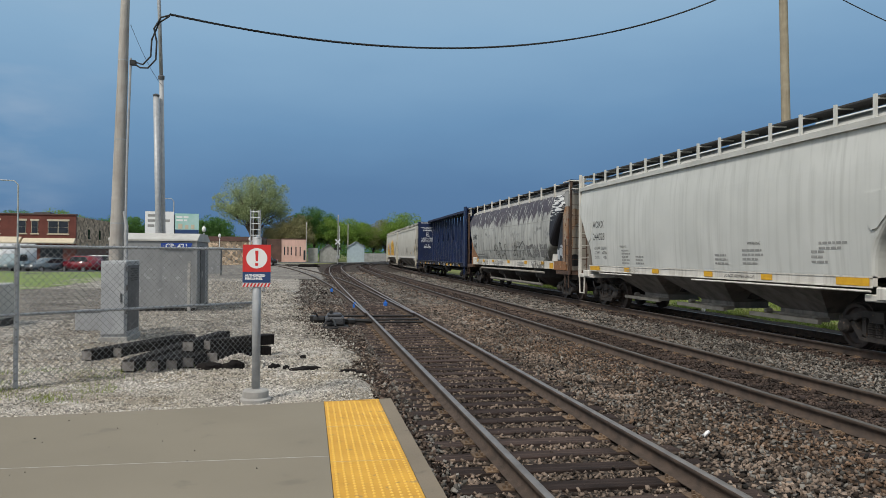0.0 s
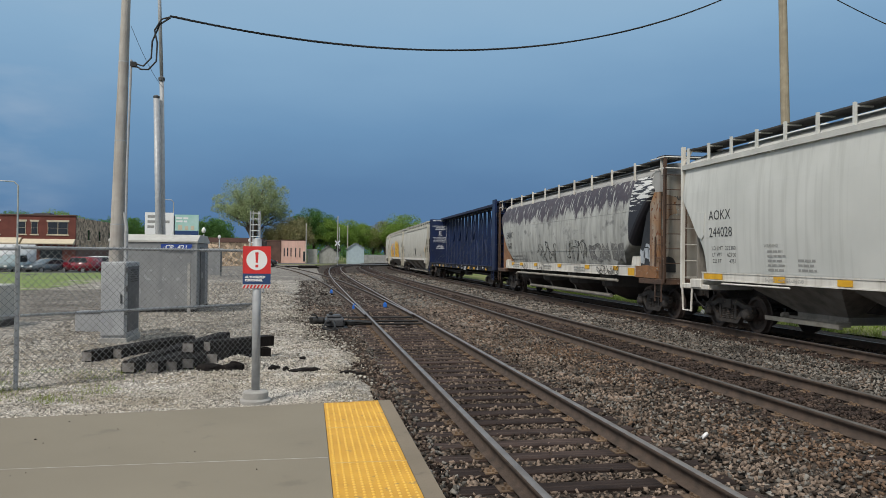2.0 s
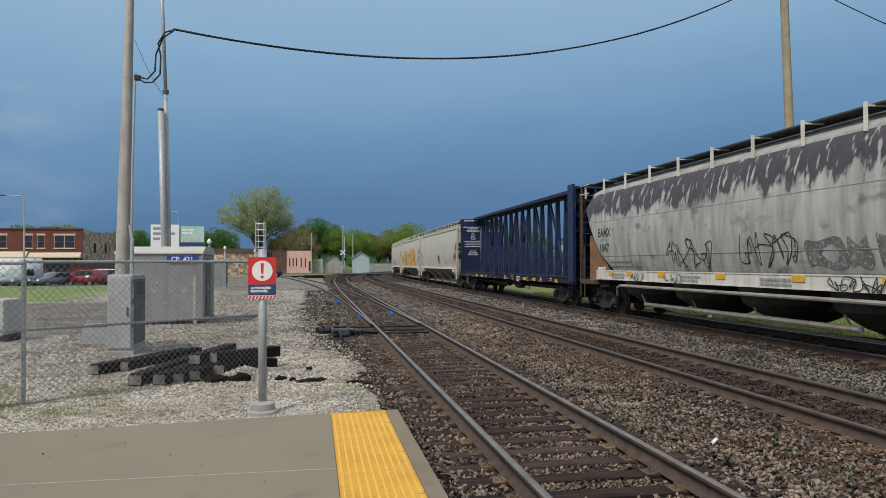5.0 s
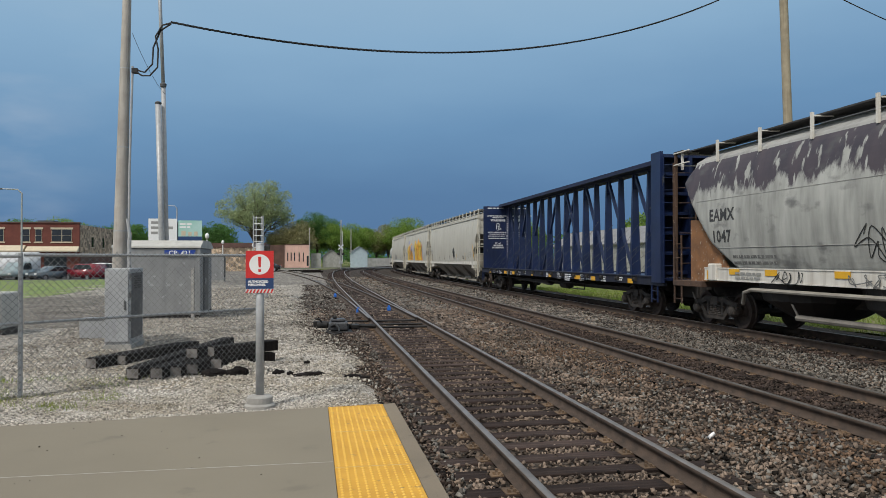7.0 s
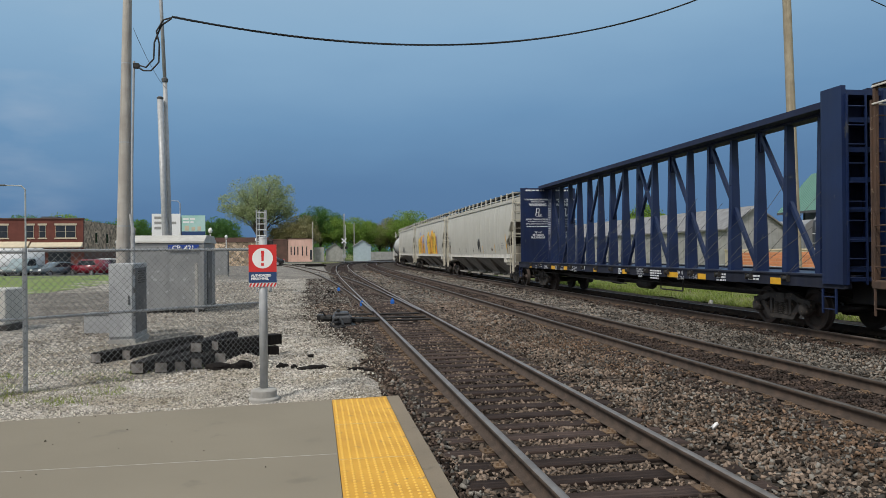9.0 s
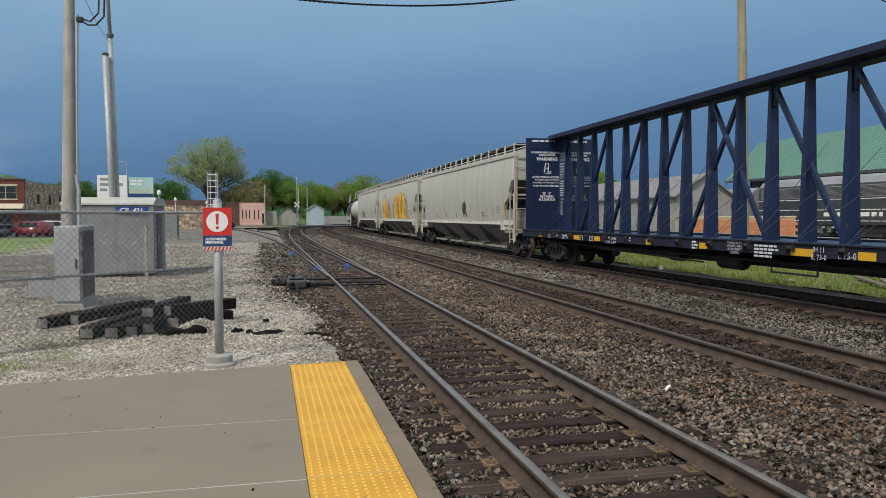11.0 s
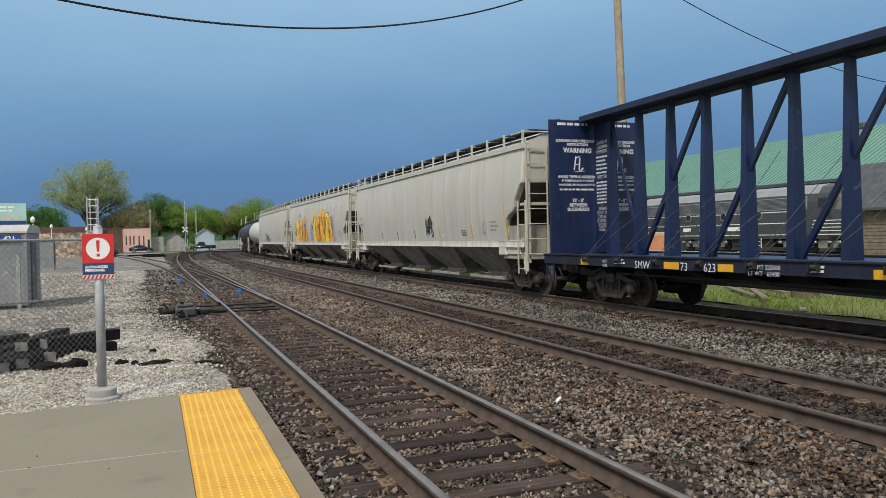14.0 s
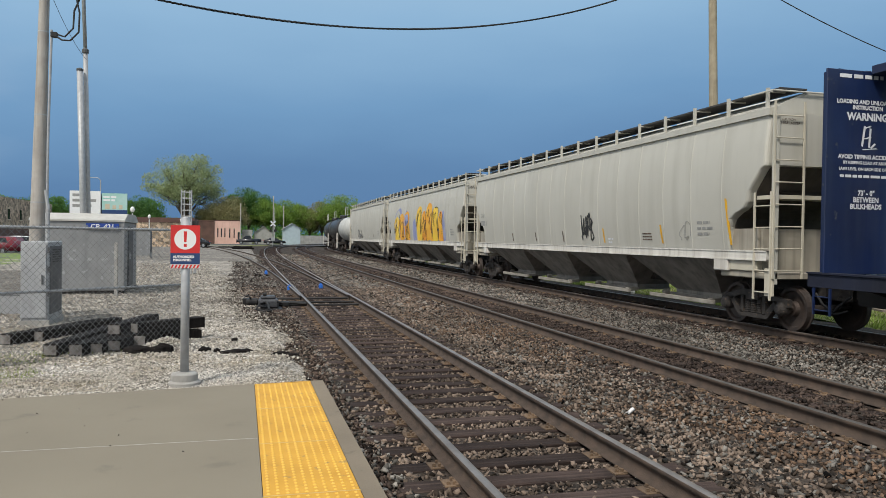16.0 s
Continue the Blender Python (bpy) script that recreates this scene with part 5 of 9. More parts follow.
def grey_hopper(s_mid):
    """Three-bay grain hopper with flat grey sides."""
    car = empty("covered_hopper_car", "pale grey streaked three-bay covered hopper railcar on the track", "railcar", "freight train")
    hl, zb, ze = 8.36, 1.48, 4.36
    hw = lambda z: 1.47 + 0.075 * math.sin(math.pi * max(0, min(1, (z - zb) / (ze - zb)))) - 0.03 * max(0, z - 3.6)
    ye = lambda z: float(np.interp(z, (1.48, 1.9, 2.15, 2.45, 2.75, 3.45, 3.5), (7.06, 7.10, 7.19, 7.40, 7.64, 8.24, 8.26)))
    bm = hull(bmesh.new(), [zb + (ze - zb) * i / 24 for i in range(25)], hw, ye, 0.10)
    part("body", bm, MT["car_grey"], car, "pale grey steel side with dirt streaks", False)
    bm = bmesh.new()
    rows = [(1.53, ze - 0.04), (1.53, ze + 0.09), (1.42, ze + 0.12), (0.72, ze + 0.46), (0.45, ze + 0.48)]
    extrude(bm, [(-x, z) for x, z in rows] + [(x, z) for x, z in rows[::-1]], "y", -hl + 0.1, hl - 0.1)
    part("roof", bm, MT["car_grey_roof"], car)
    hatches(car, 7.2, ze + 0.47, 4, MT["car_grey_roof"])
    roof_walk(car, hl, ze + 0.54, 1.02, 16, ze + 0.09, 1.42, MT["roof_dark"], MT["car_grey"])
    sill(car, 7.12, 1.28, 1.50, 1.53, MT["sill_white"])
    centre_sill(car, hl + 0.1)
    funnels(car, 3, -5.6, 5.6, 1.32, 1.42, 0.50, 0.78)
    for s in (-1, 1):
        lo, hi = sorted((s * hl, s * (hl - 1.5)))
        part("end_platform", B((-1.5, 1.5, lo, hi, 1.02, 1.16), bevel=0.02), MT["sill_white"], car)
        lo, hi = sorted((s * 7.2, s * 7.75))
        part("jacking_pad", B((-1.54, 1.54, lo, hi, 1.06, 1.30), bevel=0.02), MT["sill_white"], car)
        lo, hi = sorted((s * (hl - 0.62), s * (hl - 0.55)))
        part("end_sheet", B((-1.3, 1.3, lo, hi, 1.16, 2.6)), MT["bay"], car, "grimy lower end sheet")
        for x in (-1.46, 1.46):
            part("end_post", B((x - 0.045, x + 0.045, min(s * (hl - 0.1), s * hl), max(s * (hl - 0.1), s * hl), 1.02, ze + 0.62)), MT["sill_white"], car)
        part("top_brace", T([(-1.46, s * (hl - 0.05), ze + 0.1), (-1.30, s * (hl - 0.3), ze + 0.55)], r=0.03), MT["sill_white"], car)
        ladder(car, -1.12, s * (hl - 0.03), 1.16, 3.0, 0.68, 4, MT["sill_white"], "x")
        part("grab_iron", T([(-1.46, s * hl, 3.4), (-1.0, s * hl, 3.4)], [(-1.46, s * hl, 3.8), (-1.0, s * hl, 3.8)], r=0.014), MT["sill_white"], car)
        part("step", T([(-1.5, s * (hl - 0.12), 1.02), (-1.5, s * (hl - 0.18), 0.42), (-1.5, s * (hl - 0.62), 0.42), (-1.5, s * (hl - 0.66), 1.02)], r=0.03), MT["sill_white"], car)
        part("crossover", B((-1.4, 1.4, min(s * (hl - 0.5), s * hl), max(s * (hl - 0.5), s * hl), ze + 0.50, ze + 0.54)), MT["roof_dark"], car)
        couple(car, s * hl, s)
        ol = [(6.96, 3.06), (7.44, 3.10), (7.70, 2.98), (7.46, 2.62), (7.24, 2.40), (7.10, 2.36), (7.02, 2.46)]
        part("gusset", extrude(bmesh.new(), [(s * a, b) for a, b in ol], "x", -1.565, -1.52), MT["car_grey"], car, "grey welded corner plate")
    hand_wheel(car, -0.62, hl - 0.12, 2.15, 0.29)
    for ya, yb in ((-7.1, -0.5), (3.4, 6.1)):
        part("brake_pipe", T([(-1.56, ya, 1.22), (-1.56, yb, 1.22)], r=0.022), MT["sill_white"], car)
    pl = place_on(hw, 6.78, 2.85)
    lettering("reporting_mark", "AOKX", 0.36, pl, MT["stencil_black"], car, align="LEFT")
    lettering("reporting_mark", "244028", 0.36, place_on(hw, 6.76, 2.41), MT["stencil_black"], car, align="LEFT")
    for k, (y, z, w, n) in enumerate(((3.9, 2.0, 0.75, 5), (2.9, 1.80, 0.6, 3), (-1.95, 1.86, 0.75, 3), (-3.25, 1.98, 0.85, 4), (-6.05, 2.12, 0.9, 2), (-5.6, 1.94, 0.5, 3))):
        bars(n, w, 0.05, 0.055, place_on(hw, y, z), "stencil_block", MT["stencil_grey"], car, k)
    lettering("load_stencil", "LD LMT\nLT WT\nCU FT", 0.145, place_on(hw, 6.65, 2.07), MT["stencil_black"], car, align="LEFT", line=1.15, spacing=1.1)
    lettering("load_stencil", "223300\n62700\n4751", 0.145, place_on(hw, 5.55, 2.07), MT["stencil_black"], car, align="RIGHT", line=1.15, spacing=1.1)
    lettering("warning_stencil", "WARNING", 0.11, place_on(hw, -3.05, 2.13), MT["stencil_black"], car, align="LEFT")
    lettering("warning_stencil", "WARNING", 0.11, place_on(hw, 4.4, 2.12), MT["stencil_grey"], car, align="LEFT")
    flat = lambda z: 1.546
    lettering("sill_stencil", "DO NOT HAMMER ON CAR", 0.105, place_on(flat, -2.09, 1.345), MT["stencil_black"], car, align="LEFT")
    lettering("sill_stencil", "DO NOT HAMMER ON CAR", 0.11, place_on(flat, 4.3, 1.34), MT["stencil_grey"], car, align="LEFT")
    marks(car, 1.53, 1.39, (3.78, 1.71, -1.32, -3.86), 0.42)
    marks(car, 1.53, 1.39, (6.55,), 0.9, 0.14)
    marks(car, 1.53, 1.39, (-6.60,), 0.9, 0.15)
    register(car, s_mid, 6.68, [bogie(car, -6.68), bogie(car, 6.68)])
    return car


def barrel_hopper(s_mid):
    """Old round-sided hopper with flaking purple paint and graffiti."""
    car = empty("covered_hopper_car", "weathered round-sided covered hopper railcar with flaking purple paint and graffiti", "railcar", "freight train")
    hl, zb, ze = 9.78, 1.52, 4.42
    hw = lambda z: 1.05 + 0.57 * math.sqrt(max(0.0, 1 - ((z - 2.85) / 1.78) ** 2))
    ye = lambda z: 9.20 - 0.9 * (z - 3.95) if z > 3.95 else 9.20 - 0.92 * (3.95 - z) if z > 2.23 else 7.62 - 1.6 * (2.23 - z)
    bm = hull(bmesh.new(), [zb + (ze - zb) * i / 24 for i in range(25)], hw, ye, 0.22)
    part("body", bm, MT["barrel"], car, "flaking grey and purple barrel side")
    bm = bmesh.new()
    tube(bm, [(-hw(2.1) - 0.004, -7.2, 2.1), (-hw(2.1) - 0.004, 7.2, 2.1)], 0.008, 6)
    tube(bm, [(-hw(3.35) - 0.002, -8.2, 3.35), (-hw(3.35) - 0.002, 8.2, 3.35)], 0.006, 6)
    part("weld_seam", bm, MT["stencil_grey"], car)
    bm = bmesh.new()
    rows = [(1.36, ze - 0.1), (1.30, ze + 0.05), (0.70, ze + 0.40), (0.45, ze + 0.42)]
    extrude(bm, [(-x, z) for x, z in rows] + [(x, z) for x, z in rows[::-1]], "y", -8.7, 8.7)
    part("roof", bm, MT["clap_white"], car, "stained grey roof")
    hatches(car, 7.6, ze + 0.41, 6, MT["cabinet_dark"])
    roof_walk(car, hl - 0.1, ze + 0.50, 0.85, 11, ze - 0.05, 1.36, MT["roof_dark"], MT["sill_white"])
    sill(car, 7.95, 1.26, 1.60, 1.52, MT["sill_white"])
    centre_sill(car, hl)
    for i in range(4):
        c = -5.2 + 3.45 * i
        part("hopper_bay", lathe(bmesh.new(), ((0.36, 0.50), (0.50, 0.85), (0.85, 1.38), (1.3, 1.50)), (0, c, 0), "z", 18), MT["black_iron"], car, "round grimy discharge bay")
    part("discharge_pipe", T([(-1.15, -5.2, 0.50), (-1.15, 4.6, 0.50)], r=0.07), MT["bay"], car, "grimy steel discharge pipe")
    part("discharge_pipe", T([(-1.45, -6.43, 1.08), (-1.45, 5.9, 1.08), (-1.42, 6.25, 1.0), (-1.3, 6.5, 0.72)], r=0.05), MT["dusty_gate"], car)
    for y in (-4.6, -1.4, 1.6, 4.9):
        part("pipe_hanger", T([(-1.3, y, 1.2), (-1.15, y - 0.35, 0.50)], r=0.025), MT["bay"], car)
    for s in (-1, 1):
        lo, hi = sorted((s * (hl - 1.6), s * hl))
        part("end_platform", B((-1.5, 1.5, lo, hi, 1.05, 1.22), bevel=0.02), MT["rust"], car, "rusty end platform")
        lo, hi = sorted((s * 9.30, s * 9.36) if s < 0 else (8.78, 8.84))
        part("end_sheet", B((-1.34, 1.34, lo, hi, 1.2, 4.4 if s < 0 else 2.85)), MT["end_rust"], car, "end sheet streaked with rust")
        lo, hi = sorted((s * (hl - 2.6), s * (hl - 0.95)))
        if s > 0:
            part("end_gusset", extrude(bmesh.new(), [(8.9, 1.22), (8.9, 2.9), (8.15, 2.86), (7.0, 1.6), (7.0, 1.22)], "x", -1.40, -1.34), MT["rust_orange"], car)
        else:
            part("end_gusset", extrude(bmesh.new(), [(-8.80, 1.2), (-8.80, 3.86), (-9.42, 3.86), (-9.42, 1.2)], "x", -1.42, -1.36), MT["corner_rust"], car, "corner plate eaten by orange rust")
            part("end_gusset", extrude(bmesh.new(), [(-8.72, 3.86), (-9.44, 3.86), (-9.44, 4.5), (-9.10, 4.5)], "x", -1.42, -1.30), MT["clap_white"], car, "stained white corner plate")
            # dark plate; its sloped part stands in for the recess's shade
            part("end_plate", extrude(bmesh.new(), [(-7.9, 1.60), (-8.79, 1.60), (-8.79, 3.40), (-8.58, 3.40)], "x", -1.40, -1.36), MT["dark_paint"], car, "dark painted steel end plate widened over the shaded recess")
            part("sill_gusset", extrude(bmesh.new(), [(-7.5, 1.56), (-8.12, 1.56), (-8.12, 1.90), (-7.60, 1.90)], "x", -1.44, -1.38), MT["sill_white"], car)
            part("sill_gusset", extrude(bmesh.new(), [(-7.9, 1.24), (-9.40, 1.24), (-9.40, 1.58), (-8.6, 1.62), (-7.9, 1.58)], "x", -1.50, -1.40), MT["rust_orange"], car)
            for k, (y, z, w, h) in enumerate(((-8.25, 1.68, 0.28, 0.42), (-8.55, 1.84, 0.34, 0.36), (-8.78, 1.76, 0.22, 0.40), (-8.62, 2.18, 0.30, 0.12))):
                rnd = random.Random(k)
                ol = [(-w / 2, 0), (0, 0.02), (w / 2, 0), (w / 2, h / 2), (w / 2, h), (0, h * 0.9), (-w / 2, h), (-w / 2, h / 2)]
                blob(car, lambda u, v, y=y, z=z: (-1.402, y - u, z + v), [(u + rnd.uniform(-.04, .04), v + rnd.uniform(-.04, .04)) for u, v in ol], 0.004, MT["patch_paint"], "paint_patch")
        for x in (-1.4, 1.4):
            part("end_post", B((x - 0.035, x + 0.035, min(s * (hl - 0.07), s * hl), max(s * (hl - 0.1), s * hl), 1.1, ze + 0.5)), MT["rust"], car)
        if s < 0:
            ol = [(-1.09 + 0.24 * math.cos(g), 1.66 + 0.24 * math.sin(g)) for g in [math.pi * k / 12 for k in range(13)]] + [(-1.33, 1.42), (-0.85, 1.42)]
            part("hatch_hole", extrude(bmesh.new(), ol, "y", -9.375, -9.362), MT["black"], car, "black arched opening in the end sheet")
            for ol in ([(-1.34, 3.72), (-1.1, 3.78), (-0.82, 3.70), (-0.86, 3.42), (-0.80, 3.22), (-1.05, 3.15), (-1.2, 2.9), (-1.32, 3.2)], [(-1.34, 2.75), (-1.15, 2.6), (-1.2, 2.2), (-1.28, 1.9), (-1.34, 2.1)]):
                part("rust_stain", extrude(bmesh.new(), ol, "y", -9.366, -9.361), MT["corner_rust"], car, "orange rust bleeding through the paint")
            lettering("end_mark", "EAMX", 0.17, lambda u, v: (-0.72 + u, -9.364, 3.62 + v), MT["stencil_black"], car, bold=0.004)
            bars(4, 0.55, 0.05, 0.10, lambda u, v: (-0.70 + u, -9.364, 3.46 + v), "end_stencil", MT["spray_grey"], car, 71)
        part("crossover", B((-1.45, 1.45, min(s * (hl - 0.5), s * hl), max(s * (hl - 0.5), s * hl), ze + 0.46, ze + 0.50)), MT["roof_dark"], car)
        part("grab_frame", T([(-1.45, s * (hl - 0.9), ze + 0.45), (-1.45, s * hl, ze + 0.45), (1.45, s * hl, ze + 0.45)], [(-1.45, s * (hl - 0.9), ze + 0.12), (-1.45, s * hl, ze + 0.12), (1.45, s * hl, ze + 0.12)], r=0.02), MT["sill_white"], car)
        ladder(car, -1.48, s * (hl - 0.28), 0.55, 2.5, 0.42, 5, MT["rust"])
        ladder(car, -1.1, s * (hl + 0.02), 1.1, ze + 0.2, 0.70, 8, MT["rust"], "x")
        couple(car, s * hl, s)
    part("brake_valve", B((-1.58, -1.38, 7.30, 7.70, 1.25, 1.70), bevel=0.03), MT["sill_white"], car)
    lettering("reporting_mark", "EAMX", 0.42, place_on(hw, 7.52, 2.80), MT["stencil_black"], car, align="LEFT", spacing=1.06, bold=0.012)
    lettering("reporting_mark", "1047", 0.42, place_on(hw, 7.42, 2.25), MT["stencil_black"], car, align="LEFT", spacing=1.08, bold=0.012)
    bars(2, 1.9, 0.07, 0.08, place_on(hw, 5.6, 1.84), "stencil_block", MT["spray_grey"], car, 3)
    flat = lambda z: 1.54
    for k, (y, w) in enumerate(((5.7, 1.5), (0.9, 1.2), (-3.2, 1.6))):
        bars(2, w, 0.055, 0.05, place_on(flat, y, 1.44), "sill_stencil", MT["stencil_grey"], car, 20 + k)
    marks(car, 1.52, 1.50, (6.5, 5.0, 2.66, -0.65, -3.8, -6.45), 0.45, 0.14)
    marks(car, 1.52, 1.40, (7.55, -7.7), 0.5, 0.24)
    squiggle(car, place_on(hw, 0.9, 1.66), 2.7, 0.85, 5, MT["spray_black"], 0.013, loops=7)
    squiggle(car, place_on(hw, -2.83, 1.66), 2.4, 0.9, 8, MT["spray_black"], 0.013, loops=7)
    squiggle(car, place_on(flat, 4.4, 1.26), 1.1, 0.28, 2, MT["spray_black"], 0.012)
    squiggle(car, place_on(flat, 1.9, 1.26), 1.1, 0.28, 3, MT["spray_grey"], 0.012)
    squiggle(car, place_on(flat, -5.8, 1.26), 2.0, 0.32, 9, MT["spray_black"], 0.013, loops=7)
    for k, (y, w) in enumerate(((-4.75, 1.2), (-5.75, 0.6), (-6.45, 0.55), (-7.05, 0.5))):
        rnd = random.Random(k)
        ol = [(-w / 2, 0), (-w / 4, 0.08), (w / 4, -0.04), (w / 2, 0.1), (w / 2.3, 0.5), (w / 5, 0.62), (-w / 5, 0.5), (-w / 1.8, 0.58)]
        blob(car, place_on(hw, y, 1.75), [(u + rnd.uniform(-.06, .06), v + rnd.uniform(-.06, .06)) for u, v in ol], 0.002, MT["spray_grey"], "graffiti_patch")
    register(car, s_mid, 8.28, [bogie(car, -8.28), bogie(car, 8.28)])
    return car


def centre_beam(s_mid):
    """Empty blue centre-beam flat car with bulkheads at both ends."""
    car = empty("centre_beam_flat_car", "empty dark blue centre-beam lumber flat car with bulkheads", "railcar", "freight train")
    hl, bh = 12.05, 11.60
    blue = MT["blue_car"]
    bm = B((-1.38, 1.38, -hl, hl, 1.16, 1.24))
    part("deck", bm, blue, car)
    for s in (-1, 1):
        bm = B((min(s * 1.30, s * 1.46), max(s * 1.30, s * 1.46), -hl, hl, 1.01, 1.28))
        box(bm, min(s * 1.20, s * 1.49), max(s * 1.20, s * 1.49), -hl, hl, 1.255, 1.285)
        part("side_sill", bm, MT["sill_navy"], car)
    part("centre_sill", B((-0.30, 0.30, -hl, hl, 0.62, 1.16), bevel=0.02), MT["black_iron"], car)
    for i in range(15):
        y = -10.78 + 1.54 * i
        bm = extrude(bmesh.new(), [(-1.32, 1.16), (1.32, 1.16), (1.32, 1.0), (0.3, 0.72), (-0.3, 0.72), (-1.32, 1.0)], "y", y - 0.04, y + 0.04)
        part("cross_bearer", bm, MT["black_iron"], car)
    # centre beam: tapered posts, top chord, diagonals
    n = 17
    ys = [1.266 * (i - 8.5) for i in range(n + 1)]
    for y in ys:
        bm = bmesh.new()
        for s in (-1, 1):
            a = [bm.verts.new(p) for p in ((0.0, y - 0.095, 1.24), (0.0, y + 0.095, 1.24), (s * 0.18, y + 0.095, 1.24), (s * 0.18, y - 0.095, 1.24))]
            b = [bm.verts.new(p) for p in ((0.0, y - 0.055, 4.95), (0.0, y + 0.055, 4.95), (s * 0.09, y + 0.055, 4.95), (s * 0.09, y - 0.055, 4.95))]
            for k in range(4):
                bm.faces.new((a[k], a[(k + 1) % 4], b[(k + 1) % 4], b[k]))
            bm.faces.new(a)
            bm.faces.new(b)
        for z in (1.62, 2.3, 2.98, 3.66, 4.3):
            w = 0.18 - 0.09 * (z - 1.24) / 3.71
            lathe(bm, ((-w - 0.012, 0.022), (-w + 0.01, 0.022)), (0, y, z), "x", 6)
        part("post", bm, blue, car)
    bm = extrude(bmesh.new(), [(-0.52, 5.14), (-0.52, 4.99), (-0.14, 4.99), (-0.14, 4.93), (0.14, 4.93), (0.14, 4.99), (0.52, 4.99), (0.52, 5.14)], "y", -bh, bh)
    part("top_chord", bm, MT["chord_navy"], car)
    for k in (1, 3, 5, 7):
        for s in (-1, 1):
            y0 = ys[k] if s < 0 else ys[n - k]
            y1 = ys[k + 2] if s < 0 else ys[n - k - 2]
            x = 0.03 * s if k == 7 else 0.0
            part("diagonal_brace", T([(x, y0 - s * 0.12, 1.26), (x, y1 + s * 0.1, 4.85)], r=0.072, seg=4), blue, car)
            part("gusset_plate", extrude(bmesh.new(), [(y1, 4.93), (y1, 4.35), (y1 + s * 0.12, 4.45), (y1 + s * 0.20, 4.93)], "x", x - 0.05, x + 0.05), blue, car)
    for s in (-1, 1):
        y0, y1 = (ys[1], ys[0]) if s < 0 else (ys[n - 1], ys[n])
        part("diagonal_brace", T([(0, y0, 1.3), (0, y1, 4.85)], r=0.05, seg=4), blue, car)
    for s in (-1, 1):
        bh, wide = (11.70, 1.12) if s > 0 else (11.45, 1.45)
        lo, hi = sorted((s * bh, s * (bh - 0.05)))
        part("bulkhead", B((-1.46, 1.46, lo, hi, 1.26, 5.05), bevel=0.01), blue, car, "tall dark blue bulkhead with white stencils")
        bm = bmesh.new()
        for z in (1.4, 2.0, 2.6, 3.2, 3.8, 4.4, 4.95):
            lo, hi = sorted((s * bh, s * (hl - 0.05)))
            box(bm, -wide + 0.05, wide - 0.05, lo, hi, z - 0.05, z + 0.05)
        for x in (-wide, -0.5, 0.5, wide):
            lo, hi = sorted((s * bh, s * (hl + 0.02)))
            box(bm, x - 0.05, x + 0.05, lo, hi, 1.1, 5.07)
        part("bulkhead_frame", bm, blue, car)
        if s < 0:
            for x in (-1.46, 1.46):
                part("bulkhead_side", B((x - 0.03, x + 0.03, -hl, -bh - 0.002, 1.26, 5.05), bevel=0.01), blue, car)
            part("white_mark", extrude(bmesh.new(), [(-11.62, 4.72), (-11.58, 4.55), (-11.72, 4.62), (-11.86, 4.55), (-11.82, 4.74)], "x", -1.497, -1.491), MT["stencil_white"], car)
        ladder(car, 0.75 if s > 0 else -1.2, s * (hl + 0.06), 1.1, 4.9, 0.42, 10, blue, "x")
        ladder(car, -1.49, s * (hl - 0.4), 0.5, 1.0, 0.4, 2, blue)
        couple(car, s * hl, s)
        # the face towards the beam
        f = s * (bh - 0.05) - s * 0.006
        face = lambda x0, z0, f=f, s=s: (lambda u, v: (x0 - s * -u if s > 0 else x0 - u, f, z0 + v))
        for x0 in (-0.55, 0.88):
            lettering("stencil", "LOADING AND UNLOADING\nINSTRUCTION", 0.105, face(x0, 4.43), MT["stencil_white"], car, line=1.0, bold=0.005)
            lettering("stencil", "WARNING", 0.19, face(x0, 4.13), MT["stencil_white"], car, bold=0.008)
            lettering("stencil", "AVOID TIPPING ACCIDENT", 0.105, face(x0, 3.41), MT["stencil_white"], car, bold=0.005)
            lettering("stencil", "BY KEEPING LOAD AT ABOUT\nSAME LEVEL ON EACH SIDE OF CAR", 0.078, face(x0, 3.31), MT["stencil_white"], car, line=1.5, bold=0.003)
            bars(1, 1.2, 0.05, 0.05, face(x0, 3.06), "stencil_block", MT["stencil_white"], car, 4)
            lettering("stencil", "73' - 0\"\nBETWEEN\nBULKHEADS", 0.13, face(x0, 2.73), MT["stencil_white"], car, bold=0.005, line=0.97)
            fc = face(x0, 3.59)
            # a car tipping over, in outline
            for (u0, v0, u1, v1) in ((-0.14, 0.06, -0.08, 0.44), (0.02, 0.04, 0.05, 0.40), (-0.08, 0.40, 0.05, 0.44), (-0.12, 0.0, 0.20, 0.03), (-0.10, 0.20, 0.06, 0.24), (0.06, 0.03, 0.16, 0.12)):
                bm = bmesh.new()
                bm.faces.new([bm.verts.new(fc(a, b)) for a, b in ((u0, v0), (u0 + 0.045, v0 - 0.012), (u1 + 0.045, v1 - 0.012), (u1, v1))])
                part("stencil_drawing", bm, MT["stencil_white"], car)
            bars(1, 1.3, 0.07, 0.05, face(x0, 4.90), "stencil_block", MT["stencil_white"], car, 6)
        # the beam's own instruction board by each bulkhead
        y0, y1 = sorted((s * (bh - 0.16), s * (bh - 0.98)))
        part("instruction_board", B((-0.05, -0.03, y0, y1, 1.3, 4.93)), blue, car)
        side = lambda u, v, yc=(y0 + y1) / 2: (-0.057, yc - u * 0.72, v)
        lettering("stencil", "LOADING AND\nUNLOADING\nINSTRUCTION", 0.13, lambda u, v: side(u, v + 4.34), MT["stencil_white"], car)
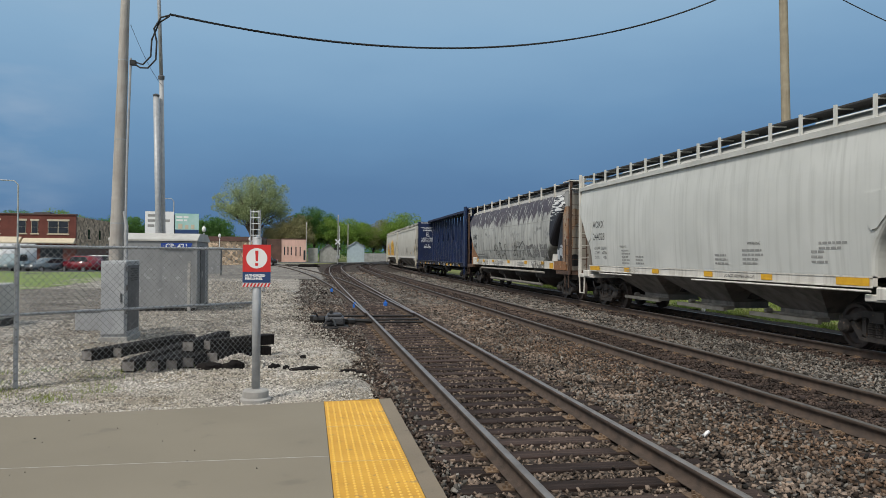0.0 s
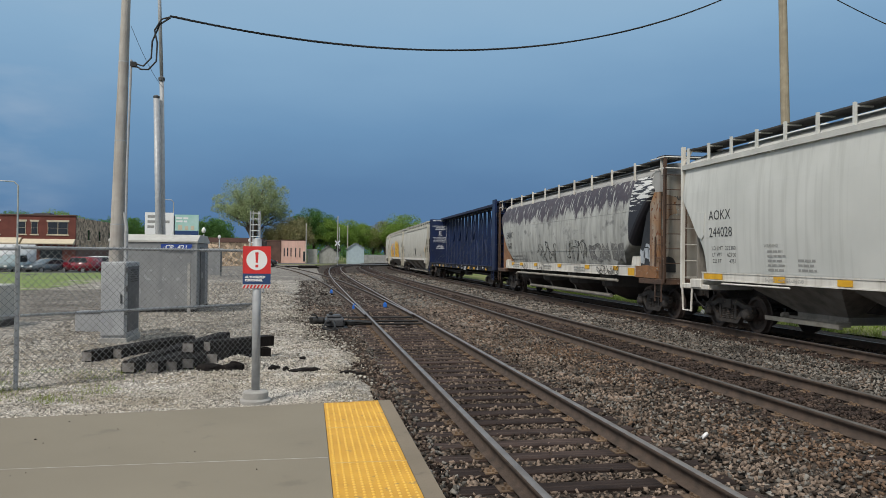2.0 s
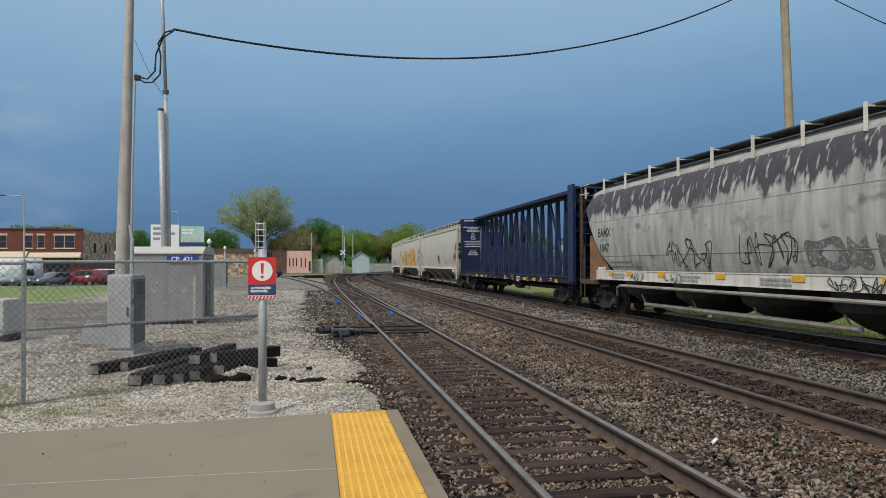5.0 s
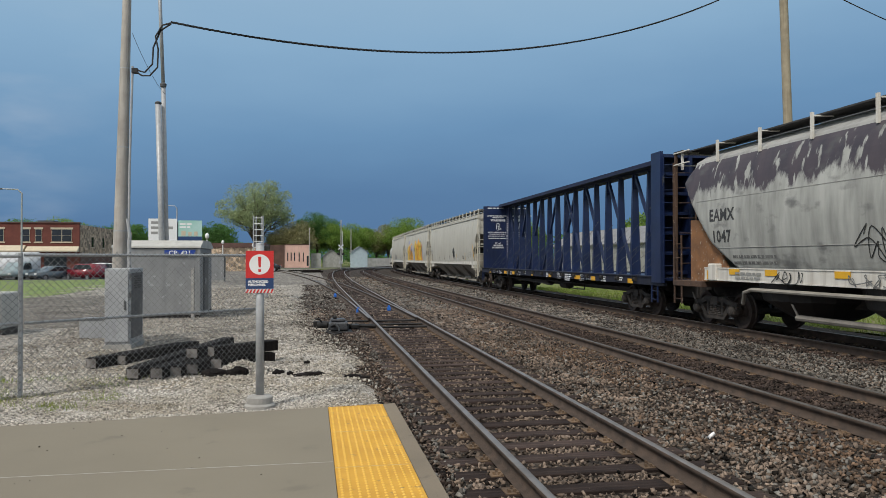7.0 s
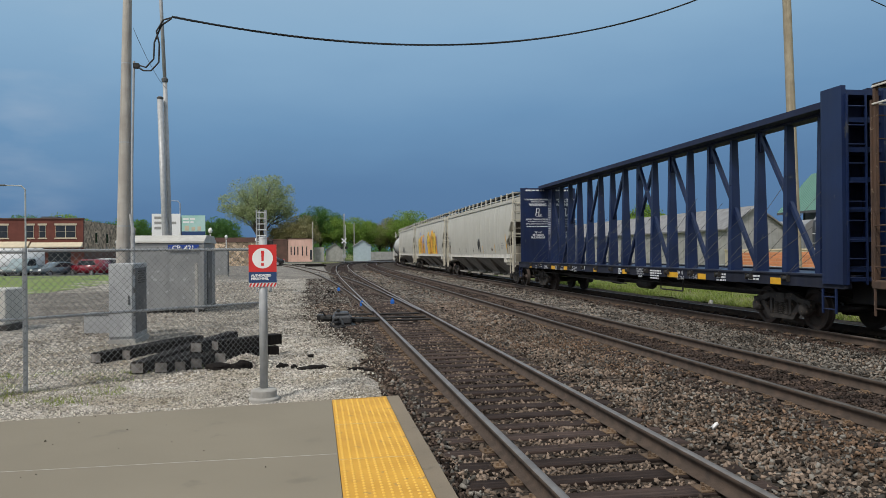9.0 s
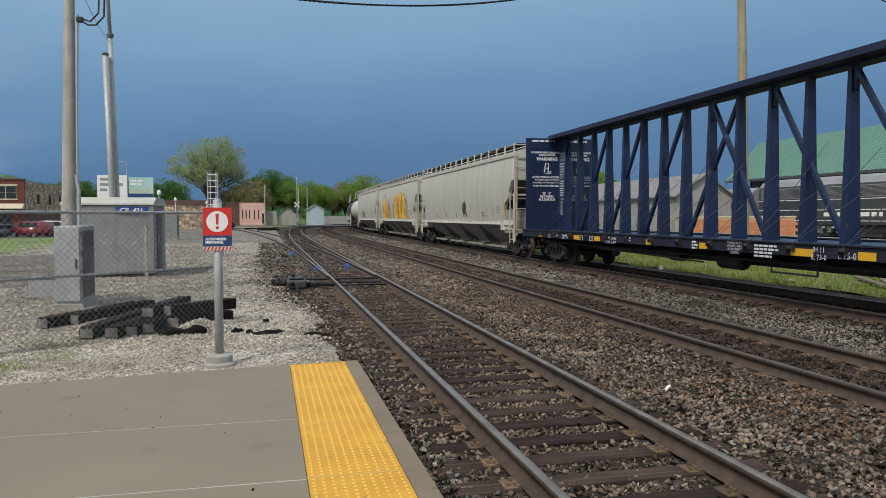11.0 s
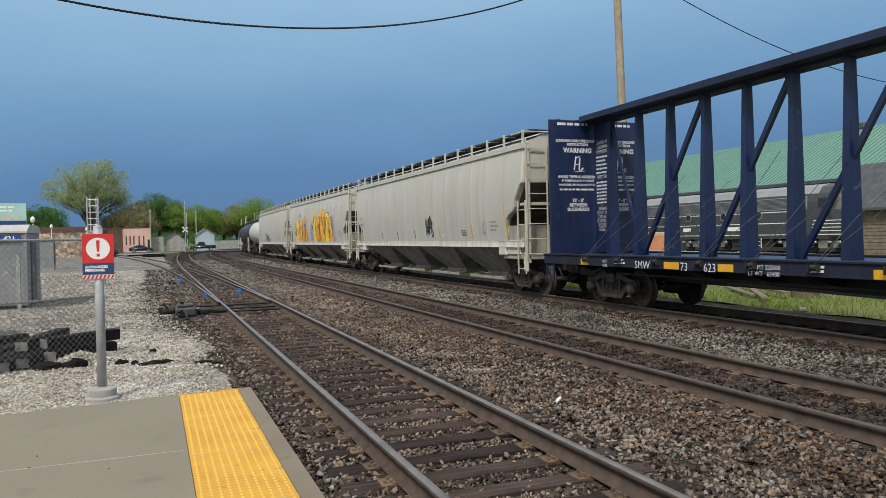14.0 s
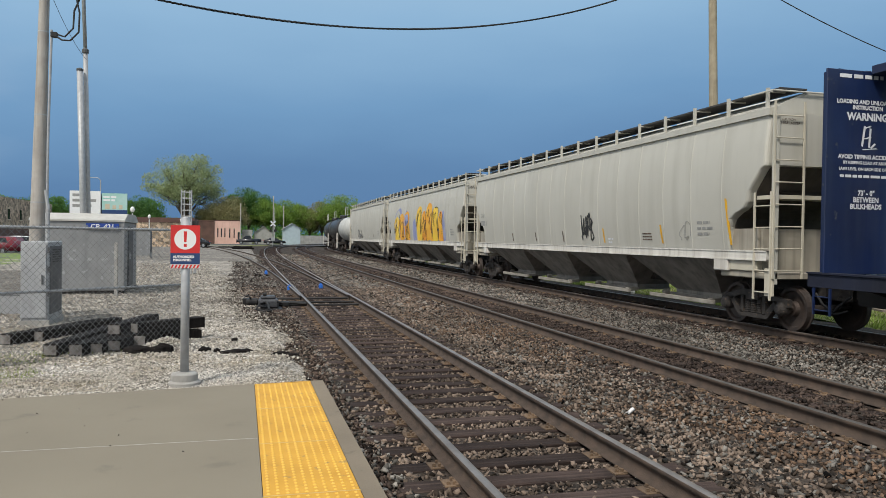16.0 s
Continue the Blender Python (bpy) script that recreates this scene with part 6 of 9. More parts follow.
        bars(5, 0.9, 0.05, 0.06, lambda u, v: side(u, v + 3.95), "stencil_block", MT["stencil_white"], car, 8)
        lettering("stencil", "SAFETY FIRST", 0.135, lambda u, v: side(u, v + 3.37), MT["stencil_white"], car)
        bars(7, 0.9, 0.045, 0.05, lambda u, v: side(u, v + 3.24), "stencil_block", MT["stencil_white"], car, 9)
        lettering("stencil", "WARNING\nDO NOT MOVE\nCAR UNLESS\nTIE DOWNS ARE\nSECURED IN\nKEYSLOTS", 0.13, lambda u, v: side(u, v + 2.48), MT["stencil_white"], car, line=0.9)
    # winches, cables, reflectors, stencils on the sill
    for i in range(15):
        y = -10.15 + 1.43 * i
        bm = lathe(bmesh.new(), ((-0.15, 0.03), (-0.14, 0.05), (-0.02, 0.05), (0, 0.03)), (-1.50, y, 1.17), "y", 10)
        box(bm, -1.55, -1.46, y - 0.18, y - 0.16, 1.10, 1.24)
        box(bm, -1.55, -1.46, y + 0.01, y + 0.03, 1.10, 1.24)
        w = part("winch", bm, MT["black_iron"], car)
        part("tie_down_cable", T([(-1.50, y - 0.08, 1.22), (-1.0, y - 0.50, 2.0), (-0.22, y - 1.0, 2.9 + 0.25 * (i % 3))], [(-1.50, y - 0.08, 1.22), (-0.22, y - 0.7, 2.35)], r=0.0065, seg=4), MT["cable"], w)
    for y, w in ((9.90, 0.36), (6.42, 0.5), (4.78, 0.42), (1.40, 0.3), (-1.32, 0.36), (-4.80, 0.66), (-6.48, 0.42), (-9.8, 0.4)):
        part("yellow_reflector", B((-1.468, -1.462, y - w / 2, y + w / 2, 1.02, 1.17)), MT["yellow_mark"], car)
    sl = lambda yc, z: (lambda u, v: (-1.469, yc - u, z + v))
    lettering("reporting_mark", "SMW", 0.25, sl(7.45, 1.0), MT["stencil_white"], car)
    lettering("reporting_mark", "73", 0.25, sl(6.0, 1.0), MT["stencil_white"], car)
    lettering("reporting_mark", "623", 0.25, sl(5.22, 1.0), MT["stencil_white"], car)
    lettering("sill_stencil", "JACK\nHERE", 0.10, sl(8.98, 1.10), MT["stencil_white"], car)
    lettering("sill_stencil", "LD LMT 223600\nLT WT   62400", 0.12, sl(3.8, 1.10), MT["stencil_white"], car)
    lettering("sill_stencil", "IH 11\nIL 73-0", 0.15, sl(-5.28, 1.12), MT["stencil_white"], car)
    lettering("sill_stencil", "L 75-0", 0.18, sl(-6.01, 1.02), MT["stencil_white"], car)
    lettering("sill_stencil", "FOR RESTRICTED\nLOADING ONLY\nSEE EQUIPMENT\nREGISTER", 0.075, sl(-2.59, 1.19), MT["stencil_white"], car)
    for k, (y, w, n) in enumerate(((8.30, 0.5, 2), (2.6, 0.3, 2), (-0.95, 0.28, 3), (-3.7, 0.8, 4), (-7.5, 0.5, 3), (-9.0, 0.6, 2))):
        bars(n, w, 0.045, 0.03, sl(y, 1.16), "stencil_block", MT["stencil_white"], car, k)
    part("air_reservoir", lathe(bmesh.new(), ((-0.5, 0.1), (-0.42, 0.2), (0.42, 0.2), (0.5, 0.1)), (-0.75, -1.5, 0.72), "y", 12), MT["black_iron"], car)
    part("brake_cylinder", lathe(bmesh.new(), ((-0.3, 0.16), (0.3, 0.16)), (-0.7, 1.1, 0.74), "y", 12), MT["black_iron"], car)
    part("train_line", T([(-1.1, -9, 0.82), (-1.1, 9, 0.82)], [(-1.25, -3.6, 0.92), (-1.25, -3.6, 0.62), (-1.25, -5.0, 0.62), (-1.25, -5.0, 0.92)], [(-1.25, 5, 0.78), (-1.25, -1, 0.68)], r=0.025, seg=6), MT["black_iron"], car)
    register(car, s_mid, 9.35, [bogie(car, -9.35), bogie(car, 9.35)])
    return car


def beige_hopper(s_mid, paint, seed):
    """Long four-bay plastics hopper with smooth curved sides."""
    car = empty("covered_hopper_car", paint, "railcar", "freight train")
    hl, zb, ze = 10.0, 1.62, 4.46
    hw = lambda z: 1.46 + 0.13 * math.sin(math.pi * max(0, min(1, (z - zb + 0.15) / (ze - zb + 0.3)))) - 0.02 * max(0, z - 3.9)
    ye = lambda z: float(np.interp(z, (1.6, 2.12, 2.34, 2.46, 2.54, 2.68, 2.90, 3.35, 3.40), (8.60, 8.62, 8.72, 8.92, 9.16, 9.27, 9.34, 9.72, 9.82)))
    bm = hull(bmesh.new(), [zb + (ze - zb) * i / 48 for i in range(49)], hw, ye, 0.08)
    part("body", bm, MT["car_beige"], car, "smooth beige-grey curved steel side")
    bm = bmesh.new()
    for i in range(15):
        y = -8.4 + 16.8 * i / 14
        tube(bm, [(-hw(z) + 0.019, y, z) for z in (1.64, 2.0, 2.4, 2.9, 3.4, 3.9, 4.4)], 0.030, 8)
    part("weld_ribs", bm, MT["car_beige"], car)
    bm = bmesh.new()
    rows = [(1.53, ze - 0.04), (1.53, ze + 0.10), (1.40, ze + 0.13), (0.72, ze + 0.44), (0.42, ze + 0.46)]
    extrude(bm, [(-x, z) for x, z in rows] + [(x, z) for x, z in rows[::-1]], "y", -hl + 0.15, hl - 0.15)
    part("roof", bm, MT["car_beige"], car)
    hatches(car, 8.8, ze + 0.45, 8, MT["car_beige"])
    roof_walk(car, hl - 0.1, ze + 0.52, 1.0, 16, ze + 0.08, 1.42, MT["roof_dark"], MT["car_beige"])
    sill(car, hl - 0.15, 1.45, 1.66, 1.54, MT["sill_white"])
    centre_sill(car, hl)
    funnels(car, 4, -8.0, 8.0, 1.46, 1.44, 0.44, 0.92)
    for s in (-1, 1):
        lo, hi = sorted((s * (hl - 1.75), s * hl))
        part("end_platform", B((-1.46, 1.46, lo, hi, 1.08, 1.22), bevel=0.02), MT["beige_dirty_shade"], car)
        lo, hi = sorted((s * (hl - 1.90), s * (hl - 1.40)))
        part("jacking_pad", B((-1.55, 1.55, lo, hi, 1.20, 1.47), bevel=0.02), MT["sill_white"], car)
        lo, hi = sorted((s * (hl - 1.40), s * (hl - 0.50)))
        part("end_sill", B((-1.50, 1.50, lo, hi, 1.22, 1.46), bevel=0.02), MT["trim_beige"], car)
        lo, hi = sorted((s * (hl - 0.22), s * (hl + 0.02)))
        part("step_bracket", B((-1.53, -1.47, lo, hi, 0.74, 1.30), bevel=0.01), MT["trim_beige"], car)
        lo, hi = sorted((s * (hl - 0.55), s * (hl - 0.48)))
        part("end_sheet", B((-1.36, 1.36, lo, hi, 1.2, 2.12)), MT["beige_dirty_shade"], car)
        lo, hi = sorted((s * (hl - 1.45), s * (hl - 0.56)))
        part("side_plate", B((-1.42, -1.36, lo, hi, 1.2, 2.12)), MT["beige_dirty_shade"], car)
        lo, hi = sorted((s * (hl - 0.62), s * (hl - 0.08)))
        part("shelf", B((-1.42, 1.42, lo, hi, 2.72, 2.80)), MT["trim_beige"], car)
        lo, hi = sorted((s * (hl - 0.14), s * hl))
        for x in (-1.42, 1.42):
            part("end_post", B((x - 0.04, x + 0.04, lo, hi, 0.98, ze + 0.12), bevel=0.01), MT["car_beige"], car)
        lo, hi = sorted((s * (hl - 0.11), s * (hl - 0.04)))
        # thin plate over the slope; its dark colour paints in the recess's shade
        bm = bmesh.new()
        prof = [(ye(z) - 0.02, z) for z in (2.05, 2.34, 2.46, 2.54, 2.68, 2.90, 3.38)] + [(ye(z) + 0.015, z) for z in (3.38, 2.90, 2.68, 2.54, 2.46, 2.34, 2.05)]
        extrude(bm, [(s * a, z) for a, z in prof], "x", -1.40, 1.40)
        part("slope_sheet", bm, MT["slope_shade"], car, "slope sheet coloured dark for the shade under the car end")
        part("upper_end_sheet", B((-1.42, 1.42, lo, hi, 3.39, ze)), MT["car_beige"], car)
        ladder(car, -1.55, s * (hl - 0.27), 0.66, 2.86, 0.50, 5, MT["trim_beige"])
        ladder(car, -1.18, s * (hl + 0.03), 1.1, 4.68, 0.70, 8, MT["trim_beige"], "x")
        part("handrail", T([(-1.5, s * (hl - 1.0), ze + 0.45), (-1.5, s * (hl - 0.1), ze + 0.45), (1.5, s * (hl - 0.1), ze + 0.45)], r=0.02), MT["car_beige"], car)
        part("brake_cylinder", lathe(bmesh.new(), ((0.0, 0.15), (0.35, 0.15)), (-0.8, s * (hl - 0.8) - 0.15, 1.4), "y", 12), MT["bogie"], car)
        couple(car, s * hl, s)
    pl = lambda y, z: place_on(hw, y, z)
    lettering("reporting_mark", "CAIX", 0.26, pl(8.9, 2.75), MT["stencil_grey"], car, align="LEFT")
    bars(1, 0.95, 0.2, 0.1, pl(8.5, 2.40), "reporting_number", MT["stencil_grey"], car, seed)
    lettering("stencil", "CAUTION\nNO SIDE LADDER", 0.07, lambda u, v: (-1.16 + u, -hl + 0.034, 4.30 + v), MT["rust"], car)
    bars(3, 0.6, 0.06, 0.07, pl(-7.75, 2.24), "stencil_block", MT["stencil_grey"], car, seed + 1)
    bars(3, 0.5, 0.035, 0.04, pl(-5.2, 2.0), "stencil_block", MT["rust"], car, seed + 2)
    bars(2, 0.3, 0.05, 0.05, pl(-3.15, 1.85), "stencil_block", MT["stencil_white"], car, seed + 3)
    if seed < 20:
        for y, h, z in ((-8.55, 1.02, 1.76), (-5.85, 0.47, 1.77), (-2.7, 0.42, 1.76), (0.2, 0.35, 1.76), (2.6, 0.32, 1.76), (5.0, 0.3, 1.76)):
            bm = bmesh.new()
            p = pl(y, z)
            bm.faces.new([bm.verts.new(p(a, b)) for a, b in ((-0.035, h), (0.035, h), (0.045 + 0.06 * h, h / 2), (0.06 + 0.1 * h, 0), (-0.01 + 0.1 * h, 0), (-0.03 + 0.05 * h, h / 2))])
            part("yellow_stripe", bm, MT["yellow_mark"] if h > 0.38 else MT["rust"], car)
        squiggle(car, pl(-1.6, 1.85), 1.0, 0.75, 15, MT["spray_black"], 0.03, loops=5)
        squiggle(car, pl(-6.95, 1.82), 0.5, 0.5, 4, MT["stencil_grey"], 0.008, loops=2)
    elif seed < 30:
        # large orange and yellow lettering with a blue ghost of older paint
        rnd = random.Random(4)
        for k, (u, w, h, m) in enumerate(((-5.6, 2.6, 2.1, "spray_blue"), (-3.2, 1.4, 1.9, "spray_blue"), (-0.8, 0.9, 1.3, "spray_blue"), (6.0, 0.9, 1.6, "spray_blue"))):
            blob(car, pl(0.0, 1.66), [(u - w / 2, 0.1), (u, 0.0), (u + w / 2, 0.15), (u + w / 2.2, h * 0.6), (u + w / 4, h), (u - w / 4, h * 0.92), (u - w / 1.8, h * 0.6)], 0.001, MT[m], "graffiti_shadow")
        for k, (u, w, h) in enumerate(((-6.3, 1.5, 1.6), (-4.7, 1.4, 1.8), (-3.0, 1.5, 1.9), (0.5, 1.4, 2.1), (1.7, 1.0, 1.7), (2.9, 1.5, 2.2), (4.3, 1.4, 1.9), (5.5, 1.0, 1.6))):
            ol = [(u - w / 2, 0.05), (u, 0.0), (u + w / 2, 0.06), (u + w / 2.1, h * 0.5), (u + w / 1.9, h * 0.85), (u + w / 5, h), (u - w / 4, h * 0.9), (u - w / 1.9, h * 0.6), (u - w / 2.4, h * 0.3)]
            ol = [(a + rnd.uniform(-.06, .06), b + rnd.uniform(-.06, .06)) for a, b in ol]
            blob(car, pl(0.0, 1.66), ol, 0.003 + 0.0015 * k, MT["spray_orange"] if k % 3 else MT["spray_yellow"])
            squiggle(car, lambda a, b, u=u: tuple(np.array(pl(0.0, 1.66)(u + a, b)) - np.array((0.016, 0, 0))), w * 1.05, h, 40 + k, MT["spray_black"], 0.022, "graffiti_outline", 2)
    else:
        squiggle(car, pl(2.5, 1.6), 4.0, 0.9, 33, MT["spray_grey"], 0.05, loops=6)
    register(car, s_mid, 8.82, [bogie(car, -8.82), bogie(car, 8.82)])
    return car


def tank_car(s_mid, material, label, hl=6.4):
    car = empty("tank_car", label, "railcar", "freight train")
    r, z = 1.45, 2.75
    prof = [(-hl, 0.15), (-hl + 0.12, 0.75), (-hl + 0.4, 1.2), (-hl + 0.8, r), (hl - 0.8, r), (hl - 0.4, 1.2), (hl - 0.12, 0.75), (hl, 0.15)]
    part("tank", lathe(bmesh.new(), prof, (0, 0, z), "y", 28), material, car, smooth=True)
    part("dome", lathe(bmesh.new(), ((0, 0.5), (0.45, 0.5), (0.52, 0.3)), (0, 0, z + r - 0.08), "z", 16), material, car)
    part("walkway", B((-1.1, 1.1, -1.3, 1.3, z + r + 0.02, z + r + 0.06)), MT["roof_dark"], car)
    part("railing", T([(-1.1, -1.3, z + r), (-1.1, -1.3, z + r + 0.9), (-1.1, 1.3, z + r + 0.9), (-1.1, 1.3, z + r)], r=0.025), MT["sill_white"], car)
    for s in (-1, 1):
        lo, hi = sorted((s * (hl - 1.6), s * (hl + 0.3)))
        part("end_sill", B((-1.4, 1.4, lo, hi, 0.95, 1.2), (-0.7, 0.7, lo, hi, 1.15, 1.6)), MT["bogie"], car)
        ladder(car, -1.42, s * (hl + 0.1), 0.5, 2.3, 0.4, 5, MT["sill_white"])
        couple(car, s * (hl + 0.3), s)
    centre_sill(car, hl)
    register(car, s_mid, hl - 1.0, [bogie(car, -hl + 1.0), bogie(car, hl - 1.0)])


grey_hopper(19.32)
barrel_hopper(38.58)
centre_beam(61.2)
beige_hopper(84.17, "long beige-grey covered hopper railcar with a small black tag", 11)
beige_hopper(105.75, "long beige-grey covered hopper railcar with large orange graffiti", 22)
beige_hopper(127.5, "long beige-grey covered hopper railcar with faint graffiti", 33)
tank_car(145.3, MT["car_grey_roof"], "pale grey tank car with a rounded end")
tank_car(159.7, MT["tank_black"], "black tank car with a domed top")
tank_car(174.1, MT["tank_black"], "black tank car with a domed top")


def motions():
    """The train rolls past: cars follow the line, trucks turn under them, wheels roll."""
    n = 112
    for car, s_mid, half, trucks in CARS:
        body, turns = [], ([], [])
        bends = s_mid + half > BEND_Y
        times = [16.0 * i / 16 for i in range(17)]
        for t in times:
            s = s_mid - gone(t)
            pts = [along(TRACK_X[3], s - half), along(TRACK_X[3], s + half)]
            a, b = Vector(pts[0][:2]), Vector(pts[1][:2])
            h = math.atan2(-(b - a).x, (b - a).y)
            mid = (a + b) / 2
            body.append((t, pose(mid.x, mid.y, 0, 0, 0, math.degrees(h))))
            for k, q in enumerate(pts):
                turns[k].append((t, pose(0, (-half, half)[k], 0, 0, 0, math.degrees(q[2] - h))))
        walk(car, body)
        for (truck, wheels), rows in zip(trucks, turns):
            if bends:
                walk(truck, rows)
            for w in wheels:
                y = w.location.y
                walk(w, [(16.0 * i / n, pose(0, y, RADIUS, math.degrees(gone(16.0 * i / n) / RADIUS))) for i in range(n + 1)])
    # two cars meet on the road behind the train
    for car, wheels, speed, y, start in DRIVEN:
        yaw = 90 if speed > 0 else -90
        walk(car, [(t, pose(start + speed * t, y, -0.02, 0, 0, yaw)) for t in (0.0, 4.0, 8.0, 12.0, 16.0)])
        for w in wheels:
            c = w.location.y
            walk(w, [(16.0 * i / 144, pose(0, c, 0.34, math.degrees(abs(speed) * 16.0 * i / 144 / 0.34))) for i in range(145)])


# ---- beside the platform: sign, fence, cabinets, poles ----
def warning_sign():
    x, y = -0.655, 10.05
    th = empty("warning_sign", "red and navy authorized personnel sign on a grey steel post", "sign")
    part("post", T([(x, y, 0.0), (x, y, 2.03)], r=0.054, seg=20), MT["steel"], th, "round galvanised steel post", True)
    part("post_cap", lathe(bmesh.new(), ((2.03, 0.056), (2.045, 0.05), (2.052, 0.02)), (x, y, 0), "z", 20), MT["steel"], th)
    part("base_collar", lathe(bmesh.new(), ((-0.06, 0.165), (0.03, 0.165), (0.045, 0.15), (0.06, 0.06)), (x, y, 0.0), "z", 24), MT["cement"], th)
    part("footing", lathe(bmesh.new(), ((-0.3, 0.20), (-0.07, 0.20), (-0.05, 0.18)), (x, y, 0), "z", 20), MT["cement"], th)
    f = y - 0.062
    w, z0, z1 = 0.178, 1.395, 1.945
    board = part("board", B((x - w, x + w, f, f + 0.006, z0, z1)), MT["white"], th)
    zr = 1.588
    zs = 1.448
    part("red_field", B((x - w, x + w, f - 0.002, f, zr, z1)), MT["red"], board)
    part("navy_field", B((x - w, x + w, f - 0.002, f, zs, zr)), MT["navy"], board)
    bm = bmesh.new()
    n = 8
    for i in range(n):
        a = x - w + 2 * w * i / n
        d = 2 * w / n
        q = [(a, z0), (a + d * 0.5, z0), (min(a + d * 1.0, x + w), zs - 0.006), (min(a + d * 0.5, x + w), zs - 0.006)]
        bm.faces.new([bm.verts.new((u, f - 0.003, v)) for u, v in q])
    part("hazard_stripes", bm, MT["red"], board)
    c = (zr + z1) / 2
    part("disc", lathe(bmesh.new(), ((-0.0035, 0.133), (-0.002, 0.133)), (x, f, c), "y", 40), MT["sign_white"], board)
    bm = bmesh.new()
    bm.faces.new([bm.verts.new((x + u, f - 0.0045, c + v)) for u, v in ((-0.021, 0.10), (0.021, 0.10), (0.014, -0.038), (-0.014, -0.038))])
    bm.faces.new([bm.verts.new((x + u, f - 0.0045, c + v)) for u, v in ((-0.018, -0.062), (0.018, -0.062), (0.018, -0.098), (-0.018, -0.098))])
    part("exclamation_mark", bm, MT["red"], board)
    lettering("sign_text", "AUTHORIZED\nPERSONNEL", 0.041, lambda u, v: (x - w + 0.03 + u, f - 0.0035, 1.528 + v), MT["sign_white"], board, align="LEFT", bold=0.0022)


warning_sign()


def chain_link(name, a, b, z0, z1, posts, label, rails=(0.95,), pitch=0.102, r=0.0038, top=True, tall=0.05, skip=()):
    """Chain-link fence between two points of the plan."""
    a, b = Vector((*a, 0)), Vector((*b, 0))
    d = (b - a)
    length = d.length
    d.normalize()
    th = empty(name, label, "fence")
    at = lambda s, z: a + d * s + Vector((0, 0, z))
    for i in range(posts):
        if i in skip:
            continue
        s = length * i / (posts - 1)
        part("fence_post", T([at(s, z0 - 0.3), at(s, z1 + 0.05)], r=0.032 if i in (0, posts - 1) else 0.028, seg=12), MT["steel"], th)
    if top:
        part("top_rail", T([at(0, z1), at(length, z1)], r=0.023, seg=10), MT["steel"], th)
    for z in rails:
        part("mid_rail", T([at(0, z), at(length, z)], r=0.021, seg=10), MT["steel"], th)
    bm = bmesh.new()
    h = z1 + tall - z0 - 0.02
    n = int((length + h) / pitch)
    nrm = d.cross(Vector((0, 0, 1)))
    for k in range(-int(h / pitch), n):
        for s in (1, -1):
            u0, u1 = k * pitch, k * pitch + h
            v0, v1 = 0.0, h
            if u0 < 0:
                v0, u0 = -u0, 0.0
            if u1 > length:
                v1, u1 = v1 - (u1 - length), length
            if u1 <= u0:
                continue
            p, q = ((u0, v0), (u1, v1)) if s > 0 else ((length - u0, v0), (length - u1, v1))
            tube(bm, [at(p[0], z0 + 0.02 + p[1]) + nrm * (0.036 + s * r), at(q[0], z0 + 0.02 + q[1]) + nrm * (0.036 + s * r)], r, 3, cap=False)
    tagged(part("wire_mesh", bm, MT["fence_steel"], th, "diamond-pattern chain-link wire"), kind="stuff")
    return th


chain_link("chain_link_fence", (-9.4, 7.35), (-3.97, 11.2), -0.1, 1.88, 3, "galvanised chain-link fence with a top rail and a middle rail")
chain_link("chain_link_fence", (-3.93, 11.22), (-0.92, 13.75), -0.1, 1.90, 2, "galvanised chain-link fence with a top rail and a middle rail", skip=(0,))


def cabinet():
    th = empty("signal_cabinet", "tall aluminium signal cabinet with a dented door", "cabinet")
    x0, x1, y0, y1, z1 = -4.36, -3.84, 17.0, 18.25, 1.64
    part("body", B((x0, x1, y0, y1, 0.0, z1), bevel=0.015), MT["cabinet"], th)
    part("plinth", B((x0 - 0.03, x1 + 0.03, y0 - 0.03, y1 + 0.03, -0.16, 0.005), bevel=0.01), MT["cement"], th)
    d = part("door", B((x0 + 0.03, x1 - 0.03, y0 - 0.03, y0 - 0.002, 0.06, z1 - 0.05), bevel=0.008), MT["cabinet"], th)
    part("handle", B((x1 - 0.12, x1 - 0.08, y0 - 0.06, y0 - 0.03, 0.75, 0.95), bevel=0.01), MT["cabinet_dark"], d)
    # east side in the darker metal: its shade is put into the colour
    part("side_panel", B((x1, x1 + 0.015, y0 + 0.12, y1 - 0.12, 0.12, z1 - 0.1)), MT["cabinet_dark"], th)
    for z in (0.5, 1.0, 1.4):
        part("hinge", B((x1 - 0.01, x1 + 0.03, y0 - 0.02, y0 + 0.05, z, z + 0.12)), MT["cabinet_dark"], th)
    bm = bmesh.new()
    for i in range(6):
        box(bm, x1 + 0.012, x1 + 0.03, y0 + 0.3, y1 - 0.3, 1.2 + 0.05 * i, 1.225 + 0.05 * i)
    part("vent_louvres", bm, MT["black_iron"], th)


cabinet()


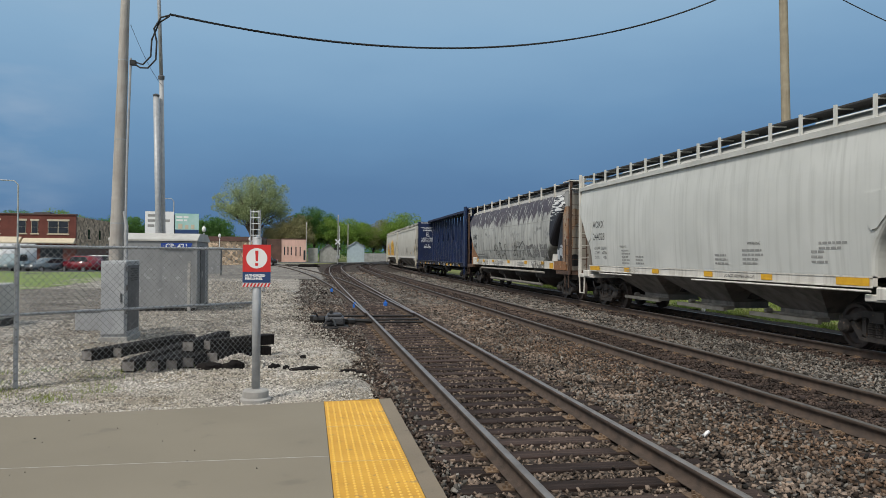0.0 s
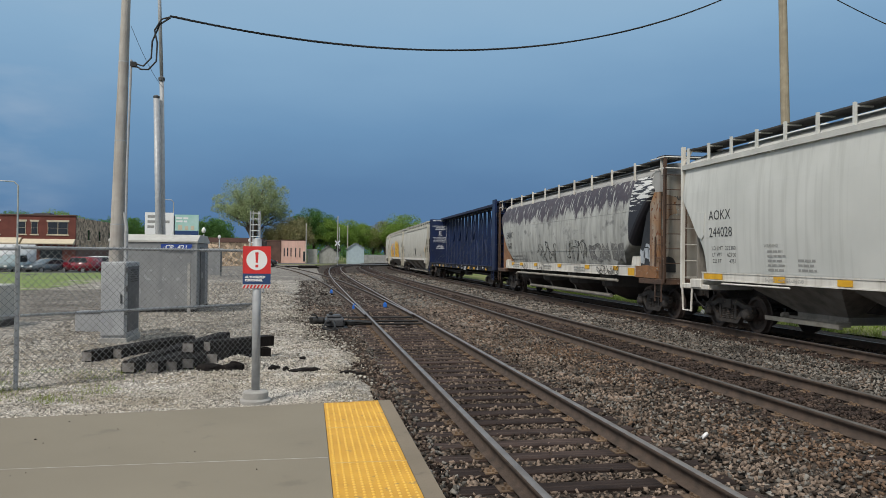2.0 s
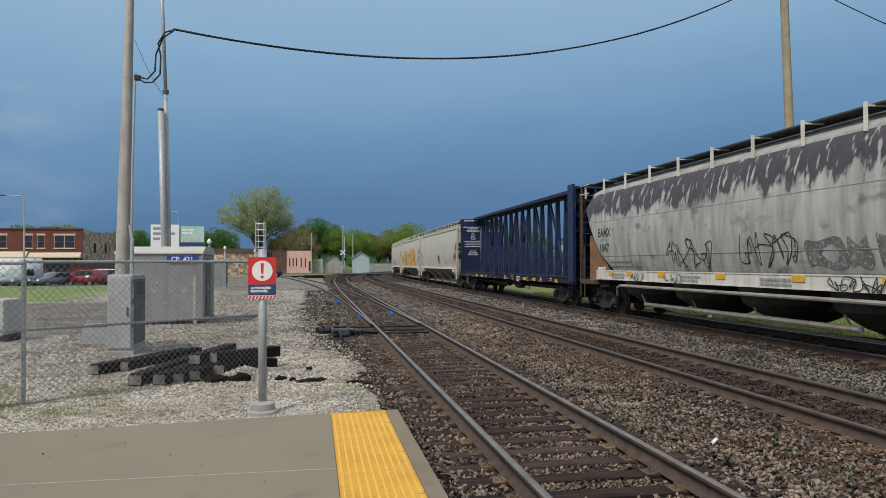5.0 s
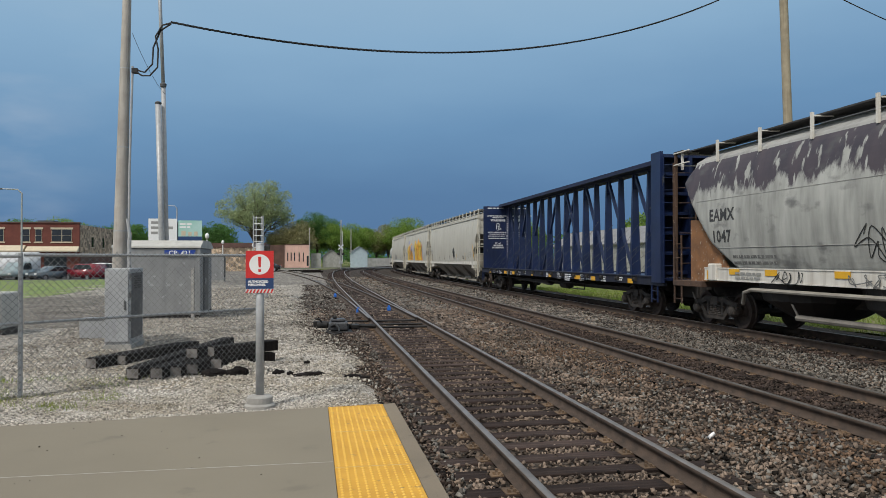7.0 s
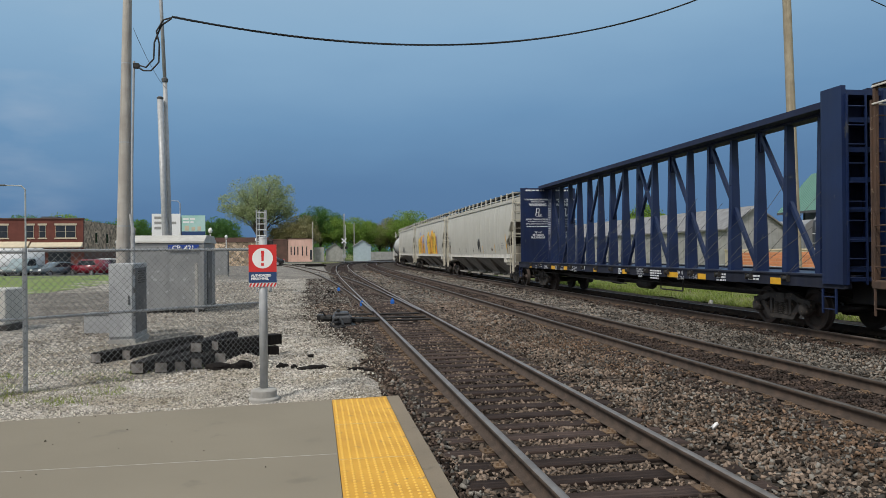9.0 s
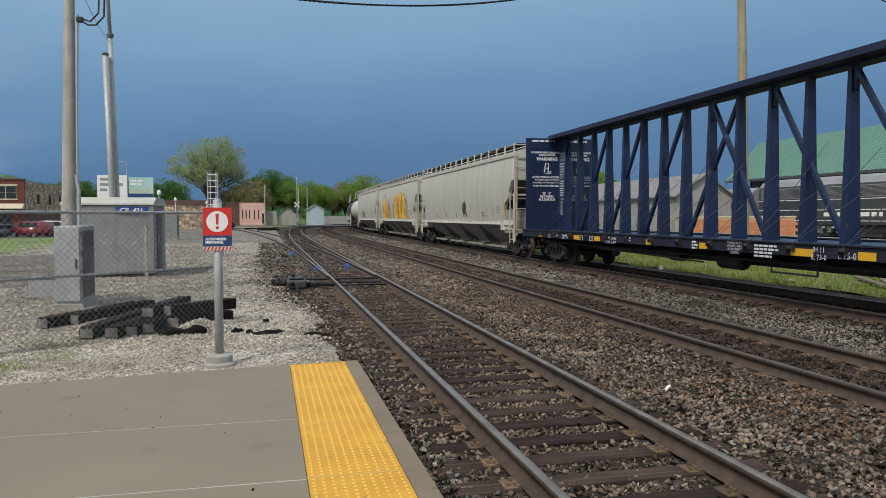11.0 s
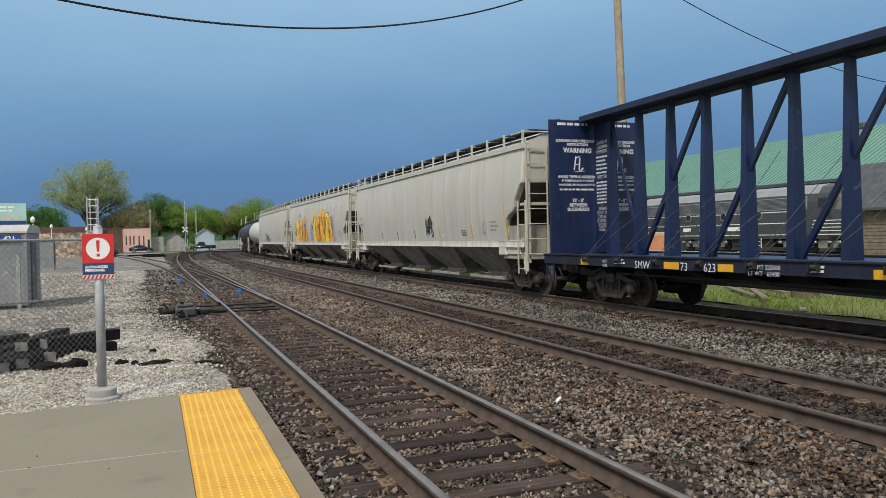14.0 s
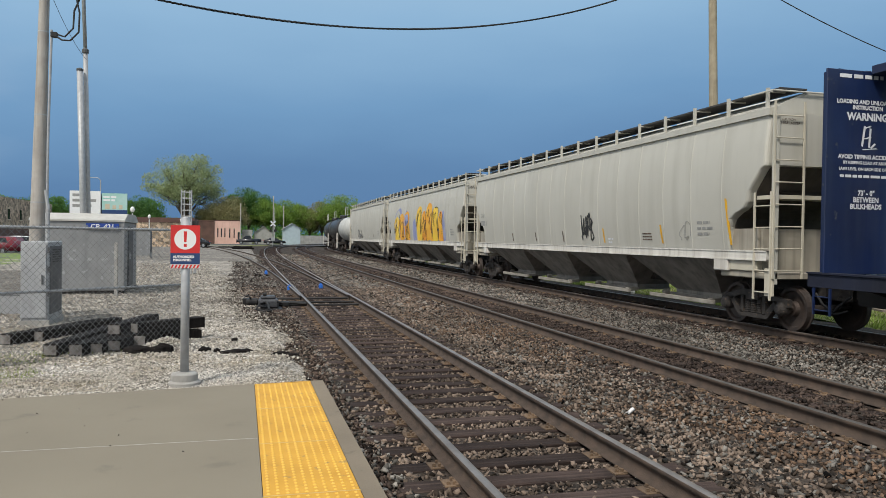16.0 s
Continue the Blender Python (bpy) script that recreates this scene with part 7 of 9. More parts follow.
def bungalow():
    th = empty("signal_bungalow", "grey aluminium railway signal house with a pale roof", "shed")
    x0, x1, y0, y1, z1 = -6.25, -3.60, 25.4, 28.4, 2.20
    part("body", B((x0, x1, y0, y1, 0.02, z1), bevel=0.02), MT["house_steel"], th)
    bm = bmesh.new()
    extrude(bm, [(y0 - 0.05, z1), (y0 - 0.05, z1 + 0.05), (y0 + 0.6, z1 + 0.26), (y1 - 0.6, z1 + 0.26), (y1 + 0.05, z1 + 0.05), (y1 + 0.05, z1)], "x", x0 - 0.05, x1 + 0.05)
    part("roof", bm, MT["offwhite"], th, "pale weathered metal roof")
    part("skid", B((x0 - 0.02, x1 + 0.02, y0 + 0.05, y0 + 0.25, -0.14, 0.02)), MT["black_iron"], th)
    part("skid", B((x0 - 0.02, x1 + 0.02, y1 - 0.25, y1 - 0.05, -0.14, 0.02)), MT["black_iron"], th)
    sg = part("name_board", B((-4.68, -3.72, y0 - 0.06, y0 - 0.03, 1.94, 2.14)), MT["sign_blue"], th, "blue board with white letters CP 421")
    lettering("board_text", "CP  421", 0.21, lambda u, v: (-4.20 + u * 1.02, y0 - 0.063, 1.968 + v), MT["sign_white"], sg, bold=0.004)
    for s in (0.0, 1.0):
        part("corner_trim", B((x0 + (x1 - x0) * s - 0.03, x0 + (x1 - x0) * s + 0.03, y0 - 0.02, y0 + 0.04, 0.02, z1)), MT["house_steel"], th)
    d = part("door", B((x1, x1 + 0.04, y0 + 0.9, y0 + 1.9, 0.1, 2.05), bevel=0.01), MT["cabinet_dark"], th)
    part("handle", B((x1 + 0.04, x1 + 0.08, y0 + 1.0, y0 + 1.06, 1.0, 1.2)), MT["steel"], d)
    part("ground_post", B((-3.78, -3.68, y0 - 0.55, y0 - 0.45, -0.15, 1.55), bevel=0.01), MT["cement"], th)


bungalow()


def pole(name, x, y, z0, z1, r0, r1, material, label, lean=0.0):
    th = empty(name, label, "utility pole")
    n = 14
    part("shaft", T([(x + lean * (i / n), y, z0 + (z1 - z0) * i / n) for i in range(n + 1)], r=r0, r_end=r1, seg=18), material, th, "", True)
    return th


wp = pole("utility_pole", -4.56, 18.9, -0.4, 10.5, 0.184, 0.075, MT["pole_wood"], "weathered grey wooden utility pole with a conduit", 0.25)
part("conduit", T([(-4.30, 18.78, -0.1), (-4.277, 18.78, 2.45), (-4.265, 18.78, 4.0), (-4.205, 18.78, 6.45)], r=0.028), MT["steel"], wp)
part("conduit", T([(-4.27, 18.75, 0.3), (-4.25, 18.76, 2.4), (-4.31, 18.78, 2.8)], r=0.04), MT["cabinet"], wp)
for z in (2.5, 4.5, 6.4):
    part("strap", lathe(bmesh.new(), ((z, 0.184 - 0.0100 * z), (z + 0.03, 0.184 - 0.0100 * z)), (-4.55 + 0.25 * z / 10.9, 18.9, 0), "z", 16), MT["steel"], wp)
part("cable_clamp", B((-4.22, -4.08, 18.72, 18.84, 6.28, 6.40), bevel=0.01), MT["black"], wp)
part("cable_loop", T([(-4.12, 18.75, 6.32), (-3.98, 18.72, 6.22), (-3.80, 18.7, 6.22), (-3.62, 18.68, 6.42), (-3.60, 18.66, 6.85), (-3.66, 18.64, 7.15), (-3.50, 18.62, 7.42), (-3.30, 18.6, 7.48)], [(-4.12, 18.75, 6.36), (-3.92, 18.72, 6.30), (-3.74, 18.7, 6.5), (-3.72, 18.7, 6.9), (-3.55, 18.66, 7.3), (-3.30, 18.6, 7.46)], r=0.02), MT["black"], wp)
rp = pole("utility_pole", 19.15, 27.2, -0.5, 14.0, 0.195, 0.155, MT["pole_tan"], "tall tan wooden utility pole beyond the train", -0.44)
part("insulator", B((18.55, 18.75, 27.05, 27.15, 12.6, 12.8), bevel=0.02), MT["black_iron"], rp)

m = empty("antenna_mast", "thin galvanised steel antenna mast beside the signal house", "mast", "antenna masts")
part("tube", T([(-4.86, 26.2, 0.0), (-5.05, 26.2, 7.02)], r=0.095, seg=12), MT["steel"], m, "", True)
part("cap", lathe(bmesh.new(), ((7.08, 0.10), (7.14, 0.11), (7.18, 0.05)), (-5.05, 26.2, -0.06), "z", 12), MT["cabinet_dark"], m)
m = empty("antenna_mast", "tall thin galvanised steel antenna mast with a joint", "mast", "antenna masts")
part("tube", T([(-4.75, 26.4, 0.0), (-4.93, 26.4, 7.73)], r=0.072, seg=12), MT["steel"], m, "", True)
part("tube", T([(-4.93, 26.4, 7.73), (-5.12, 26.4, 12.5)], r=0.058, seg=12), MT["steel"], m, "", True)
part("joint", lathe(bmesh.new(), ((7.62, 0.10), (7.72, 0.11), (7.76, 0.07)), (-4.93, 26.4, 0.03), "z", 12), MT["cabinet_dark"], m)


def wire(a, b, sag, r, label, twist=False):
    a, b = Vector(a), Vector(b)
    pts = []
    n = 60
    for i in range(n + 1):
        u = i / n
        p = a.lerp(b, u)
        p.z -= 4 * sag * u * (1 - u)
        pts.append(p)
    if twist:
        bm = bmesh.new()
        for k in range(3):
            q = []
            for i in range(n * 6 + 1):
                u = i / (n * 6)
                p = a.lerp(b, u)
                p.z -= 4 * sag * u * (1 - u)
                g = u * 2 * math.pi * 55 + k * 2.09
                q.append(p + Vector((0, math.cos(g), math.sin(g))) * r * 0.8)
            tube(bm, q, r * 0.75, 4)
        return solid("overhead_cable", bm, MT["black"], label, "cable")
    return solid("overhead_cable", T(pts, r=r, seg=6), MT["black"], label, "cable")


wire((-3.30, 18.6, 7.50), (18.62, 27.15, 13.5), 1.82, 0.021, "black twisted overhead cable sagging between two poles", True)
wire((18.7, 27.1, 13.5), (46.5, 30.0, 9.9), 1.64, 0.022, "black overhead service cable sagging between two poles")
pole("utility_pole", 46.6, 30.1, -0.5, 10.3, 0.16, 0.13, MT["pole_tan"], "tall tan wooden utility pole by the shed")
wire((-4.22, 18.8, 7.25), (-4.86, 26.3, 7.4), 0.15, 0.006, "thin grey wire between pole and mast")


def tie_pile():
    """Old ties thrown in a heap: centre, turn, tilt."""
    def one(x, y, z, yaw, pitch=0.0, length=2.55, w=0.23, h=0.19):
        o = empty("railroad_tie", "black creosoted railroad tie lying in a heap on gravel", "railroad tie", "heap of old ties")
        o.matrix_basis = pose(x, y, z, 0, pitch, yaw)
        part("timber", B((-length / 2, length / 2, -w / 2, w / 2, -h / 2, h / 2), bevel=0.012), MT["old_tie"], o)
        for s in (-1, 1):
            part("end_grain", B((s * length / 2 - 0.004, s * length / 2 + 0.003, -w / 2 + 0.02, w / 2 - 0.02, -h / 2 + 0.02, h / 2 - 0.02)), MT["tie_end"], o)
    def from_end(x, y, z, yaw, length, lift=0.0):
        """By the middle of the end that faces south."""
        g = radians(yaw)
        one(x + math.cos(g) * length / 2, y + math.sin(g) * length / 2, z, yaw, lift, length)
    from_end(-3.82, 14.05, 0.00, 64, 2.6)
    from_end(-3.42, 14.45, 0.00, 66, 2.4)
    from_end(-2.82, 12.66, 0.00, 79, 2.55)
    from_end(-2.45, 12.64, 0.00, 77, 2.5)
    from_end(-2.20, 12.86, -0.02, 78, 2.3)
    from_end(-1.96, 13.02, 0.00, 80, 2.3)
    from_end(-2.05, 13.62, 0.19, 76, 1.8)
    from_end(-1.64, 13.60, 0.00, 74, 1.4)
    from_end(-1.74, 13.72, 0.20, 40, 1.38)
    from_end(-1.60, 14.20, -0.02, 18, 0.95)


tie_pile()


def debris():
    rnd = random.Random(5)
    for x, y, l, w, h in ((-1.55, 12.85, 0.55, 0.30, 0.10), (-1.2, 12.82, 0.35, 0.2, 0.13), (-0.02, 12.56, 0.54, 0.16, 0.05), (-0.34, 12.66, 0.12, 0.11, 0.06), (-0.54, 12.84, 0.2, 0.14, 0.06), (0.66, 12.28, 0.30, 0.08, 0.03), (0.86, 12.10, 0.22, 0.08, 0.03), (-0.07, 14.03, 0.12, 0.10, 0.04)):
        bm = bmesh.new()
        bmesh.ops.create_icosphere(bm, subdivisions=3, radius=1)
        for v in bm.verts:
            k = 1 + 0.35 * noise.noise((v.co.x * 2 + x * 7, v.co.y * 2, v.co.z * 2))
            v.co = Vector((v.co.x * l / 2 * k, v.co.y * w / 2 * k, max(-0.3, v.co.z) * h * k))
        o = solid("scrap_clump", bm, MT["old_tie"], "black clump of tie scraps and dirt on gravel", "debris", "tie debris")
        o.matrix_basis = pose(x, y, -0.08, 0, 0, rnd.uniform(-25, 25))


debris()
th = empty("generator_box", "white metal equipment box on gravel behind the fence", "equipment box")
part("body", B((-9.6, -7.75, 20.6, 21.9, 0.05, 0.98), bevel=0.03), MT["offwhite"], th)
part("base", B((-9.65, -7.7, 20.55, 21.95, -0.12, 0.05)), MT["black_iron"], th)
part("vent", B((-9.3, -8.3, 20.58, 20.6, 0.5, 0.85)), MT["cabinet_dark"], th)
part("pipework", T([(-8.9, 21.2, 0.98), (-8.9, 21.2, 1.25), (-8.3, 21.2, 1.25), (-8.3, 21.2, 0.98)], r=0.05), MT["black_iron"], th)
th = empty("junction_box", "small pale steel junction box on gravel", "junction box")
part("body", B((-5.55, -4.9, 19.4, 19.9, -0.1, 0.36), bevel=0.015), MT["cabinet"], th)
part("lid", B((-5.57, -4.88, 19.38, 19.92, 0.36, 0.39)), MT["cabinet"], th)
th = empty("relay_case", "grey metal relay case standing on gravel", "cabinet")
part("body", B((-8.45, -7.35, 66, 67, 0.05, 2.2), bevel=0.02), MT["house_steel"], th)
part("roof", B((-8.52, -7.28, 65.9, 67.1, 2.2, 2.3)), MT["offwhite"], th)
part("side_door", B((-7.35, -7.31, 66.15, 66.85, 0.3, 2.0)), MT["cabinet_dark"], th)
part("base", B((-8.45, -7.35, 66, 67, -0.2, 0.05)), MT["cement"], th)


def signal_ladder():
    th = empty("signal_mast", "aluminium railway signal mast with a caged ladder", "signal mast")
    for x in (-2.82, -2.36):
        part("stile", T([(x, 38, -0.2), (x, 38, 3.98)], r=0.035), MT["steel"], th)
    for x in (-2.72, -2.46):
        part("stile", T([(x, 38.35, 1.5), (x, 38.35, 3.98)], r=0.03), MT["steel"], th)
    for i in range(14):
        part("rung", T([(-2.82, 38, 0.1 + 0.29 * i), (-2.36, 38, 0.1 + 0.29 * i)], r=0.02), MT["white"], th)
    part("platform", B((-2.95, -2.0, 37.9, 38.6, 1.95, 2.0)), MT["steel"], th)
    part("mast", T([(-2.2, 38.3, -0.2), (-2.2, 38.3, 2.5)], r=0.07), MT["steel"], th)
    part("signal_head", B((-2.35, -2.05, 38.1, 38.4, 2.1, 2.5), bevel=0.03), MT["black_iron"], th)


signal_ladder()


# ---- far street, west ----
def main_street_block():
    th = empty("brick_building", "two-storey red brick commercial building with cream awning", "building")
    x0, x1, y0, y1, h = -62.0, -32.9, 115.0, 147.0, 7.0
    part("front_wall", B((x0, x1, y0, y0 + 0.4, -0.3, h)), MT["brick_red"], th, "red brick front")
    part("side_wall", B((x1 - 0.4, x1, y0 + 0.4, y1, -0.3, h - 0.15)), MT["brick_tan"], th, "weathered tan brick side wall")
    part("roof", B((x0, x1 - 0.4, y0 + 0.4, y1, h - 0.6, h - 0.4)), MT["shingle"], th)
    part("cornice", B((x0 - 0.1, x1 + 0.1, y0 - 0.12, y0 + 0.5, h, h + 0.18)), MT["brick_dark"], th)
    part("roof_box", B((-39.5, -37.3, 118, 120, h - 0.4, h + 0.55)), MT["cabinet_dark"], th)
    for xa, xb in ((-44.6, -42.9), (-40.5, -39.5), (-38.8, -37.9), (-36.6, -33.9), (-50.5, -48.0), (-56, -53.5)):
        w = part("window", B((xa, xb, y0 - 0.03, y0 + 0.02, 4.35, 6.15)), MT["trim"], th)
        n = 1 if xb - xa < 1.8 else 2
        for k in range(n):
            a = xa + (xb - xa) * k / n + 0.05
            b = xa + (xb - xa) * (k + 1) / n - 0.05
            part("pane", B((a, b, y0 - 0.05, y0 - 0.03, 4.40, 5.24)), MT["glass"], w)
            part("pane", B((a, b, y0 - 0.05, y0 - 0.03, 5.28, 6.10)), MT["glass"], w)
        part("lintel", B((xa - 0.15, xb + 0.15, y0 - 0.08, y0, 6.15, 6.4)), MT["trim"], w)
        part("sill", B((xa - 0.15, xb + 0.15, y0 - 0.1, y0, 4.2, 4.35)), MT["trim"], w)
    bm = bmesh.new()
    extrude(bm, [(y0, 3.85), (y0 - 0.2, 3.85), (y0 - 1.2, 3.1), (y0 - 1.2, 2.95), (y0, 2.95)], "x", x0, -40.0)
    part("awning", bm, MT["trim"], th, "cream awning")
    bm = bmesh.new()
    extrude(bm, [(y0, 3.7), (y0 - 0.2, 3.7), (y0 - 1.0, 3.1), (y0 - 1.0, 2.95), (y0, 2.95)], "x", -39.8, x1)
    part("awning", bm, MT["trim"], th, "cream awning")
    for k in range(7):
        xa = x0 + 4 * k
        part("shop_window", B((xa + 0.4, xa + 3.4, y0 - 0.04, y0 + 0.01, 0.3, 2.7)), MT["glass"], th)
    for y in (121, 127, 133, 141):
        w = part("window", B((x1, x1 + 0.04, y, y + 1.0, 3.7, 5.2)), MT["glass"], th)
        part("sill", B((x1, x1 + 0.12, y - 0.1, y + 1.1, 3.55, 3.7)), MT["trim"], w)
    part("lower_side", B((x1, x1 + 0.05, y0 + 0.4, y1, -0.3, 2.6)), MT["brick_dark"], th)


main_street_block()


def low_building(name, x0, x1, y0, y1, h, material, label, band=None, windows=()):
    th = empty(name, label, "building")
    part("wall", B((x0, x1, y0, y1, -0.3, h)), material, th)
    if band:
        part("parapet", B((x0 - 0.05, x1 + 0.05, y0 - 0.06, y1, h, h + band)), MT["brick_dark"], th)
    for a, b, c, d in windows:
        w = part("window", B((a, b, y0 - 0.03, y0, c, d)), MT["glass"], th)
        part("frame", B((a - 0.08, b + 0.08, y0 - 0.05, y0, d, d + 0.12)), MT["trim"], w)
    return th


low_building("stone_building", -22, -7.5, 125, 135, 3.7, MT["brick_tan"], "low tan stone and brick building", 0.75, ((-19, -17.5, 1.4, 2.2),))
low_building("brick_building", -11.1, -6.55, 184, 196, 5.0, MT["brick_dark"], "dark red brick building with a flat roof", 0.25)
low_building("pink_building", -6.5, -0.4, 184.2, 196, 5.2, MT["pink"], "faded pink painted brick building beside the crossing", 0.2, ((-5.82, -5.58, 1.4, 3.4), (-5.02, -4.78, 1.4, 3.4), (-4.22, -3.98, 1.4, 3.4), (-3.12, -2.88, 1.2, 3.4), (-2.12, -1.88, 1.2, 3.4), (-1.2, -0.75, 0.2, 2.6)))
low_building("grey_shed", -0.2, 2.2, 186, 192, 3.2, MT["clap_white"], "small pale grey metal shed", 0.0)
low_building("flat_building", 14.4, 24, 200, 208, 2.0, MT["clap_white"], "long low pale building behind the crossing", 0.0)


def gable_house(name, x0, x1, y0, y1, eave, ridge, wall, roof, label, boards=0.0, axis="y"):
    """A house whose ridge runs along y."""
    th = empty(name, label, "house")
    xm = (x0 + x1) / 2
    bm = bmesh.new()
    extrude(bm, [(x0, -0.4), (x1, -0.4), (x1, eave), (xm, ridge), (x0, eave)], "y", y0, y1)
    w = part("wall", bm, wall, th)
    bm = bmesh.new()
    o, t = 0.3, 0.12
    sl = (ridge - eave) / (xm - x0)
    extrude(bm, [(x0 - o, eave - o * sl), (x0 - o, eave - o * sl + t), (xm, ridge + t), (x1 + o, eave - o * sl + t), (x1 + o, eave - o * sl), (xm, ridge + 0.004)], "y", y0 - o, y1 + o)
    part("roof", bm, roof, th)
    if boards:
        z = 0.0
        while z < ridge - 0.15:
            half = (x1 - x0) / 2 if z < eave else (ridge - z) / sl
            b = B((xm - half + 0.02, xm + half - 0.02, y0 - 0.02, y0, z, z + boards * 0.88))
            if z < eave - boards:
                box(b, x0 - 0.02, x0, y0, y1, z, z + boards * 0.88)
            part("clapboard", b, wall, w)
            z += boards
    return th


gable_house("garden_shed", 9.8, 13.9, 190, 196, 3.55, 4.9, MT["clap_blue"], MT["shingle"], "pale blue gabled shed beyond the crossing", 0.4)
gable_house("small_house", 3.0, 7.6, 205, 214, 2.6, 4.3, MT["clap_white"], MT["shingle"], "small white house with a grey gabled roof", 0.0)
gable_house("far_house", -34, -24, 168, 180, 4.5, 7.0, MT["brick_dark"], MT["shingle"], "dark house behind the street", 0.0)


def billboard():
    th = empty("billboard", "twin white and teal roadside billboard on steel posts", "billboard")
    y = 95.0
    part("panel", B((-19.4, -16.1, y, y + 0.2, 4.0, 6.75)), MT["sign_white"], th, "white billboard panel with grey writing")
    part("panel", B((-15.95, -13.2, y, y + 0.2, 4.1, 6.55)), MT["poster_green"], th, "teal billboard panel with a picture")
    part("navy_strip", B((-15.95, -13.2, y - 0.02, y, 4.1, 4.6)), MT["navy"], th)
    for a, b, top in ((-15.6, -15.1, 5.3), (-14.8, -14.4, 5.15), (-14.1, -13.7, 5.2)):
        part("cream_patch", B((a, b, y - 0.02, y, 4.7, top)), MT["trim"], th)
    fc = lambda x0, z0: (lambda u, v: (x0 + u, y - 0.01, z0 + v))
    bars(3, 2.6, 0.32, 0.30, fc(-17.8, 6.1), "billboard_lines", MT["stencil_grey"], th, 2)
    bars(2, 1.6, 0.22, 0.16, fc(-15.0, 6.0), "billboard_lines", MT["sign_white"], th, 3)
    part("frame", B((-19.55, -13.05, y + 0.2, y + 0.35, 3.85, 4.0)), MT["black_iron"], th)
    for x in (-18.6, -16.0, -13.9):
        part("post", T([(x, y + 0.35, -0.3), (x, y + 0.35, 6.4)], r=0.12), MT["cabinet_dark"], th)


billboard()


def street_lamp(x, y, h, arm, label):
    th = empty("street_lamp", label, "street lamp", "street lamps")
    part("pole", T([(x, y, -0.3), (x, y, h - 0.4), (x - arm * 0.2, y, h - 0.05), (x - arm, y, h)], r=0.09, r_end=0.05), MT["cabinet"], th)
    part("lamp_head", B((x - arm - 0.5, x - arm + 0.1, y - 0.13, y + 0.13, h - 0.08, h + 0.06), bevel=0.03), MT["cabinet_dark"], th)


street_lamp(-27.0, 76.5, 8.5, 1.8, "grey street lamp with a curved arm")
street_lamp(-19.0, 112.0, 9.5, 1.5, "grey street lamp with a curved arm")


def globe_lamp(x, y, h):
    th = empty("globe_lamp", "white post lamp with a frosted globe", "post lamp", "globe lamps")
    part("post", T([(x, y, -0.2), (x, y, h - 0.4)], r=0.05), MT["white"], th)
    part("globe", lathe(bmesh.new(), ((h - 0.32, 0.08), (h - 0.24, 0.14), (h - 0.1, 0.17), (h + 0.03, 0.12), (h + 0.12, 0.02)), (x, y, 0), "z", 14), MT["lamp_glass"], th, "", True)


globe_lamp(-7.95, 60, 3.75)
globe_lamp(-9.6, 85, 3.8)
globe_lamp(-6.9, 92, 3.6)


def crossing_signal(x, y):
    th = empty("crossing_signal", "white railroad crossing signal with crossbuck and raised gate", "crossing signal")
    part("mast", T([(x, y, -0.1), (x, y, 4.4)], r=0.06), MT["steel"], th)
    for s in (-1, 1):
        part("crossbuck", box(bmesh.new(), -0.65, 0.65, -0.02, 0.02, -0.11, 0.11, pose(x, y - 0.12, 4.1, 0, 45 * s, 0)), MT["sign_white"], th)
        part("flasher", lathe(bmesh.new(), ((-0.06, 0.26), (0.04, 0.26)), (x + s * 0.45, y - 0.12, 2.8), "y", 14), MT["black"], th)
    part("gate_arm", B((x + 0.28, x + 0.35, y - 0.04, y + 0.04, 1.0, 7.2)), MT["white"], th)
    part("case", B((x - 0.3, x + 0.35, y - 0.3, y + 0.3, 0.9, 1.5)), MT["cabinet"], th)


crossing_signal(5.5, 145.0)
for x, y, h in ((6.8, 178, 11.0), (10.0, 195, 9.5), (-0.5, 175, 9.0)):
    pole("utility_pole", x, y, -0.3, h, 0.14, 0.11, MT["pole_wood"], "distant wooden utility pole")


def tie_stack():
    for x, y, z, yaw in ((-0.15, 109, 0.0, 4), (0.1, 109.4, 0.0, 8), (0.0, 109.2, 0.2, -3), (0.3, 108.7, 0.0, 12), (-2.3, 119.5, 0.0, -6)):
        o = solid("railroad_tie", B((-1.3, 1.3, -0.12, 0.12, -0.1, 0.1), bevel=0.012), MT["old_tie"], "dark railroad tie in a far stack", "railroad tie", "far stacked ties")
        o.matrix_basis = pose(x, y, z, 0, 0, yaw)


tie_stack()


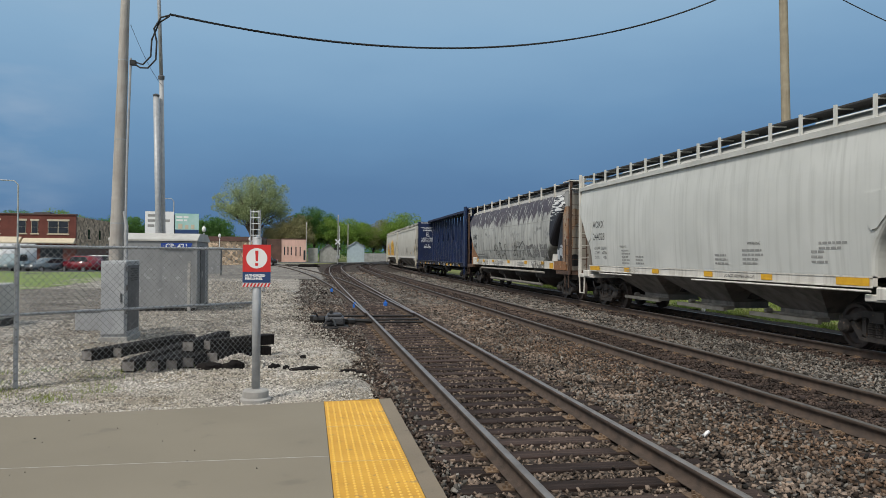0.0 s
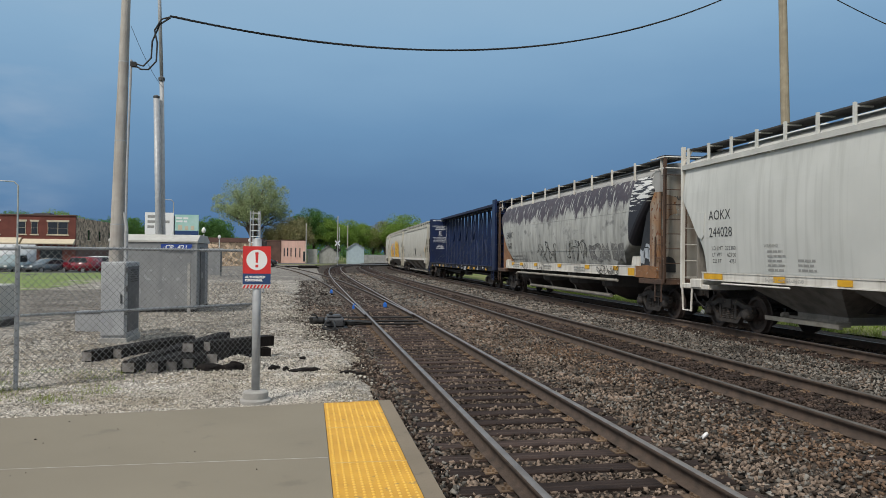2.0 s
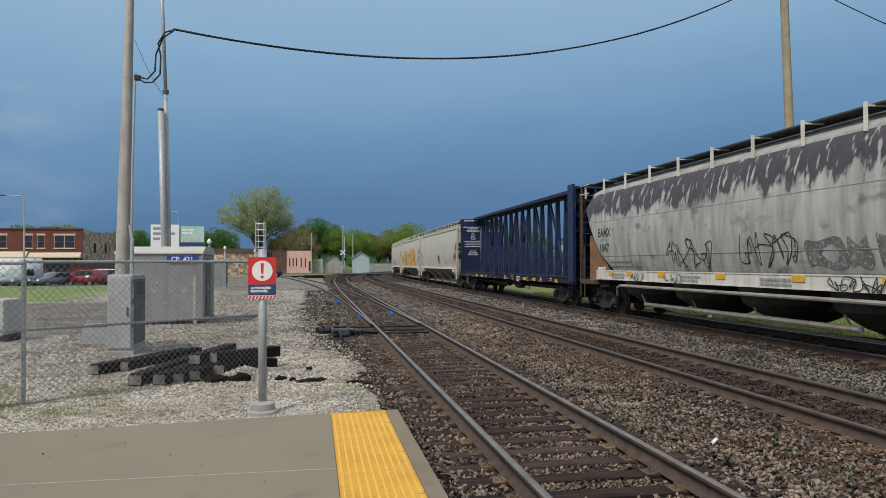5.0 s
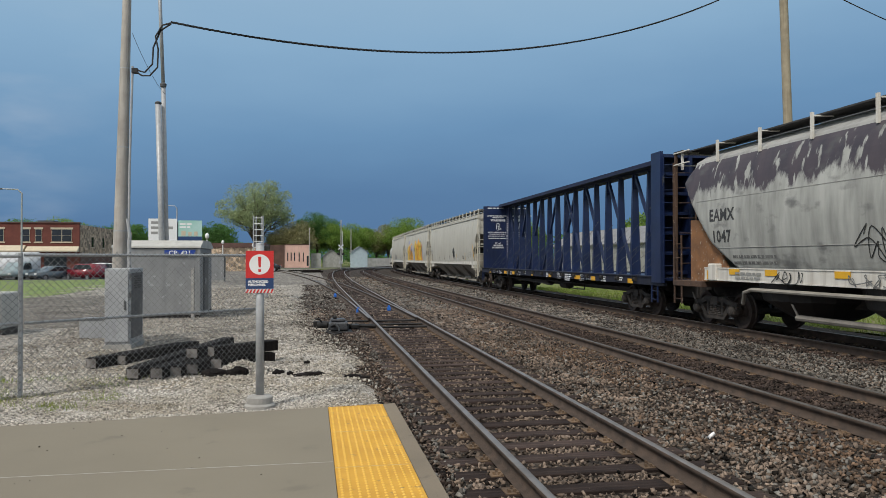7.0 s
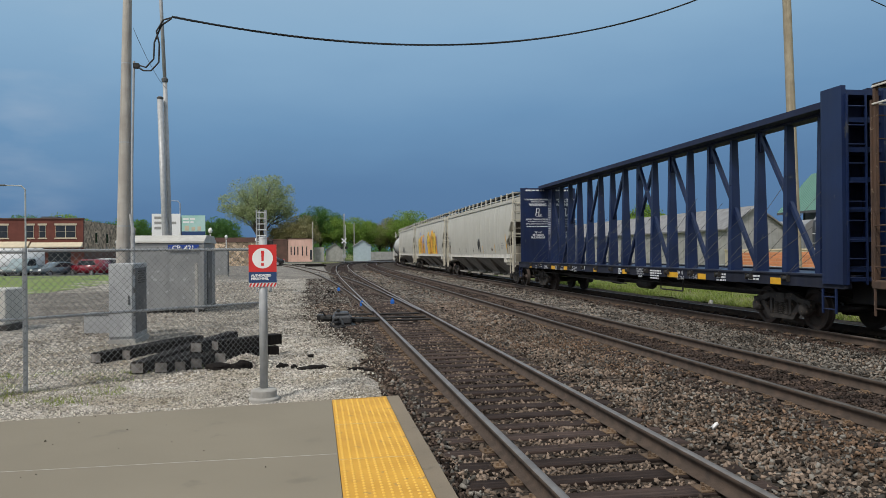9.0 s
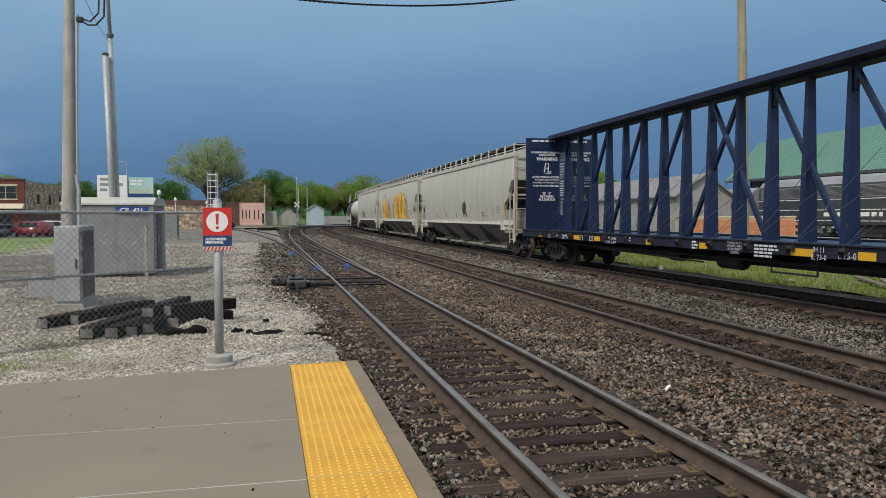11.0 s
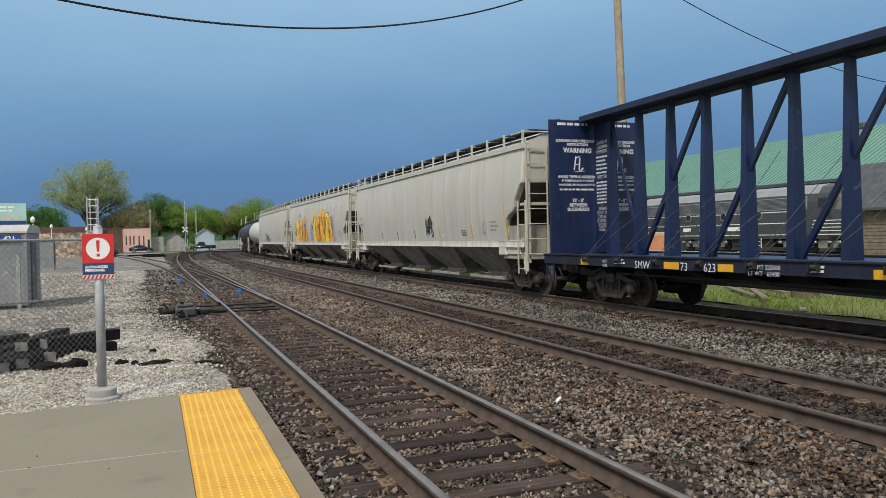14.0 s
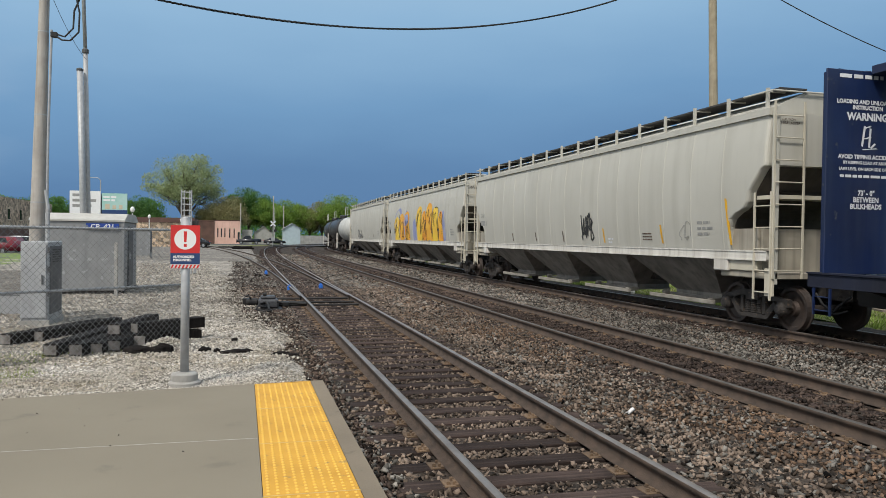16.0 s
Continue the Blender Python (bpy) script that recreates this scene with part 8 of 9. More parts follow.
# ---- vehicles ----
def vehicle(name, x, y, yaw, length, height, paint, label, kind="suv", z=-0.3, parked=True):
    th = empty(name, label, {"van": "van", "pickup": "pickup truck"}.get(kind, "car"), "parked vehicles" if parked else "cars on the road")
    wheels = []
    L, H, W = length / 2, height, 0.9
    if kind == "suv":
        prof = [(-L, 0.35), (-L, 0.95), (-L * 0.92, 1.05), (-L * 0.42, 1.12), (-L * 0.18, H - 0.06), (L * 0.1, H), (L * 0.80, H - 0.06), (L * 0.96, 1.10), (L, 0.9), (L, 0.35)]
        glass = [(-L * 0.36, 1.14), (-L * 0.16, H - 0.12), (L * 0.76, H - 0.12), (L * 0.88, 1.14)]
    elif kind == "sedan":
        prof = [(-L, 0.35), (-L, 0.75), (-L * 0.5, 0.95), (-L * 0.12, H - 0.05), (L * 0.15, H), (L * 0.42, H - 0.08), (L * 0.72, 1.02), (L, 0.98), (L, 0.35)]
        glass = [(-L * 0.42, 0.98), (-L * 0.10, H - 0.1), (L * 0.38, H - 0.12), (L * 0.62, 1.0)]
    elif kind == "pickup":
        prof = [(-L, 0.45), (-L, 1.0), (-L * 0.5, 1.1), (-L * 0.28, H), (L * 0.12, H), (L * 0.20, 1.12), (L, 1.12), (L, 0.45)]
        glass = [(-L * 0.44, 1.14), (-L * 0.26, H - 0.08), (L * 0.10, H - 0.08), (L * 0.14, 1.14)]
    else:
        prof = [(-L, 0.4), (-L, 1.3), (-L * 0.86, H * 0.62), (-L * 0.7, H), (L * 0.97, H), (L, H * 0.9), (L, 0.4)]
        glass = [(-L * 0.82, H * 0.55), (-L * 0.70, H * 0.82), (-L * 0.3, H * 0.82), (-L * 0.3, H * 0.55)]
    bm = bmesh.new()
    extrude(bm, prof, "x", -W, W)
    bmesh.ops.bevel(bm, geom=bm.edges[:], offset=0.05, segments=2, affect="EDGES")
    part("body", bm, paint, th, "", True)
    for s in (-1, 1):
        part("side_glass", extrude(bmesh.new(), glass, "x", s * W - 0.004, s * W + 0.006), MT["glass"], th)
        for c in (-L * 0.62, L * 0.6):
            w = part("wheel", lathe(bmesh.new(), ((s * 0.70, 0.30), (s * 0.72, 0.34), (s * 0.90, 0.34), (s * 0.93, 0.28)), (0, 0, 0), "x", 18), MT["black"], th)
            w.location = (0, c, 0.34)
            part("rim", lathe(bmesh.new(), ((s * 0.92, 0.21), (s * 0.945, 0.19)), (0, 0, 0), "x", 14), MT["silver"], w)
            wheels.append(w)
        part("headlight", B((s * 0.62 - 0.16, s * 0.62 + 0.16, -L - 0.015, -L + 0.02, 0.66, 0.82)), MT["lamp_glass"], th)
        part("tail_light", B((s * 0.78 - 0.1, s * 0.78 + 0.1, L - 0.02, L + 0.012, 0.85, 1.05)), MT["red"], th)
    part("windscreen", extrude(bmesh.new(), [(glass[0][0] - 0.12, glass[0][1]), (glass[1][0] - 0.10, glass[1][1]), (glass[1][0] - 0.06, glass[1][1]), (glass[0][0] - 0.05, glass[0][1])], "x", -W * 0.85, W * 0.85), MT["glass"], th)
    part("bumper", B((-W * 0.95, W * 0.95, -L - 0.05, -L + 0.1, 0.36, 0.56), bevel=0.03), MT["black"], th)
    th.matrix_basis = pose(x, y, z, 0, 0, yaw)
    return th, wheels


vehicle("parked_suv", -22.3, 80, -125, 4.4, 1.72, MT["car_red"], "dark red estate car parked on the asphalt lot", "suv")
vehicle("parked_sedan", -25.4, 80, -35, 4.6, 1.5, MT["car_slate"], "slate blue saloon car parked on the asphalt lot", "sedan")
vehicle("parked_pickup", -28.3, 80, -14, 5.2, 1.85, MT["car_teal"], "pale teal pickup truck parked on the asphalt lot", "pickup")
vehicle("parked_suv", -23.5, 89, -92, 4.6, 1.75, MT["car_white"], "white sport utility car parked behind another car", "suv")
vehicle("parked_van", -31.5, 84, -70, 7.0, 2.9, MT["car_white"], "large white camper van parked on the lot", "van")
vehicle("parked_pickup", -31.6, 77, 12, 5.4, 1.9, MT["car_white"], "silver white pickup truck parked on the lot", "pickup")
vehicle("parked_suv", -41.5, 90, -95, 4.6, 1.75, MT["car_black"], "black car parked on the lot", "suv")
DRIVEN = [
    (*vehicle("road_pickup", 66.5, 160.0, -90, 5.0, 1.80, MT["car_black"], "black pickup truck driving over the level crossing", "pickup", -0.02, False), -4.08, 160.0, 66.5),
    (*vehicle("road_car", -61.0, 154.5, 90, 4.3, 1.45, MT["car_black"], "dark saloon car driving over the level crossing", "sedan", -0.02, False), 4.2, 154.5, -61.0),
]
vehicle("road_car", -6.9, 118, -95, 4.4, 1.5, MT["car_black"], "dark car parked by the low stone building", "sedan", -0.1)


# ---- trees ----
def leaf_cloud(centres, radii, n, size, seed):
    """Small leaf cards spread through a set of clumps."""
    rs = np.random.RandomState(seed)
    k = rs.randint(0, len(centres), n)
    d = rs.normal(size=(n, 3))
    d /= np.linalg.norm(d, axis=1)[:, None]
    rad = rs.uniform(0.15, 1.0, n) ** 0.45
    p = np.array(centres)[k] + d * (np.array(radii)[k] * rad)[:, None] * np.array([1, 1, 0.8])
    a = rs.normal(size=(n, 3))
    a /= np.linalg.norm(a, axis=1)[:, None]
    b = np.cross(a, rs.normal(size=(n, 3)))
    b /= np.linalg.norm(b, axis=1)[:, None]
    s = size * rs.uniform(0.5, 1.3, n)[:, None]
    v = np.stack((p - a * s, p + b * s * 0.9, p + a * s), 1)
    return v.reshape(-1, 3), np.arange(3 * n).reshape(-1, 3)


def tree(x, y, height, spread, leaves, n, size, label, seed, trunk=None, limbs=13, low=0.3, z0=-0.3, clump=1.0):
    th = empty("tree", label, "tree")
    rnd = random.Random(seed)
    trunk = trunk or height * 0.02
    bm = bmesh.new()
    fork = height * 0.28
    tube(bm, [(x, y, z0), (x + 0.1, y, fork * 0.5), (x, y, fork)], trunk, 9, trunk * 0.8)
    tips, rad = [], []
    for i in range(limbs):
        # limb tips lie under a rounded dome
        g = 2.4 * i + rnd.uniform(-0.3, 0.3)
        rise = -0.35 + 1.3 * (i + 0.5) / limbs
        out = math.sqrt(max(0.05, 1 - min(0.95, rise) ** 2)) * rnd.uniform(0.72, 0.92)
        reach = spread * out
        e = Vector((x + reach * math.cos(g), y + reach * math.sin(g), height * (0.60 + 0.34 * rise)))
        s = Vector((x, y, fork * rnd.uniform(0.7, 1.0)))
        mid = s.lerp(e, 0.5) + Vector((-(e.x - x) * 0.12, 0, height * 0.05))
        tube(bm, [s, s.lerp(mid, 0.5) + Vector((0, 0, height * 0.02)), mid, e], trunk * 0.5, 6, trunk * 0.1)
        tips.append(e[:])
        rad.append(spread * rnd.uniform(0.28, 0.44))
        for j in range(3):
            q = mid.lerp(e, rnd.uniform(0.0, 0.8)) + Vector((rnd.uniform(-1, 1), rnd.uniform(-1, 1), rnd.uniform(-0.3, 0.9))) * spread * 0.3
            q.z = max(q.z, height * low)
            tube(bm, [mid.lerp(e, 0.2), q], trunk * 0.18, 5, trunk * 0.05)
            tips.append(q[:])
            rad.append(spread * rnd.uniform(0.20, 0.36))
    tips.append((x, y, height * 0.92))
    rad.append(spread * 0.3)
    part("trunk", bm, MT["bark"], th)
    v, f = leaf_cloud(tips, [q * clump for q in rad], int(n * (1.0 if n > 20000 else 2.7)), size * (1.0 if n > 20000 else 0.72), seed)
    o = mesh_object("crown", v, f, leaves, th)
    tagged(o, kind="stuff")


tree(-14.6, 207, 23.2, 9.8, MT["leaf_d"], 24000, 0.24, "tall spreading tree in sparse spring leaf", 3, 0.5, 30, 0.38, clump=0.72)
tree(-20.5, 172, 9.6, 4.6, MT["leaf_b"], 5200, 0.27, "dense green tree behind the billboard", 4)
tree(-4.6, 205, 11.5, 5.5, MT["leaf_c"], 5200, 0.27, "tree with brown spring buds", 5, low=0.1)
tree(1.5, 215, 15.0, 6.2, MT["leaf_b"], 8000, 0.27, "tree with dense dark green leaves", 6, low=0.15)
tree(5.4, 212, 11.8, 4.8, MT["leaf_a"], 6000, 0.27, "bushy tree in fresh green leaf", 7, low=0.1)
tree(12.6, 222, 11.4, 6.8, MT["leaf_a"], 7200, 0.27, "fresh green spreading tree", 8, low=0.1)
tree(19.2, 226, 9.8, 5.0, MT["leaf_c"], 4800, 0.27, "tree with brown spring buds", 9, low=0.05)
tree(26.5, 218, 13.0, 7.2, MT["leaf_a"], 8400, 0.27, "round fresh green tree", 10, low=0.1)
tree(33.0, 222, 11.0, 6.5, MT["leaf_a"], 6400, 0.27, "bushy tree in fresh green leaf", 12, low=0.05)
tree(-8.8, 210, 10.0, 5.0, MT["leaf_c"], 4400, 0.27, "tree with brown spring buds", 13, low=0.1)
def far_woods():
    """Undergrowth and distant woods behind the crossing."""
    rs = np.random.RandomState(77)
    n = 420
    cx, cy = rs.uniform(-75, 75, n), rs.uniform(236, 262, n)
    v, f = leaf_cloud(np.stack((cx, cy, rs.uniform(0.3, 4.6, n) + 1.2 * np.sin(cx * 0.21)), -1), rs.uniform(1.2, 2.6, n), 62000, 0.24, 78)
    tagged(mesh_object("far_woods", v, f, MT["leaf_b"]), "low green woods and shrubs in the distance", "woods", kind="stuff")


far_woods()
tree(-2.0, 214, 12.5, 5.5, MT["leaf_c"], 5200, 0.27, "tree with brown spring buds", 23, low=0.05)
tree(8.6, 225, 11.5, 5.5, MT["leaf_a"], 6000, 0.27, "bushy tree in fresh green leaf", 24, low=0.05)
tree(16.0, 230, 11.0, 5.5, MT["leaf_a"], 6000, 0.27, "bushy tree in fresh green leaf", 25, low=0.05)
tree(22.6, 224, 12.0, 5.5, MT["leaf_c"], 5200, 0.27, "tree with brown spring buds", 26, low=0.05)
tree(-56.0, 185, 11.0, 5.6, MT["leaf_a"], 6400, 0.27, "fresh green tree behind the street", 14)
tree(-43.0, 190, 10.0, 6.0, MT["leaf_b"], 6400, 0.27, "dense green tree behind the street", 15)
tree(-50.0, 195, 9.6, 5.6, MT["leaf_b"], 5200, 0.27, "dense green tree behind the street", 16)
tree(-30.0, 190, 9.2, 5.2, MT["leaf_b"], 5200, 0.27, "dense green tree behind the street", 17)
tree(-66.0, 190, 11.0, 6.5, MT["leaf_b"], 5200, 0.27, "dense green tree behind the street", 18)
tree(43.0, 92, 7.6, 3.2, MT["leaf_a"], 3200, 0.28, "green tree behind the wooden house", 19)
tree(31.0, 108, 7.6, 3.6, MT["leaf_a"], 2800, 0.28, "green tree beyond the grass", 20)


def far_woods():
    rs = np.random.RandomState(21)
    c, r = [], []
    for k in range(150):
        g = math.radians(-75 + 150 * k / 149)
        d = rs.uniform(270, 330)
        h = rs.uniform(5, 10)
        c.append((d * math.sin(g), d * math.cos(g), h * 0.55))
        r.append(h * 0.75)
    v, f = leaf_cloud(c, r, 16000, 0.9, 22)
    tagged(mesh_object("far_woods", v, f, MT["leaf_b"]), "low band of distant green woods along the horizon", "trees", kind="stuff")


far_woods()


# ---- east side, beyond the train ----
def grass_blades():
    rs = np.random.RandomState(31)
    n = 42000
    x, y = 15.55 + 14 * rs.uniform(size=n) ** 1.6, rs.uniform(8, 52, n)
    h = 0.10 + 0.22 * rs.uniform(size=n) ** 2
    g = rs.uniform(0, 6.283, n)
    z = np.full(n, -0.36)
    w = 0.018
    a = np.stack((x - w * np.cos(g), y - w * np.sin(g), z), -1)
    b = np.stack((x + w * np.cos(g), y + w * np.sin(g), z), -1)
    c = np.stack((x + h * 0.5 * rs.normal(size=n), y + h * 0.5 * rs.normal(size=n), z + h), -1)
    tagged(mesh_object("tall_grass", np.stack((a, b, c), 1).reshape(-1, 3), np.arange(3 * n).reshape(-1, 3), MT["grass"]), "uneven green grass and weeds beside the track", "grass", kind="stuff")


grass_blades()
chain_link("chain_link_fence", (19.5, 12), (22.0, 48), -0.35, 1.0, 12, "low chain-link fence in the grass beyond the train", (), 0.16, 0.004, True, 0.0)

gable_house("wooden_house", 30.6, 35.3, 52, 92, 3.45, 5.0, MT["clap_white"], MT["shingle"], "weathered grey clapboard house with a shingle roof", 0.24)
th = empty("chimney", "dark metal chimney pipe on the house roof", "chimney")
part("flue", T([(32.0, 60, 4.4), (32.0, 60, 6.7)], r=0.14), MT["black_iron"], th)
part("cowl", lathe(bmesh.new(), ((6.55, 0.2), (6.85, 0.26), (6.95, 0.1)), (32.0, 60, 0), "z", 12), MT["black_iron"], th)


def orange_wall():
    """A low building of large orange bricks."""
    th = empty("orange_brick_building", "low orange brick wall with pale joints beyond the fence", "building")
    a, b, h = Vector((27.2, 45.7, 0)), Vector((33.8, 42.7, 0)), 1.72
    d = b - a
    length = d.length
    yaw = math.atan2(d.y, d.x)
    m = Matrix.Translation((a.x, a.y, 0)) @ Matrix.Rotation(yaw, 4, "Z")
    part("core", box(bmesh.new(), 0, length, 0.02, 3.5, -0.4, h, m), MT["trim"], th)
    part("coping", box(bmesh.new(), -0.05, length + 0.05, -0.04, 3.55, h, h + 0.1, m), MT["trim"], th)
    bm = B((0.006, 0.394, -0.012, 0.02, 0.006, 0.194))
    me = bpy.data.meshes.new("brick")
    bm.to_mesh(me)
    bm.free()
    me.materials.append(MT["orange_brick"])
    for r in range(9):
        for c in range(int(length / 0.4)):
            o = new("brick", me)
            o.parent = th
            o.matrix_basis = m @ Matrix.Translation((c * 0.4 + (0.2 if r % 2 else 0.0), 0, -0.2 + r * 0.2))
            if (c + 1.5) * 0.4 > length:
                break


orange_wall()


def green_shed():
    """A long open shed with a green ribbed metal roof; its eave runs along y."""
    th = empty("green_roof_shed", "long shed with a ribbed green metal roof", "building")
    xe, ze, xr, zr, y0, y1 = 48.0, 5.45, 56.5, 10.25, 4.0, 71.7
    bm = bmesh.new()
    extrude(bm, [(xe, ze), (xe, ze + 0.15), (xr, zr + 0.15), (xr + 8.5, ze + 0.15), (xr + 8.5, ze), (xr, zr)], "y", y0, y1)
    skew = lambda x: y1 + 0.72 * (min(x, xr) - xe)
    for v in bm.verts:
        if v.co.y > y1 - 1:
            v.co.y = skew(v.co.x)
    roof = part("roof", bm, MT["roof_green"], th, "green standing-seam metal roof")
    sl = math.hypot(xr - xe, zr - ze)
    ang = math.atan2(zr - ze, xr - xe)
    bm = B((0, sl, -0.025, 0.025, 0.0, 0.055))
    me = bpy.data.meshes.new("roof_seam")
    bm.to_mesh(me)
    bm.free()
    me.materials.append(MT["roof_green"])
    y = y0 + 0.3
    while y < skew(xr) - 0.3:
        o = new("roof_seam", me)
        o.parent = roof
        lost = max(0.0, (y - y1) / 0.72 / (xr - xe))
        o.matrix_basis = Matrix.Translation((xe + lost * (xr - xe), y, ze + 0.15 + lost * (zr - ze))) @ Matrix.Rotation(-ang, 4, "Y") @ Matrix.Scale(1 - lost, 4, (1, 0, 0))
        y += 0.5
    part("fascia", B((xe - 0.05, xe, y0, y1, ze - 0.12, ze + 0.12)), MT["cabinet_dark"], th)
    part("back_wall", B((xe + 3.0, xe + 3.2, y0, y1, -0.4, ze + 1.5)), MT["cabinet_dark"], th)
    part("gable_wall", extrude(bmesh.new(), [(xe + 3, -0.4), (xr + 8, -0.4), (xr + 8, ze), (xr, zr), (xe + 3, ze + 1.6)], "y", y1 - 0.3, y1 - 0.1), MT["clap_white"], th)
    y = y0 + 2
    while y < y1:
        part("column", B((xe + 0.2, xe + 0.4, y - 0.1, y + 0.1, -0.4, ze)), MT["cabinet_dark"], th)
        y += 9
    part("roof_fan", B((xr - 0.5, xr + 0.5, 46, 47, zr, zr + 0.5), bevel=0.05), MT["cabinet_dark"], th)


green_shed()


def locomotive():
    """Streamlined diesel with a rounded nose towards the south."""
    th = empty("locomotive", "dark grey streamlined diesel locomotive with white stripes on display", "locomotive")
    x0, y0, y1, z0 = 43.4, 33.9, 57.6, 0.2
    prof = [(-1.5, 0.95), (-1.55, 1.3), (-1.55, 3.5), (-1.45, 4.0), (-1.1, 4.45), (-0.5, 4.66), (0.5, 4.66), (1.1, 4.45), (1.45, 4.0), (1.55, 3.5), (1.55, 1.3), (1.5, 0.95)]
    part("body", extrude(bmesh.new(), [(x0 + x, z + z0) for x, z in prof], "y", y0 + 3.2, y1), MT["loco"], th)
    bm = bmesh.new()
    rings = []
    for t, sx, top in ((0.0, 1.0, 4.66), (0.5, 1.0, 4.55), (1.1, 0.99, 3.75), (1.5, 0.96, 3.45), (2.2, 0.88, 3.2), (2.8, 0.70, 2.8), (3.1, 0.46, 2.3)):
        rings.append([bm.verts.new((x0 + x * sx, y0 + 3.2 - t, z0 + 0.95 + (z - 0.95) * (top - 0.95) / 3.71)) for x, z in prof])
    for u, v in zip(rings, rings[1:]):
        for k in range(len(prof)):
            bm.faces.new((u[k], u[(k + 1) % len(prof)], v[(k + 1) % len(prof)], v[k]))
    bm.faces.new(rings[-1])
    bm.faces.new(rings[0][::-1])
    part("nose", bm, MT["loco"], th, "", True)
    xs = x0 - 1.55
    for i in range(9):
        part("louvre", B((xs - 0.035, xs - 0.02, y0 + 5.0, y1 - 0.5, z0 + 3.08 + 0.085 * i, z0 + 3.12 + 0.085 * i)), MT["loco"], th)
    part("grille", B((xs - 0.02, xs + 0.05, y0 + 4.9, y1 - 0.4, z0 + 3.0, z0 + 3.86)), MT["loco_roof"], th, "pale grey louvred grille band")
    part("roof_panel", extrude(bmesh.new(), [(x0 - 1.48, z0 + 4.02), (x0 - 1.12, z0 + 4.48), (x0 - 0.5, z0 + 4.69), (x0 + 0.5, z0 + 4.69), (x0 + 0.5, z0 + 4.66), (x0 - 0.5, z0 + 4.65), (x0 - 1.1, z0 + 4.44), (x0 - 1.45, z0 + 3.99)], "y", y0 + 4.0, y1), MT["loco_roof"], th)
    for y in (39.6, 43.2, 46.9, 51.0):
        w = part("porthole", lathe(bmesh.new(), ((xs - 0.03, 0.34), (xs + 0.02, 0.34)), (0, y, z0 + 2.72), "x", 20), MT["silver"], th)
        part("pane", lathe(bmesh.new(), ((xs - 0.045, 0.27), (xs - 0.03, 0.27)), (0, y, z0 + 2.72), "x", 20), MT["glass"], w)
    part("cab_window", B((xs - 0.02, xs + 0.02, y0 + 3.2, y0 + 4.0, z0 + 3.0, z0 + 3.7)), MT["glass"], th)
    part("windscreen", B((x0 - 1.2, x0 + 1.2, y0 + 2.38, y0 + 2.48, z0 + 3.5, z0 + 4.05)), MT["glass"], th)
    part("cab_door", B((xs - 0.015, xs + 0.01, y0 + 4.5, y0 + 5.2, z0 + 1.2, z0 + 3.2)), MT["loco"], th)
    for z, ya, yb in ((2.05, y0 + 5.0, y1), (1.22, y0 + 1.4, y1), (2.15, y0 + 1.3, y0 + 4.4), (1.92, y0 + 1.3, y0 + 4.5), (1.69, y0 + 1.3, y0 + 4.6), (1.46, y0 + 1.3, y0 + 4.7), (2.85, y0 + 4.9, y1)):
        part("white_stripe", B((xs - 0.012, xs + 0.01, ya, yb, z0 + z, z0 + z + 0.05)), MT["sign_white"], th)
    part("angled_stripe", box(bmesh.new(), xs - 0.012, xs + 0.01, -0.03, 0.03, -0.55, 0.55, pose(0, y0 + 5.0, z0 + 2.3, 14, 0, 0)), MT["sign_white"], th)
    fc = lambda y: (lambda u, v: (xs - 0.014, y - u, z0 + 1.58 + v))
    for k, (y, w) in enumerate(((51.05, 1.0), (48.8, 1.35), (44.7, 2.7))):
        bars(1, w * 1.3, 0.30, 0.1, fc(y), "name_bars", MT["sign_white"], th, k)
    part("number_board", B((xs - 0.02, xs + 0.02, y0 + 1.9, y0 + 2.5, z0 + 2.7, z0 + 2.95)), MT["yellow_mark"], th)
    part("fuel_tank", B((x0 - 1.3, x0 + 1.3, y0 + 8.2, y0 + 12.4, z0 + 0.35, z0 + 0.95), bevel=0.05), MT["black_iron"], th)
    for c in (38.9, 49.4):
        bm = B((x0 - 1.22, x0 - 1.05, c - 2.6, c + 2.6, z0 + 0.62, z0 + 0.82), (x0 - 1.25, x0 - 1.0, c - 1.5, c - 0.7, z0 + 0.3, z0 + 0.75), (x0 - 1.25, x0 - 1.0, c + 0.7, c + 1.5, z0 + 0.3, z0 + 0.75))
        for q in (-2.5, -1.7, -0.5, 0.5, 1.7, 2.5):
            lathe(bm, ((-0.16, 0.09), (-0.1, 0.13), (0.1, 0.13), (0.16, 0.09)), (x0 - 1.32, c + q, z0 + 0.72), "y", 8)
        for q in (-2.1, 0, 2.1):
            box(bm, x0 - 1.27, x0 - 1.0, c + q - 0.2, c + q + 0.2, z0 + 0.35, z0 + 0.68)
        t = part("truck", bm, MT["silver"], th, "silver painted truck frame")
        for q in (-2.1, 0, 2.1):
            part("wheel", lathe(bmesh.new(), ((x0 - 0.95, 0.5), (x0 - 0.80, 0.5)), (0, c + q, z0 + 0.52), "x", 20), MT["bogie"], t)
    part("ladder", B((xs - 0.1, xs - 0.06, y0 + 9.0, y0 + 9.05, z0 + 0.3, z0 + 1.0), (xs - 0.1, xs - 0.06, y0 + 9.45, y0 + 9.5, z0 + 0.3, z0 + 1.0), (xs - 0.1, xs - 0.06, y0 + 9.0, y0 + 9.5, z0 + 0.45, z0 + 0.5), (xs - 0.1, xs - 0.06, y0 + 9.0, y0 + 9.5, z0 + 0.75, z0 + 0.8)), MT["sign_white"], th)


